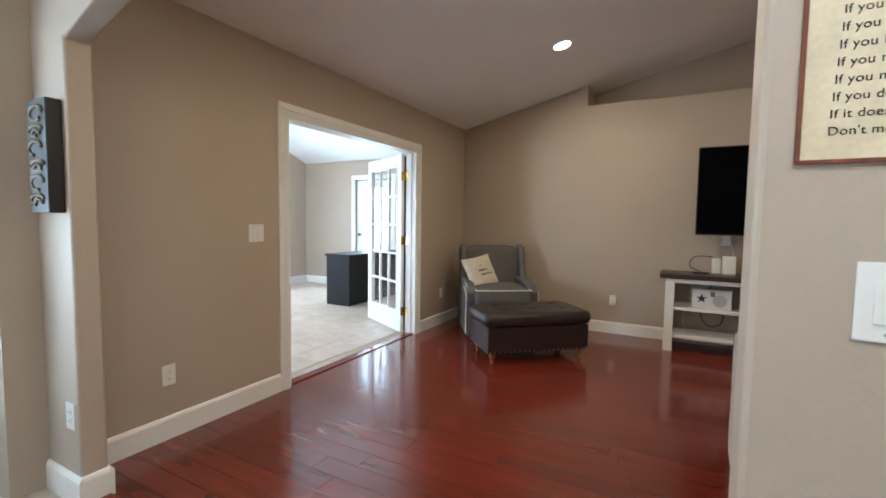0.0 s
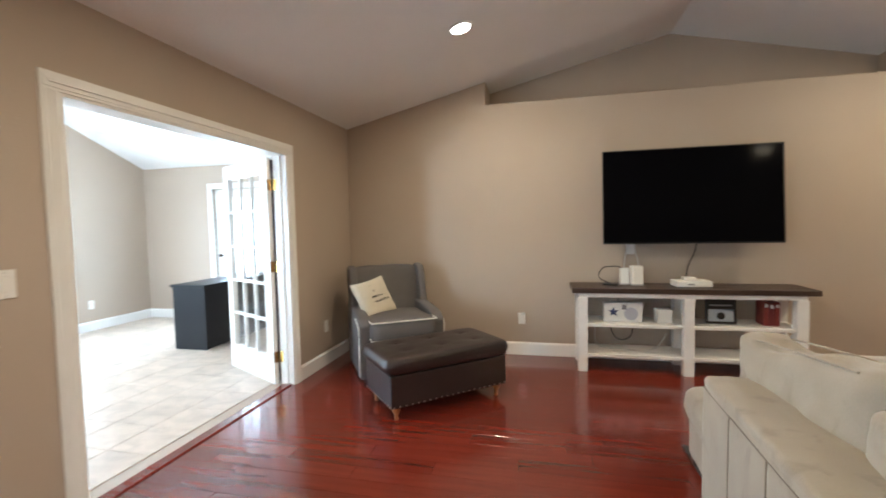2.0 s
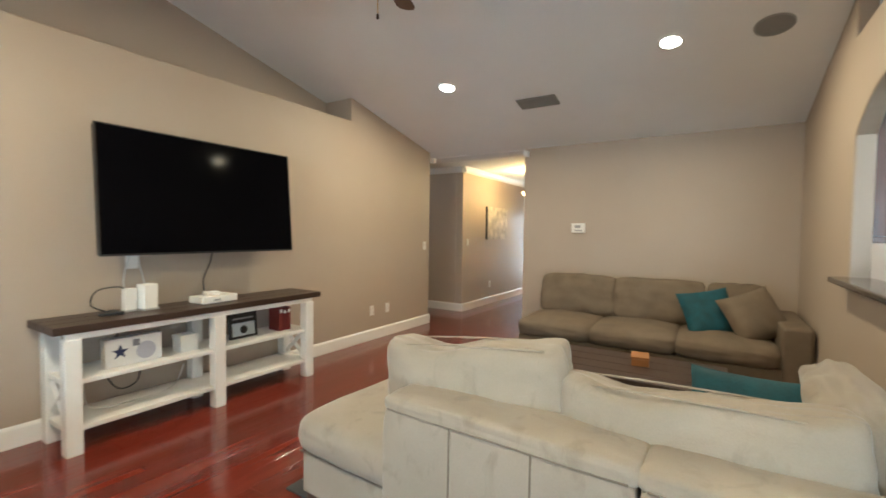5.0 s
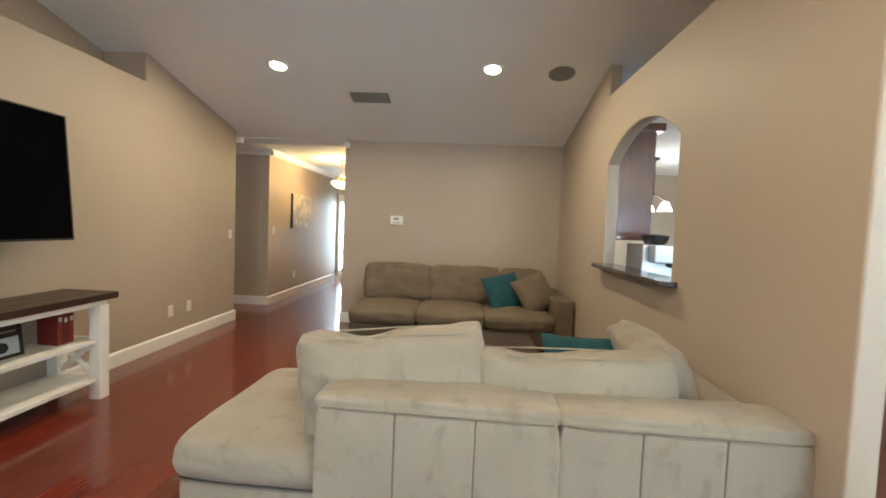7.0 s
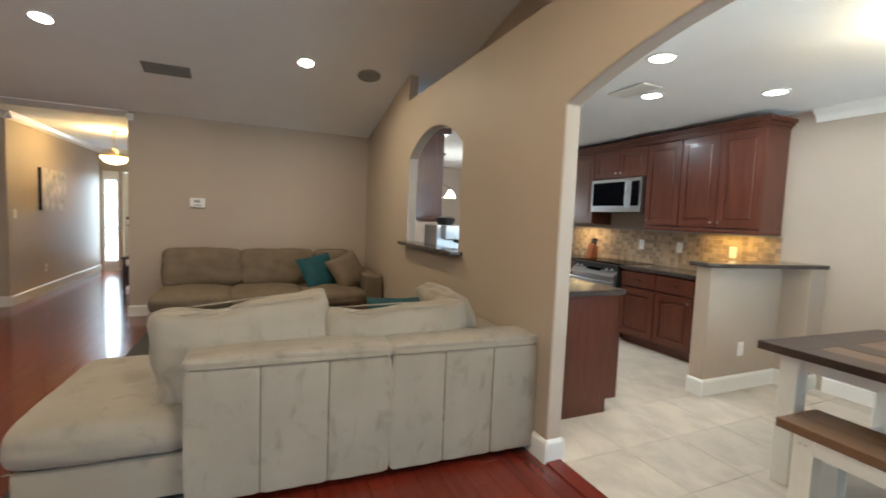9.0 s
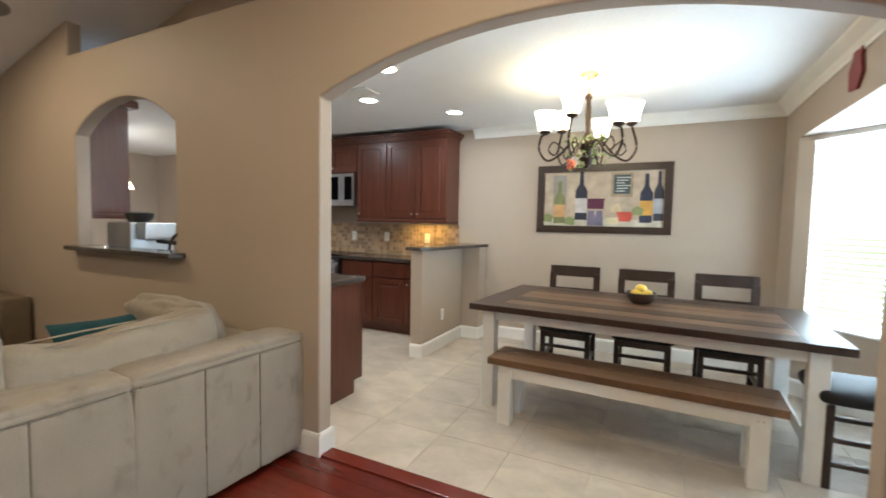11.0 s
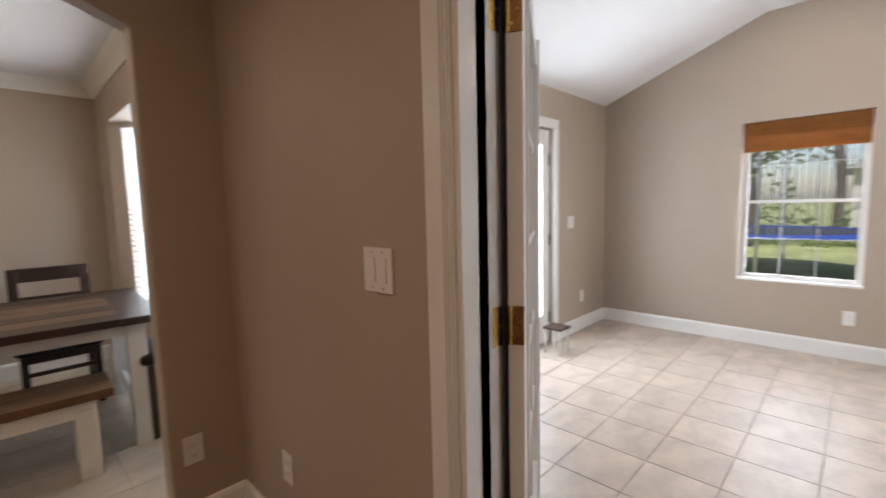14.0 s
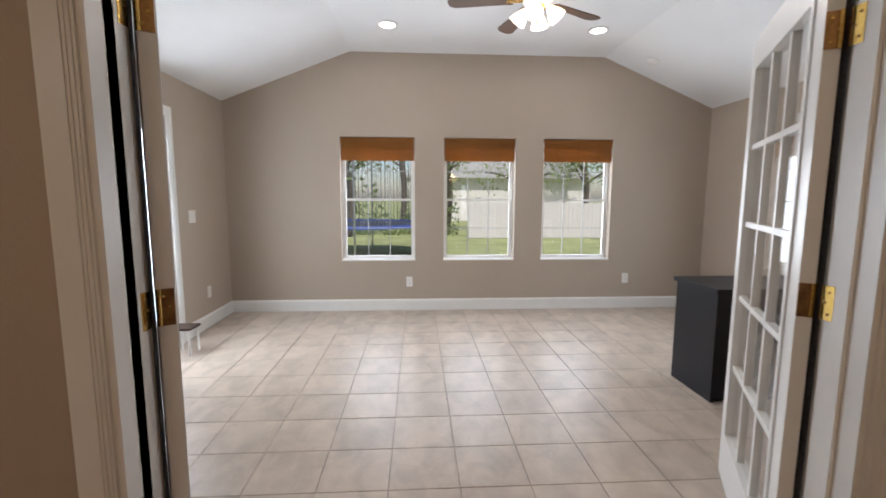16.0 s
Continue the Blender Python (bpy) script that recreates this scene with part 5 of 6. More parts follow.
# ---- dining ----
def dining_table():
    t = thing("dining_table", "farmhouse dining table with brown plank top and white legs", "dining table", pose(-1.285, -0.17, 0, 0, 0, -3.0))
    hx, hy = 1.07, 0.59
    for s in (-1, 1):
        part("breadboard_end", box(s * hx - (0.0 if s < 0 else 0.2), s * hx + (0.2 if s < 0 else 0.0), -hy, hy, 0.725, 0.77), DARKTOP, t, "dark stained end plank", bevel=0.004)
    n = 7
    for k in range(n):
        y0 = -hy + k * 2 * hy / n
        part("top_plank", box(-hx + 0.202, hx - 0.202, y0 + 0.001, y0 + 2 * hy / n - 0.001, 0.727, 0.771 - 0.001 * (k % 2)), (BROWNWOOD, BROWNWOOD, DARKTOP)[(k * 2) % 3] if k not in (0, n - 1) else DARKTOP, t, "brown stained plank", bevel=0.003)
    for s in (-1, 1):
        for u in (-1, 1):
            part("leg", box(s * 0.94 - 0.045, s * 0.94 + 0.045, u * 0.48 - 0.045, u * 0.48 + 0.045, 0, 0.724), WHITEWOOD, t, bevel=0.004)
        part("apron", box(-0.90, 0.90, s * 0.48 - 0.015, s * 0.48 + 0.015, 0.65, 0.724), WHITEWOOD, t)
        part("apron", box(s * 0.94 - 0.015, s * 0.94 + 0.015, -0.44, 0.44, 0.65, 0.724), WHITEWOOD, t)
        part("end_brace", rod((s * 0.94, -0.44, 0.16), (s * 0.94, 0.44, 0.16), 0.03, n=4), WHITEWOOD, t)


dining_table()


def bench():
    b = thing("dining_bench", "white bench with a brown plank seat", "bench", pose(-1.23, 0.415, 0, 0, 0, -2.5))
    for k in range(2):
        part("seat_plank", box(-0.82, 0.82, -0.165 + k * 0.166, -0.001 + k * 0.166, 0.405, 0.45), BROWNWOOD, b, "brown stained plank", bevel=0.004)
    for x in (-0.70, 0.70):
        for y in (-0.11, 0.11):
            part("leg", box(x - 0.045, x + 0.045, y - 0.04, y + 0.04, 0, 0.404), WHITEWOOD, b, bevel=0.004)
        part("side_rail", box(x - 0.02, x + 0.02, -0.07, 0.07, 0.32, 0.404), WHITEWOOD, b)
    for y in (-0.13, 0.13):
        part("apron", box(-0.655, 0.655, y - 0.012, y + 0.012, 0.325, 0.404), WHITEWOOD, b)
    for x in (-0.70, 0.70):
        for k in (-0.012, 0.012):
            part("bolt", rod((x + k, 0.149, 0.365), (x + k, 0.154, 0.365), 0.006, n=8), STUD, b)


bench()


def dining_chair():
    c = thing("dining_chair", "espresso wooden dining chair with a black padded seat", "chair", pose(-0.72, -0.71, 0, 0, 0, 180), "chairs round the table")
    for x in (-0.19, 0.19):
        part("front_leg", box(x - 0.02, x + 0.02, -0.20, -0.16, 0, 0.42), ESPRESSO, c, bevel=0.003)
        part("back_leg", prism([(0.15, 0), (0.19, 0), (0.20, 0.45), (0.25, 0.96), (0.215, 0.96), (0.16, 0.45)], [], along_y(x - 0.02), 0.04), ESPRESSO, c, bevel=0.003)
        part("side_stretcher", box(x - 0.012, x + 0.012, -0.16, 0.16, 0.17, 0.20), ESPRESSO, c)
    part("front_stretcher", box(-0.17, 0.17, -0.19, -0.17, 0.28, 0.305), ESPRESSO, c)
    part("seat_rail", box(-0.20, 0.20, -0.20, 0.18, 0.37, 0.43), ESPRESSO, c, bevel=0.004)
    seat = cushion(0.45, 0.42, 0.07, 0.02, 0.001, 4, 0.16, n=10)
    part("seat", shift(seat, pose(0, -0.01, 0.415)), BLACKSEAT, c, "black padded vinyl seat", smooth=True)
    part("top_rail", box(-0.225, 0.225, 0.215, 0.245, 0.87, 0.97), ESPRESSO, c, bevel=0.006)
    part("lower_rail", box(-0.20, 0.20, 0.195, 0.22, 0.72, 0.765), ESPRESSO, c, bevel=0.004)
    for x in (-0.205, 0.205):
        part("back_post", box(x - 0.022, x + 0.022, 0.20, 0.24, 0.70, 0.90), ESPRESSO, c)
    return c


dc = dining_chair()
for m in (pose(-1.33, -0.71, 0, 0, 0, 180), pose(-1.93, -0.71, 0, 0, 0, 180)):
    copy_thing(dc, m)


def stool():
    c = thing("dining_stool", "espresso wooden stool with a black padded seat", "stool", pose(-2.42, 0.22, 0))
    for x in (-0.17, 0.17):
        for y in (-0.17, 0.17):
            part("leg", box(x - 0.019, x + 0.019, y - 0.019, y + 0.019, 0, 0.45), ESPRESSO, c, bevel=0.003)
        part("stretcher", box(x - 0.01, x + 0.01, -0.15, 0.15, 0.16, 0.185), ESPRESSO, c)
        part("stretcher", box(-0.15, 0.15, x - 0.01, x + 0.01, 0.25, 0.275), ESPRESSO, c)
        part("stretcher", box(-0.15, 0.15, x - 0.01, x + 0.01, 0.12, 0.145), ESPRESSO, c)
    part("seat", shift(cushion(0.44, 0.42, 0.08, 0.02, 0.001, 4, 0.16, n=10), pose(0, 0, 0.45)), BLACKSEAT, c, "black padded vinyl seat", smooth=True)


stool()


def fruit_bowl():
    b = thing("fruit_bowl", "dark wooden bowl holding yellow and green fruit", "bowl", pose(-1.31, -0.33, 0.771))
    part("bowl", lathe([(0.04, 0), (0.07, 0.008), (0.105, 0.05), (0.115, 0.085), (0.108, 0.085), (0.095, 0.05), (0.05, 0.015), (0.0, 0.012)], 24), ESPRESSO, b, smooth=True)
    for k, (x, y, z, col) in enumerate(((0.03, 0.02, 0.075, (0.62, 0.42, 0.05)), (-0.04, 0.02, 0.075, (0.55, 0.38, 0.05)), (0.0, -0.04, 0.078, (0.32, 0.38, 0.06)), (0.0, 0.01, 0.11, (0.65, 0.45, 0.06)))):
        bm = bmesh.new()
        bmesh.ops.create_icosphere(bm, subdivisions=3, radius=0.038, matrix=Matrix.Translation((x, y, z)) @ Matrix.Diagonal((1.15, 1, 0.95, 1)))
        part("fruit", bm, material("fruit skin", col, 0.45, vary=0.15, scale=20), b, smooth=True)


fruit_bowl()


def wine_picture():
    x0, x1, z0, z1 = -1.523, -0.168, 1.273, 2.006
    cx, cz = (x0 + x1) / 2, (z0 + z1) / 2
    p = thing("framed_picture", "dark framed still life of wine bottles and glasses", "picture", pose(cx, YB, cz, 0, 0, 180))
    w, h = (x1 - x0) / 2, (z1 - z0) / 2
    for o, t in ((0.0, 0.022), (0.018, 0.034), (0.05, 0.024)):
        part("frame", prism([(-w + o, -h + o), (w - o, -h + o), (w - o, h - o), (-w + o, h - o)], [[(-w + 0.075, -h + 0.075), (w - 0.075, -h + 0.075), (w - 0.075, h - 0.075), (-w + 0.075, h - 0.075)]], lambda u, v, c: (u, -0.002 - c * t, v), 1), ESPRESSO, p)
    cols = {}

    def paint(nm, col, rough=0.7):
        if nm not in cols:
            cols[nm] = material(nm + " paint", col, rough, vary=0.3, scale=9, bump=0.1)
        return cols[nm]
    part("canvas", box(-w + 0.07, w - 0.07, -0.012, -0.003, -h + 0.07, h - 0.07), paint("warm background", (0.42, 0.34, 0.26)), p)
    part("table_band", box(-w + 0.075, w - 0.075, -0.0135, -0.012, -h + 0.075, -h + 0.15), paint("pale table", (0.5, 0.47, 0.38)), p)

    def flat(pts, nm, col, k):
        part("painted_shape", prism(pts, [], lambda u, v, c: (u, -0.0135 - 0.0005 * k - c * 0.0005, v), 1), paint(nm, col), p)

    def bottle(u, base, hgt, wd, nm, col, label_col, k):
        flat([(u - wd, base), (u + wd, base), (u + wd, base + hgt * 0.6), (u + wd * 0.35, base + hgt * 0.75), (u + wd * 0.3, base + hgt), (u - wd * 0.3, base + hgt), (u - wd * 0.35, base + hgt * 0.75), (u - wd, base + hgt * 0.6)], nm, col, k)
        flat([(u - wd, base + hgt * 0.15), (u + wd, base + hgt * 0.15), (u + wd, base + hgt * 0.45), (u - wd, base + hgt * 0.45)], nm + " label", label_col, k + 1)
    base = -h + 0.10
    flat([(-0.50, -0.12), (-0.36, -0.12), (-0.36, 0.26), (-0.50, 0.26)], "grey shadow", (0.25, 0.24, 0.22), 1)
    bottle(-0.43, base, 0.46, 0.06, "green bottle", (0.16, 0.17, 0.07), (0.48, 0.28, 0.12), 2)
    bottle(-0.20, base + 0.04, 0.52, 0.062, "dark bottle", (0.02, 0.02, 0.035), (0.46, 0.44, 0.44), 2)
    bottle(0.44, base + 0.02, 0.50, 0.06, "blue bottle", (0.025, 0.03, 0.06), (0.55, 0.30, 0.06), 4)
    bottle(0.555, base + 0.04, 0.50, 0.045, "slate bottle", (0.03, 0.03, 0.05), (0.32, 0.33, 0.36), 2)
    for u in (-0.09, -0.01):
        flat([(u - 0.04, base + 0.16), (u + 0.04, base + 0.16), (u + 0.05, base + 0.27), (u - 0.05, base + 0.27)], "red wine", (0.10, 0.02, 0.05), 6)
        flat([(u - 0.045, base - 0.02), (u + 0.045, base - 0.02), (u + 0.03, base + 0.14), (u - 0.03, base + 0.14)], "violet stem", (0.17, 0.15, 0.22), 5)
    flat([(0.10, 0.02), (0.31, 0.02), (0.31, 0.27), (0.10, 0.27)], "wood surround", (0.30, 0.23, 0.15), 3)
    flat([(0.125, 0.05), (0.285, 0.05), (0.285, 0.25), (0.125, 0.25)], "chalkboard", (0.06, 0.08, 0.09), 5)
    for k in range(6):
        flat([(0.15, 0.075 + k * 0.028), (0.23 + 0.03 * (k % 3), 0.075 + k * 0.028), (0.23 + 0.03 * (k % 3), 0.085 + k * 0.028), (0.15, 0.085 + k * 0.028)], "chalk", (0.5, 0.52, 0.5), 7)
    flat([(0.19, base + 0.03), (0.30, base + 0.03), (0.33, base + 0.13), (0.16, base + 0.13)], "red bowl", (0.50, 0.08, 0.05), 6)
    flat([(0.10, base + 0.12), (0.22, base + 0.12), (0.18, base + 0.22), (0.12, base + 0.20)], "cream bread", (0.55, 0.45, 0.28), 5)
    flat([(0.06, base), (0.18, base), (0.18, base + 0.07), (0.06, base + 0.07)], "butter cheese", (0.6, 0.54, 0.34), 7)
    for u, v in ((-0.56, base + 0.02), (0.36, base + 0.10), (-0.32, base - 0.01)):
        flat([(u - 0.05, v), (u + 0.05, v - 0.01), (u + 0.06, v + 0.06), (u, v + 0.09), (u - 0.05, v + 0.06)], "leaf green", (0.22, 0.26, 0.11), 8)


wine_picture()


def chandelier():
    c = thing("chandelier", "bronze scroll chandelier with six lit frosted shades", "chandelier", pose(-0.90, -0.14, KZ))
    part("canopy", lathe([(0.065, 0), (0.065, -0.012), (0.04, -0.035), (0.012, -0.045)], 24), BRASS, c, smooth=True)
    part("chain", rod((0, 0, -0.04), (0, 0, -0.16), 0.006, n=8), BRASS, c)
    part("column", lathe([(0.012, -0.15), (0.03, -0.17), (0.015, -0.20), (0.022, -0.30), (0.018, -0.42), (0.045, -0.50), (0.05, -0.56), (0.03, -0.60), (0.055, -0.62), (0.045, -0.66), (0.012, -0.70)], 20), BRONZE, c, smooth=True)
    for k in range(6):
        a = radians(k * 60 + 18)
        r, dz = 0.31, 0.06 * (k % 2)
        ca, sa = math.cos(a), math.sin(a)
        pts = [(0.03, -0.57), (0.10, -0.50), (0.20, -0.60), (0.29, -0.64), (0.35, -0.56), (0.34, -0.47), (r, -0.44 + dz)]
        arm = part("arm", tube([(ca * u, sa * u, v) for u, v in pts], 0.009), BRONZE, c, smooth=True)
        part("scroll", tube([(ca * u, sa * u, v) for u, v in ((0.16, -0.57), (0.24, -0.50), (0.28, -0.56), (0.24, -0.60), (0.21, -0.57))], 0.006), BRONZE, arm, smooth=True)
        part("cup", lathe([(0.012, -0.03), (0.04, -0.015), (0.042, 0.0)], 16, at=(ca * r, sa * r, -0.42 + dz)), BRONZE, arm, smooth=True)
        part("shade", lathe([(0.028, 0.0), (0.05, 0.01), (0.057, 0.045), (0.067, 0.09), (0.08, 0.13), (0.085, 0.14), (0.08, 0.14), (0.062, 0.09), (0.05, 0.03), (0.018, 0.008)], 24, at=(ca * r, sa * r, -0.42 + dz)), SHADE, arm, "lit frosted glass shade", smooth=True)
    vine = bmesh.new()
    rg = random.Random(8)
    for k in range(60):
        a, r, z = rg.random() * 6.28, 0.04 + rg.random() * 0.13, -0.72 + rg.random() * 0.28
        m = pose(r * math.cos(a), r * math.sin(a), z, rg.random() * 360, rg.random() * 360, rg.random() * 360)
        v = [vine.verts.new(m @ Vector(q)) for q in ((0, -0.03, 0), (0.014, 0, 0.004), (0, 0.03, 0), (-0.014, 0, 0.004))]
        vine.faces.new(v)
    tagged(part("leaf_garland", vine, material("silk leaves", (0.22, 0.27, 0.10), 0.7, random_by="island"), c, "green silk leaf garland"), kind="stuff")
    fl = bmesh.new()
    for k in range(9):
        bmesh.ops.create_icosphere(fl, subdivisions=1, radius=0.018, matrix=Matrix.Translation((0.09 + 0.02 * math.cos(k * 2.4), 0.10 + 0.02 * math.sin(k * 2.4), -0.70 + 0.006 * k)))
    part("silk_flower", fl, material("coral silk", (0.62, 0.16, 0.09), 0.7), c, "coral silk flower")


chandelier()
bulb("chandelier_lamp", (-0.90, -0.14, KZ - 0.23), 14, (1.0, 0.74, 0.38), 0.16)


# ---- windows ----
# muntins greyed in colour, as they look against the light
MUNTIN = material("backlit grey window muntin", (0.42, 0.43, 0.43), 0.4, vary=0.03, bump=0)


def sash_window(name, to_world, u0, u1, z0, z1, cols, rows, label, shade=None):
    """A double-hung window: frame, two sashes, muntins and panes. to_world(u, w, v): w grows into the room."""
    wdw = thing(name, label, "window", kind="structure")
    P = lambda ring, holes, w0, t: prism(ring, holes, lambda u, v, c: to_world(u, w0 + c * t, v), 1)
    rect = lambda a, b, c, d: [(a, c), (b, c), (b, d), (a, d)]
    part("window_frame", P(rect(u0, u1, z0, z1), [rect(u0 + 0.024, u1 - 0.024, z0 + 0.024, z1 - 0.024)], 0.02, 0.05), TRIM, wdw)
    zm = (z0 + z1) / 2
    for nm, a, b, w in (("lower_sash", z0 + 0.024, zm + 0.014, 0.042), ("upper_sash", zm - 0.014, z1 - 0.024, 0.022)):
        ua, ub = u0 + 0.024, u1 - 0.024
        sash = part(nm, P(rect(ua, ub, a, b), [rect(ua + 0.022, ub - 0.022, a + 0.022, b - 0.022)], w, 0.022), TRIM, wdw)
        for k in range(1, cols):
            u = ua + 0.022 + k * (ub - ua - 0.044) / cols
            part("muntin", P(rect(u - 0.0045, u + 0.0045, a + 0.022, b - 0.022), [], w + 0.006, 0.010), MUNTIN, sash)
        for k in range(1, rows):
            v = a + 0.022 + k * (b - a - 0.044) / rows
            part("muntin", P(rect(ua + 0.022, ub - 0.022, v - 0.0045, v + 0.0045), [], w + 0.005, 0.012), MUNTIN, sash)
        g = part("pane", P(rect(ua + 0.018, ub - 0.018, a + 0.018, b - 0.018), [], w + 0.010, 0.004), GLASS, sash)
        g.visible_shadow = False
    part("latch", P(rect((u0 + u1) / 2 - 0.03, (u0 + u1) / 2 + 0.03, zm + 0.018, zm + 0.03), [], 0.05, 0.02), GREYPL, wdw)
    part("window_sill", P(rect(u0 - 0.004, u1 + 0.004, z0 - 0.004, z0 + 0.012), [], 0.03, 0.135), TRIM, wdw)
    return wdw


for k, (a, b) in enumerate(windows):
    sash_window("window_%d" % (k + 1), lambda u, w, v: (FX - 0.16 + w, u, v), a, b, 0.60, 2.022, 3, 2, "white double-hung window with muntins facing the garden")
    bl = thing("bamboo_shade", "brown woven bamboo roman shade, rolled up", "blind", pose(FX - 0.03, (a + b) / 2, 2.018), "bamboo shades")
    w = (b - a) / 2 - 0.012
    part("headrail", box(-0.03, 0.02, -w, w, -0.03, 0), BAMBOO, bl)
    rg = random.Random(k)
    for j in range(24):
        z = -0.012 - j * 0.0105
        off = 0.012 + 0.012 * math.sin(j / 7.0 * math.pi) + rg.random() * 0.003
        part("bamboo_reed", rod((off, -w, z), (off + rg.random() * 0.002, w, z - rg.random() * 0.002), 0.0058, n=6), BAMBOO, bl)
    for y in (-w * 0.6, 0.0, w * 0.6):
        part("stitch_tape", box(0.028, 0.034, y - 0.006, y + 0.006, -0.262, -0.006), BAMBOO, bl)
def bay_window(name, m, w, label):
    """A window in its own frame: x along the wall from 0 to w, y into the room."""
    to = lambda u, q, v: m @ Vector((u, q, v))
    sash_window(name, to, 0.0, w, 0.60, 2.06, 2 if w > 0.8 else 1, 1, label)
    vb = thing("window_blind", "white horizontal slat blind, half open", "blind", m @ pose(w / 2, 0.125, 2.055), "dining blinds")
    h = w / 2 - 0.008
    part("headrail", box(-h, h, -0.025, 0.025, -0.05, -0.002), BLINDS, vb, bevel=0.004)
    for k in range(30):
        part("slat", shift(box(-h, h, -0.024, 0.024, -0.0015, 0.0015), pose(0, 0, -0.075 - k * 0.0445, 58 if k < 14 else 24, 0, 0)), BLINDS, vb)
    part("bottom_rail", box(-h, h, -0.025, 0.025, -1.42, -1.40), BLINDS, vb)
    for x in (-h * 0.7, h * 0.7):
        part("ladder_cord", rod((x, 0.027, -0.05), (x, 0.027, -1.40), 0.002, n=5), BLINDS, vb)


bay_window("window_4", pose(-3.13, 0.90, 0, 0, 0, -90), 1.30, "white bay window with horizontal blinds")
bay_window("window_5", BAY @ Matrix.Translation((0.76, 0.13, 0)) @ pose(0, 0, 0, 0, 0, 180), 0.64, "white splayed bay window with horizontal blinds")


# ---- doors ----
# brass darkened in colour for the shade on the leaf edge
HINGE = material("shaded brass plate", (0.30, 0.17, 0.07), 0.4, 0.9, vary=0.4, scale=30, bump=0.05)


def french_leaf(m, w, flip, label):
    """A glazed leaf, hinged along local y at x 0, running to x = w."""
    d = thing("french_door", label, "door", m)
    H, t = 2.02, 0.038
    st = 0.105
    hole = (st, w - st, 0.24, H - 0.13)
    part("stile_and_rail_frame", prism([(0, 0.008), (w, 0.008), (w, H), (0, H)], [[(hole[0], hole[2]), (hole[1], hole[2]), (hole[1], hole[3]), (hole[0], hole[3])]], along_x(-t / 2), t), TRIM, d)
    for k in range(1, 3):
        x = hole[0] + k * (hole[1] - hole[0]) / 3
        part("muntin", box(x - 0.011, x + 0.011, -0.014, 0.014, hole[2], hole[3]), TRIM, d)
    for k in range(1, 5):
        z = hole[2] + k * (hole[3] - hole[2]) / 5
        part("muntin", box(hole[0], hole[1], -0.0135, 0.0135, z - 0.011, z + 0.011), TRIM, d)
    for i in range(3):
        for j in range(5):
            xa, xb = hole[0] + i * (hole[1] - hole[0]) / 3 + 0.008, hole[0] + (i + 1) * (hole[1] - hole[0]) / 3 - 0.008
            za, zb = hole[2] + j * (hole[3] - hole[2]) / 5 + 0.008, hole[2] + (j + 1) * (hole[3] - hole[2]) / 5 - 0.008
            part("pane", box(xa, xb, -0.002, 0.002, za, zb), GLASS, d).visible_shadow = False
    s = flip
    part("glazing_bead", prism([(hole[0] - 0.02, hole[2] - 0.02), (hole[1] + 0.02, hole[2] - 0.02), (hole[1] + 0.02, hole[3] + 0.02), (hole[0] - 0.02, hole[3] + 0.02)], [[(hole[0] + 0.004, hole[2] + 0.004), (hole[1] - 0.004, hole[2] + 0.004), (hole[1] - 0.004, hole[3] - 0.004), (hole[0] + 0.004, hole[3] - 0.004)]], along_x(-t / 2 - 0.006), t + 0.012), TRIM, d)
    part("astragal", box(w - 0.004, w + 0.02, -t / 2 - 0.012, -t / 2 + 0.004, 0.008, H), TRIM, d)
    inv = m.inverted()
    jy, side = (2.762, 1) if s > 0 else (4.548, -1)
    for z in (0.25, 1.06, 1.78):
        h = part("hinge", box(-0.002, 0.001, -0.019, 0.019, z - 0.048, z + 0.048), HINGE, d, "brass hinge plate with shade in its colour", bevel=0.0008, seg=1)
        knuckle = inv @ Vector((XW - 0.147, jy + side * 0.014, z))
        for k in range(5):
            zz = z - 0.048 + k * 0.0194
            part("hinge_knuckle", rod((knuckle.x, knuckle.y, zz), (knuckle.x, knuckle.y, zz + 0.0184), 0.0065, n=10), BRASS, h, smooth=False)
        plate = box(XW - 0.134, XW - 0.098, min(jy, jy + side * 0.002), max(jy, jy + side * 0.002), z - 0.048, z + 0.048)
        part("jamb_plate", shift(plate, inv), BRASS, h, "polished brass jamb plate")
        for dx, dz in ((-0.110, 0.03), (-0.122, 0.0), (-0.110, -0.03)):
            scr = rod((XW + dx, jy + side * 0.0015, z + dz), (XW + dx, jy + side * 0.0032, z + dz), 0.004, n=8)
            part("screw", shift(scr, inv), HINGE, h)
        for dy, dz in ((0.006, 0.03), (-0.007, 0.0), (0.006, -0.03)):
            part("screw", rod((-0.004, dy, z + dz), (-0.0015, dy, z + dz), 0.004, n=8), BRASS, h)
    return d


leaf_n = french_leaf(pose(-2.535, 4.522, 0, 0, 0, 152), 0.89, -1, "white glazed French door leaf standing open into the sun room")
leaf_s = french_leaf(pose(-2.533, 2.790, 0, 0, 0, 210), 0.89, 1, "white glazed French door leaf folded wide open")


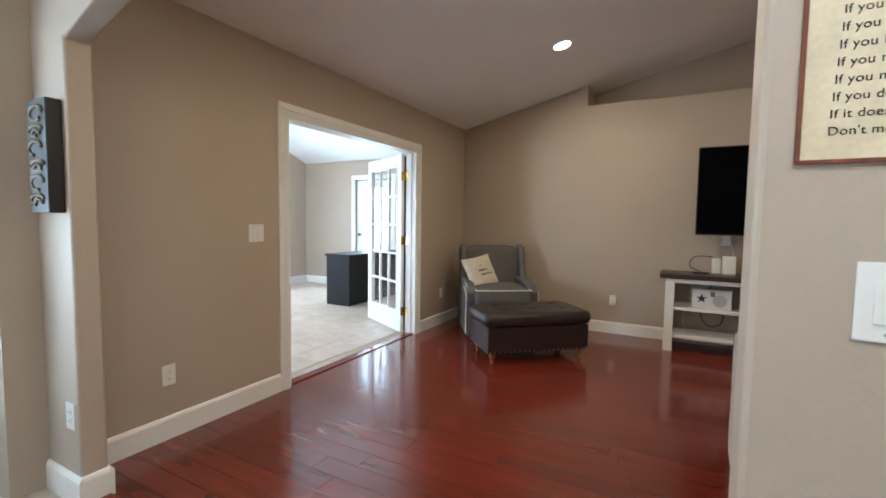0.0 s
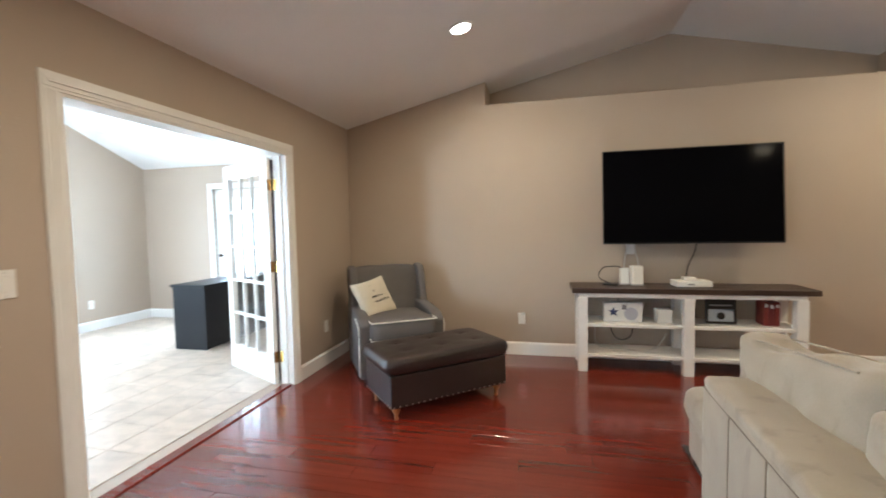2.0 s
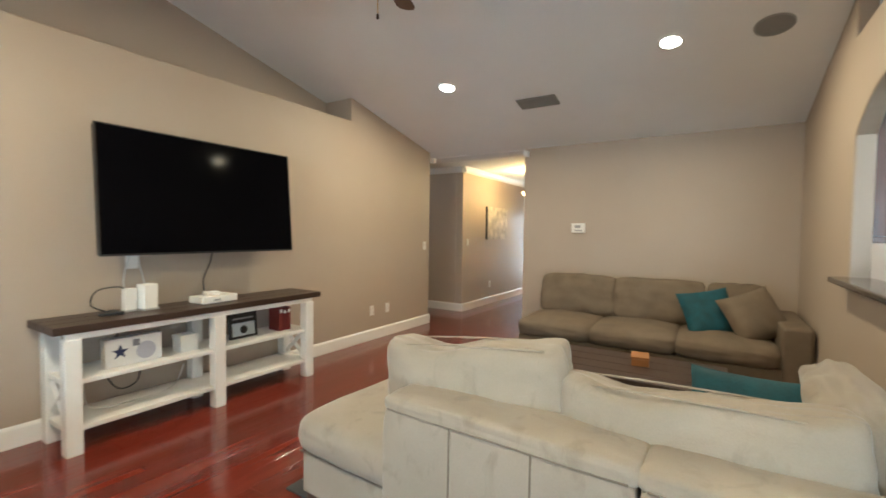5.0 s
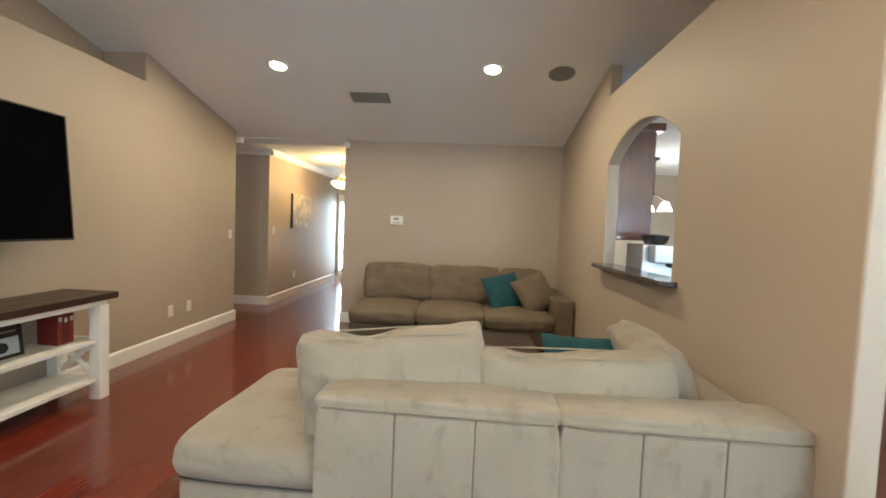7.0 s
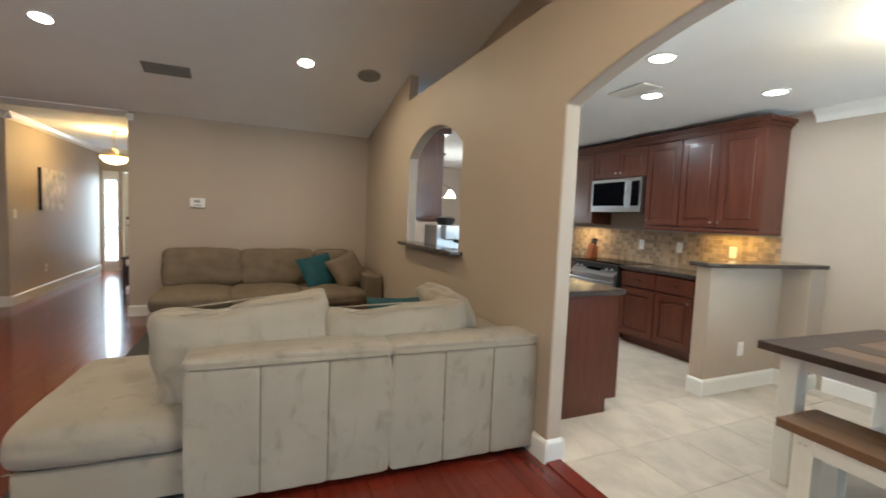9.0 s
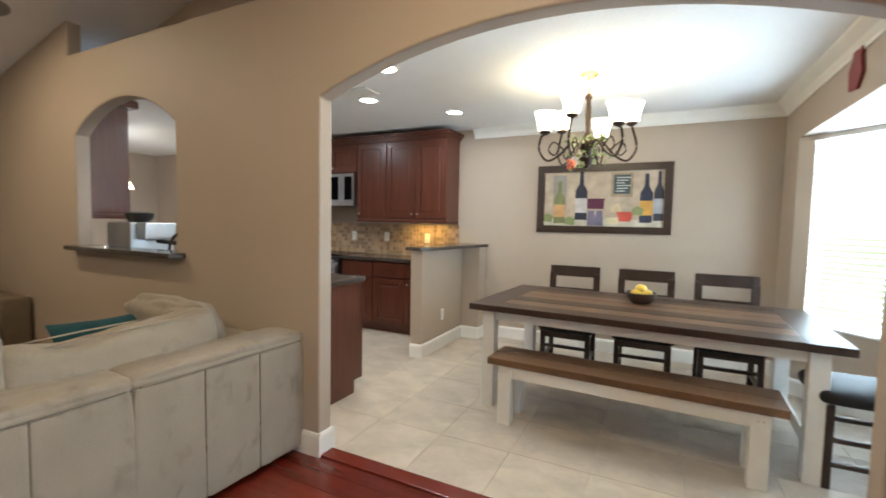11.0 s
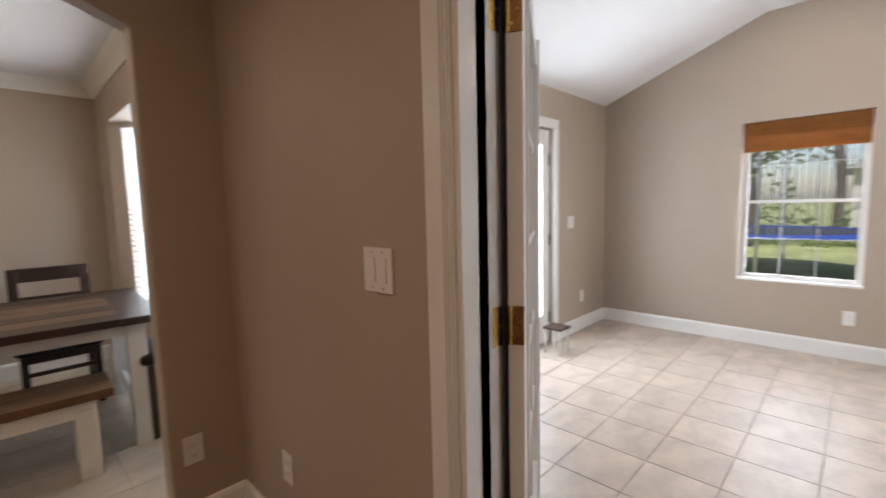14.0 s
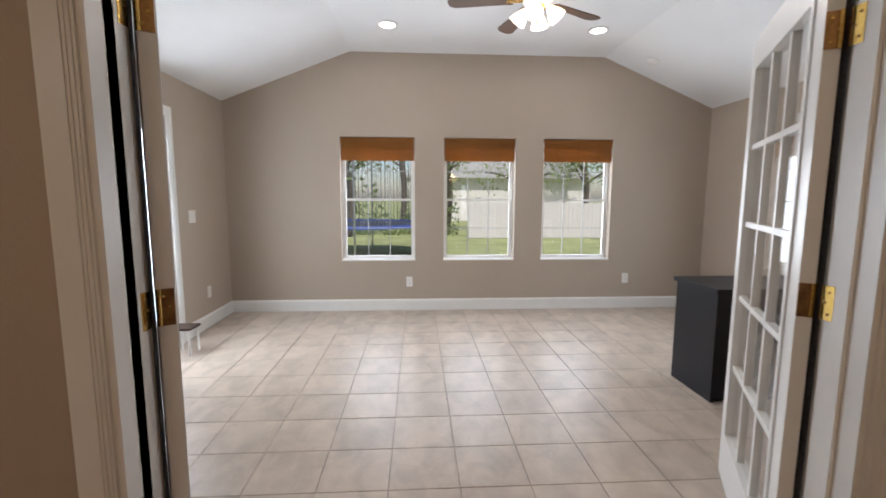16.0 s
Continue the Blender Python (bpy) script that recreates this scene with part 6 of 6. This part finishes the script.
def gathered_strip(leaf, s):
    """A dark dotted curtain edge hanging behind the hinge side of a leaf."""
    bm = bmesh.new()
    rows = []
    for z in (0.03, 0.5, 1.0, 1.5, 2.0):
        rows.append([bm.verts.new((-0.016 + 0.12 * k / 18, s * (0.030 + 0.004 * math.sin(k * 1.3 + z * 0.4)), z)) for k in range(19)])
    for a, b in zip(rows, rows[1:]):
        for k in range(18):
            bm.faces.new((a[k], a[k + 1], b[k + 1], b[k]))
    bmesh.ops.solidify(bm, geom=list(bm.faces), thickness=0.002)
    part("curtain_edge", bm, LACE, leaf, "dark dotted curtain fabric", smooth=True)


gathered_strip(leaf_n, -1)
gathered_strip(leaf_s, 1)


def plain_door(m, w, label, glass):
    d = thing("door_1" if glass else "door_2", label, "door", m, kind="structure")
    if glass:
        part("slab", prism([(0.01, 0.01), (w - 0.01, 0.01), (w - 0.01, 2.02), (0.01, 2.02)], [[(0.13, 0.28), (w - 0.13, 0.28), (w - 0.13, 1.88), (0.13, 1.88)]], along_x(-0.022), 0.044), TRIM, d)
        part("lite", box(0.12, w - 0.12, -0.004, 0.004, 0.27, 1.89), FROST, d).visible_shadow = False
    else:
        part("slab", box(0.01, w - 0.01, -0.022, 0.022, 0.01, 2.02), TRIM, d)
    k = part("lever", tube([(0.07, 0.03, 1.0), (0.07, 0.07, 1.0), (0.19, 0.07, 1.0)], 0.009), BRONZE, d, smooth=True)
    part("rose", lathe([(0.03, 0), (0.03, 0.01), (0.01, 0.012)], 16), BRONZE, k, smooth=True).matrix_local = pose(0.07, 0.022, 1.0, -90)
    for z in (0.25, 1.0, 1.75):
        part("hinge", box(w - 0.02, w - 0.005, 0.018, 0.03, z - 0.05, z + 0.05), BRONZE, d)
    return d


plain_door(pose(-4.50, FS - 0.06, 0, 0, 0, 0) @ Matrix.Diagonal((-1, 1, 1, 1)), 0.86, "white garden door with a tall glass lite", True)
plain_door(pose(-5.20, FN + 0.06, 0) @ Matrix.Diagonal((1, -1, 1, 1)), 0.85, "white side door with a tall glass lite", True)
wall_plate(pose(-5.70, FS, 1.15, 0, 0, 180), "switch", "white rocker switch beside the garden door", 0.12)
wall_plate(pose(-5.95, FS, 0.36, 0, 0, 180), "outlet", "white duplex outlet near the corner")
wall_plate(pose(FX, 3.336, 0.344, 0, 0, 90), "outlet", "white duplex outlet below the window")
wall_plate(pose(FX, 5.967, 0.37, 0, 0, 90), "outlet", "white duplex outlet below the window")
ds = thing("desk", "black laminate desk with a side panel", "desk", pose(-4.04, 5.36, 0))
part("top", box(-0.44, 0.04, -0.02, 1.35, 0.735, 0.765), DESKBLK, ds, bevel=0.003)
part("side_panel", box(-0.42, 0.02, 0.0, 0.022, 0, 0.735), DESKBLK, ds)
part("side_panel", box(-0.42, 0.02, 1.30, 1.322, 0, 0.735), DESKBLK, ds)
part("back_panel", box(-0.41, -0.395, 0.022, 1.30, 0.02, 0.735), DESKBLK, ds)
part("front_panel", box(0.004, 0.019, 0.0225, 1.2995, 0.012, 0.734), DESKBLK, ds)
# unidentified low object, built as a dark top on white legs
sh = thing("shoe_rack", "small low stand with dark top and white legs by the door", "stand", pose(-5.12, 1.44, 0.02))
part("top", box(-0.10, 0.08, -0.09, 0.09, 0.20, 0.22), ESPRESSO, sh, bevel=0.004)
for x in (-0.085, 0.065):
    for y in (-0.07, 0.07):
        part("leg", rod((x, y, -0.02), (x, y, 0.2), 0.010, n=8), WHITEPL, sh)

# ---- entrance hall ----
fd = thing("front_door", "white front door with bronze hardware", "door", pose(9.40, 4.51, 0), kind="structure")
part("slab", box(-0.022, 0.022, 0, 0.93, 0.01, 2.04), TRIM, fd)
for a, b, c, d in ((0.10, 0.42, 0.15, 0.80), (0.51, 0.83, 0.15, 0.80), (0.10, 0.42, 0.95, 1.90), (0.51, 0.83, 0.95, 1.90)):
    part("panel", box(-0.028, -0.02, a, b, c, d), TRIM, fd, bevel=0.006, seg=1)
part("deadbolt", rod((-0.05, 0.86, 1.10), (-0.02, 0.86, 1.10), 0.028), BRONZE, fd)
part("lever", tube([(-0.02, 0.86, 0.95), (-0.07, 0.86, 0.95), (-0.07, 0.74, 0.95)], 0.011), BRONZE, fd, smooth=True)
sl = thing("sidelight_window", "narrow frosted sidelight beside the front door", "window", pose(9.40, 5.52, 0), kind="structure")
part("window_frame", prism([(0, 0), (0.28, 0), (0.28, 2.06), (0, 2.06)], [[(0.04, 0.20), (0.24, 0.20), (0.24, 1.90), (0.04, 1.90)]], along_y(-0.02), 0.04), TRIM, sl)
for k in range(5):
    za, zb = 0.20 + k * 0.34, 0.20 + (k + 1) * 0.34
    part("pane", box(-0.003, 0.003, 0.035, 0.245, za, zb), FROST, sl).visible_shadow = False
    if k:
        part("muntin", box(-0.012, 0.012, 0.04, 0.24, za - 0.01, za + 0.01), TRIM, sl)
cv = thing("canvas_picture", "pale abstract canvas picture on the hall wall", "picture", pose(7.0, 5.838, 1.56))
part("canvas", box(-0.45, 0.45, -0.04, -0.001, -0.31, 0.31), material("pale abstract paint", (0.50, 0.44, 0.34), 0.5, vary=0.7, scale=7, bump=0.3), cv)
part("side_wrap", box(-0.452, -0.449, -0.041, -0.001, -0.311, 0.311), BLACK, cv)
pn = thing("bowl_pendant", "amber alabaster bowl pendant, lit", "pendant light", pose(6.55, 4.92, HZ))
part("canopy", lathe([(0.06, 0), (0.06, -0.02), (0.02, -0.035)], 18), BRASS, pn, smooth=True)
part("stem", rod((0, 0, -0.03), (0, 0, -0.40), 0.008), BRASS, pn)
for k in range(3):
    a = k * 2.094
    part("hanger", rod((0, 0, -0.28), (0.15 * math.cos(a), 0.15 * math.sin(a), -0.40), 0.004, n=6), BRASS, pn)
part("bowl", lathe([(0.185, -0.38), (0.18, -0.42), (0.13, -0.48), (0.05, -0.51), (0.0, -0.512)], 28), AMBER, pn, "lit amber glass bowl", smooth=True)
part("rim", lathe([(0.19, -0.375), (0.195, -0.385), (0.185, -0.395)], 28), BRASS, pn, smooth=True)
bulb("hall_lamp", (6.55, 4.92, HZ - 0.26), 60, (1.0, 0.64, 0.25), 0.08)
hb = thing("hall_bench", "dark wooden hall stand with a white lower shelf", "bench", pose(6.05, 4.55, 0))
part("top", box(-0.25, 0.25, -0.15, 0.13, 0.60, 0.63), ESPRESSO, hb, bevel=0.003)
part("drawer_box", box(-0.23, 0.23, -0.14, 0.12, 0.22, 0.50), BLACK, hb)
for x in (-0.22, 0.22):
    for y in (-0.12, 0.10):
        part("leg", box(x - 0.015, x + 0.015, y - 0.015, y + 0.015, 0, 0.6), ESPRESSO, hb)
part("shelf", box(-0.23, 0.23, -0.14, 0.12, 0.10, 0.16), WHITEWOOD, hb)
for x, y in ((4.61, 5.76), (4.73, 4.33)):
    c = thing("crown_end_block", "small white crown moulding end block", "moulding", pose(x, y, 2.40), kind="structure")
    part("block", prism([(-0.03, 0.0), (0.03, 0.0), (0.045, 0.07), (-0.045, 0.07)], [], along_x(-0.03), 0.06), TRIM, c)

# ---- dining side of the arch ----
ws = thing("wall_sign", "black carved wooden word plaque with pale letters", "sign", pose(-2.205, YD, 1.30, 0, 0, 0))
part("board", box(-0.085, 0.085, -0.06, -0.002, 0.0, 0.475), BLACK, ws, bevel=0.005)
TARNISH = material("tarnished brass letter", (0.11, 0.085, 0.05), 0.5, 0.4, vary=0.5, scale=40)
for k in range(6):
    z = 0.055 + k * 0.072
    a = 0.030 if k % 2 else 0.022
    ring = [(0.058 * math.cos(q * 0.45) + 0.008 * (k % 3 - 1), -0.062, z + a * math.sin(q * 0.45)) for q in range(11 + k % 3)]
    part("carved_letter", tube(ring, 0.008, 6), TARNISH, ws, smooth=True)
    if k % 2 == 0:
        part("carved_letter", tube([(-0.04, -0.062, z - 0.018), (0.0, -0.064, z + 0.004), (0.045, -0.062, z - 0.012)], 0.007, 6), TARNISH, ws, smooth=True)
wall_plate(pose(-2.16, YD, 0.40, 0, 0, 0), "outlet", "white duplex outlet on the pier")
rs = thing("rules_sign", "aged cream tin sign with black house rules", "sign", pose(0.335, YD, 1.388, 0, 0, 0))
part("plate", box(0.0, 0.42, -0.006, -0.001, 0.0, 0.60), SIGNTIN, rs, bevel=0.002)
for a in (box(-0.002, 0.004, -0.008, -0.001, 0, 0.60), box(0.0, 0.42, -0.008, -0.001, -0.002, 0.004)):
    part("rusted_edge", a, RUST, rs)
for k, line in enumerate(("If you unl", "If you bre", "If you borr", "If you make", "If you move", "If you don't", "If it doesn't", "Don't mess w")):
    cu = bpy.data.curves.new("lettering", "FONT")
    cu.body, cu.size, cu.space_character, cu.extrude = line, 0.0185, 1.04, 0.0004
    cu.materials.append(INK)
    ob = new("lettering", cu)
    ob.parent = rs
    ob.matrix_local = pose(0.035 + 0.0014 * (7 - k), -0.0068, 0.040 + (7 - k) * 0.0255, 90)
wall_plate(pose(0.477, YD, 1.178, 0, 0, 0), "switch", "white rocker switch plate on the pier", 0.12)
cr = thing("wall_cross", "small red rooster-shaped iron wall decoration", "wall decoration", pose(XD, -0.06, 2.30, 0, 0, 90) @ Matrix.Scale(1.35, 4))
part("plaque", prism([(-0.07, -0.09), (0.02, -0.10), (0.07, -0.04), (0.05, 0.03), (0.08, 0.10), (0.02, 0.06), (-0.03, 0.11), (-0.05, 0.03), (-0.08, 0.0)], [], along_x(-0.014), 0.012), material("red iron paint", (0.20, 0.02, 0.02), 0.5, vary=0.3, scale=20), cr, bevel=0.003)


# ---- garden ----
def fence():
    f = thing("garden_fence", "weathered grey board fence across the lawn", "fence", pose(-17.5, 0, -0.2))
    rg = random.Random(6)
    for k in range(88):
        y = 5.35 + k * 0.152
        bm = box(-0.01, 0.01, y, y + 0.145, 0.03, 1.32 + rg.random() * 0.05)
        part("board", bm, FENCE, f)
    for z in (0.3, 1.0):
        part("rail", box(-0.06, -0.012, 5.35, 18.7, z, z + 0.09), FENCE, f)
    for k in range(6):
        part("post", box(-0.12, -0.062, 5.35 + k * 2.5, 5.45 + k * 2.5, 0, 1.36), FENCE, f)


fence()


def tree(m, height, lean, seed, spread=2.6):
    t = thing("garden_tree", "spreading grey-barked tree with loose green foliage", "tree", m, "garden trees")
    rg = random.Random(seed)
    bm = tube([(0, 0, -0.1), (lean * 0.2, 0.1, height * 0.25), (lean * 0.6, -0.05, height * 0.5), (lean, 0.1, height * 0.8)], 0.17, 10)
    tips = []
    for k in range(9):
        a, z = rg.random() * 6.28, height * (0.3 + 0.5 * rg.random())
        base = Vector((lean * z / height, 0, z))
        tip = base + Vector((math.cos(a) * spread * rg.uniform(0.5, 1), math.sin(a) * spread * rg.uniform(0.5, 1), rg.uniform(0.5, 1.8)))
        tube([base, (base + tip) / 2 + Vector((0, 0, 0.25)), tip], 0.055, 6, bm)
        tips += [tip, (base + tip * 2) / 3, (base + tip) / 2 + Vector((0, 0, 0.4))]
    part("trunk", bm, BARK, t, smooth=True)
    lv = bmesh.new()
    for k in range(1150):
        c = rg.choice(tips) + Vector((rg.gauss(0, 0.55), rg.gauss(0, 0.55), rg.gauss(0.1, 0.42)))
        q = pose(c.x, c.y, c.z, rg.uniform(0, 360), rg.uniform(0, 360), rg.uniform(0, 360))
        s = rg.uniform(0.07, 0.15)
        lv.faces.new([lv.verts.new(q @ Vector(p)) for p in ((0, -s, 0), (s * 0.5, 0, s * 0.15), (0, s, 0), (-s * 0.5, 0, s * 0.15))])
    tagged(part("crown", lv, LEAF, t), kind="stuff")


for m, h, l, sd in ((pose(-18.5, 0.7, -0.2), 6.5, 0.6, 1), (pose(-20.5, 4.7, -0.2), 7.0, 1.2, 2), (pose(-23.5, 8.9, -0.2), 6.0, -0.8, 3), (pose(-25, -2.5, -0.2), 8.0, 0.4, 4), (pose(-27, 13.5, -0.2), 7.5, -0.5, 5), (pose(-26, 2.6, -0.2), 8.0, 0.5, 6), (pose(-19, -1.2, -0.2), 6.0, 0.3, 7)):
    tree(m, h, l, sd)


def trampoline():
    t = thing("trampoline", "round trampoline with blue pad and dark net", "trampoline", pose(-12.9, 2.05, -0.2))
    R = 1.9
    bm = bmesh.new()
    n = 40
    for k in range(n):
        a, b = 2 * math.pi * k / n, 2 * math.pi * (k + 1) / n
        q = [Vector((r * math.cos(c), r * math.sin(c), z)) for r, c, z in ((R - 0.3, a, 0.88), (R, a, 0.86), (R, b, 0.86), (R - 0.3, b, 0.88))]
        lo = [v - Vector((0, 0, 0.04)) for v in q]
        for f in ((q[0], q[1], q[2], q[3]), (lo[3], lo[2], lo[1], lo[0]), (q[1], lo[1], lo[2], q[2]), (q[0], q[3], lo[3], lo[0])):
            bm.faces.new([bm.verts.new(v) for v in f])
    part("pad", bm, TRAMP, t, "blue spring pad")
    part("mat", rod((0, 0, 0.84), (0, 0, 0.85), R - 0.3, n=40), NET, t)
    for k in range(6):
        a = k * math.pi / 3
        p = part("pole", rod((R * math.cos(a), R * math.sin(a), 0), (R * math.cos(a), R * math.sin(a), 2.6), 0.025), STEEL, t)
    net = bmesh.new()
    for k in range(120):
        a = 2 * math.pi * k / 120
        rod(((R - 0.02) * math.cos(a), (R - 0.02) * math.sin(a), 0.88), ((R - 0.02) * math.cos(a), (R - 0.02) * math.sin(a), 2.55), 0.006, n=3, bm=net)
    tagged(part("net", net, NET, t, "dark safety net"), kind="stuff")


trampoline()
nh = thing("neighbour_house", "pale neighbouring house with a grey roof beyond the fence", "house", pose(-34, 9, -0.2))
part("wall", box(-4, 4, -6, 6, 0, 2.9), STUCCO, nh)
part("roof", prism([(-6.6, 2.8), (6.6, 2.8), (0, 5.2)], [], along_y(-4.6), 9.2), material("grey shingle", (0.52, 0.52, 0.53), 0.9, vary=0.2, scale=6), nh)
bush = bmesh.new()
rg = random.Random(21)
for k in range(2200):
    y = rg.uniform(-6, 5.2)
    c = Vector((-19.5 + rg.gauss(0, 0.45), y, abs(rg.gauss(0, 0.75)) * (1.0 + 0.5 * math.sin(y * 1.7))))
    s = rg.uniform(0.06, 0.13)
    q = pose(c.x, c.y, c.z - 0.2, rg.uniform(0, 360), rg.uniform(0, 360), rg.uniform(0, 360))
    bush.faces.new([bush.verts.new(q @ Vector(p)) for p in ((0, -s, 0), (s * 0.5, 0, s * 0.15), (0, s, 0), (-s * 0.5, 0, s * 0.15))])
single("hedge", bush, LEAF, "loose green shrubs along the fence", "hedge", kind="stuff")


# ---- floor pieces ----
def laid(name, me, mat, parent, place):
    ob = new(name, me)
    ob.location = place
    ob.parent = parent
    return ob


def slab_mesh(name, w, d, h, mat, bevel):
    bm = box(-w / 2, w / 2, -d / 2, d / 2, -h, 0)
    bmesh.ops.bevel(bm, geom=[e for e in bm.edges if all(v.co.z > -1e-6 for v in e.verts)], offset=bevel, segments=1, affect="EDGES")
    me = bpy.data.meshes.new(name)
    bm.to_mesh(me)
    bm.free()
    me.materials.append(mat)
    return me


floor_ob = bpy.data.objects["floor"]
rng = random.Random(4)
board_w = 0.127
cache = {}
y = 1.40
row = 0
while y < 5.83:
    d = min(board_w, 5.85 - y)
    x_end = 4.90 if y < 3.2 else 9.34
    x = XW - 0.02 - rng.random() * 0.9
    while x < x_end:
        n = rng.choice((0.6, 0.9, 1.2, 1.5))
        x0, x1 = max(x, XW - 0.02), min(x + n, x_end)
        if x1 - x0 > 0.02:
            key = (round(x1 - x0, 2), round(d, 3))
            if key not in cache:
                cache[key] = slab_mesh("board", key[0] - 0.0012, key[1] - 0.0012, 0.016, JARRAH, 0.0008)
            laid("board", cache[key], JARRAH, floor_ob, ((x0 + x1) / 2, y + d / 2, 0))
        x += n
    y += d
bm = bmesh.new()
for k in range(30):
    if 5.85 + k * board_w < 8.0:
        box(4.4, 5.7, 5.851 + k * board_w, 5.85 + (k + 1) * board_w - 0.001, -0.016, 0, bm)
tagged(part("passage_boards", bm, JARRAH, floor_ob), kind="stuff")
# sun room tiles
tile = 0.3335
me = slab_mesh("tile", tile - 0.004, tile - 0.004, 0.006, TILE, 0.0015)
ny, nx = 18, 13
for i in range(nx):
    for j in range(ny):
        cx, cy = -3.60 + tile * (3 - i) - tile / 2, 3.295 - tile * 6 + tile * (j + 0.5)
        if FX - 0.1 < cx < XW - 0.1 - tile / 2 + 0.02 and FS - 0.2 < cy < FN + 0.2:
            laid("tile", me, TILE, sun_floor, (cx, cy, 0))
# kitchen tiles
tk = 0.457
me = slab_mesh("tile", tk - 0.003, tk - 0.003, 0.004, TILE_K, 0.001)
for i in range(18):
    for j in range(7):
        cx, cy = XD - 0.1 + tk * (i - 1.5), 1.31 - tk * (j + 0.5)
        if cx < 5.0:
            laid("tile", me, TILE_K, kitchen_floor, (cx, cy, 0))
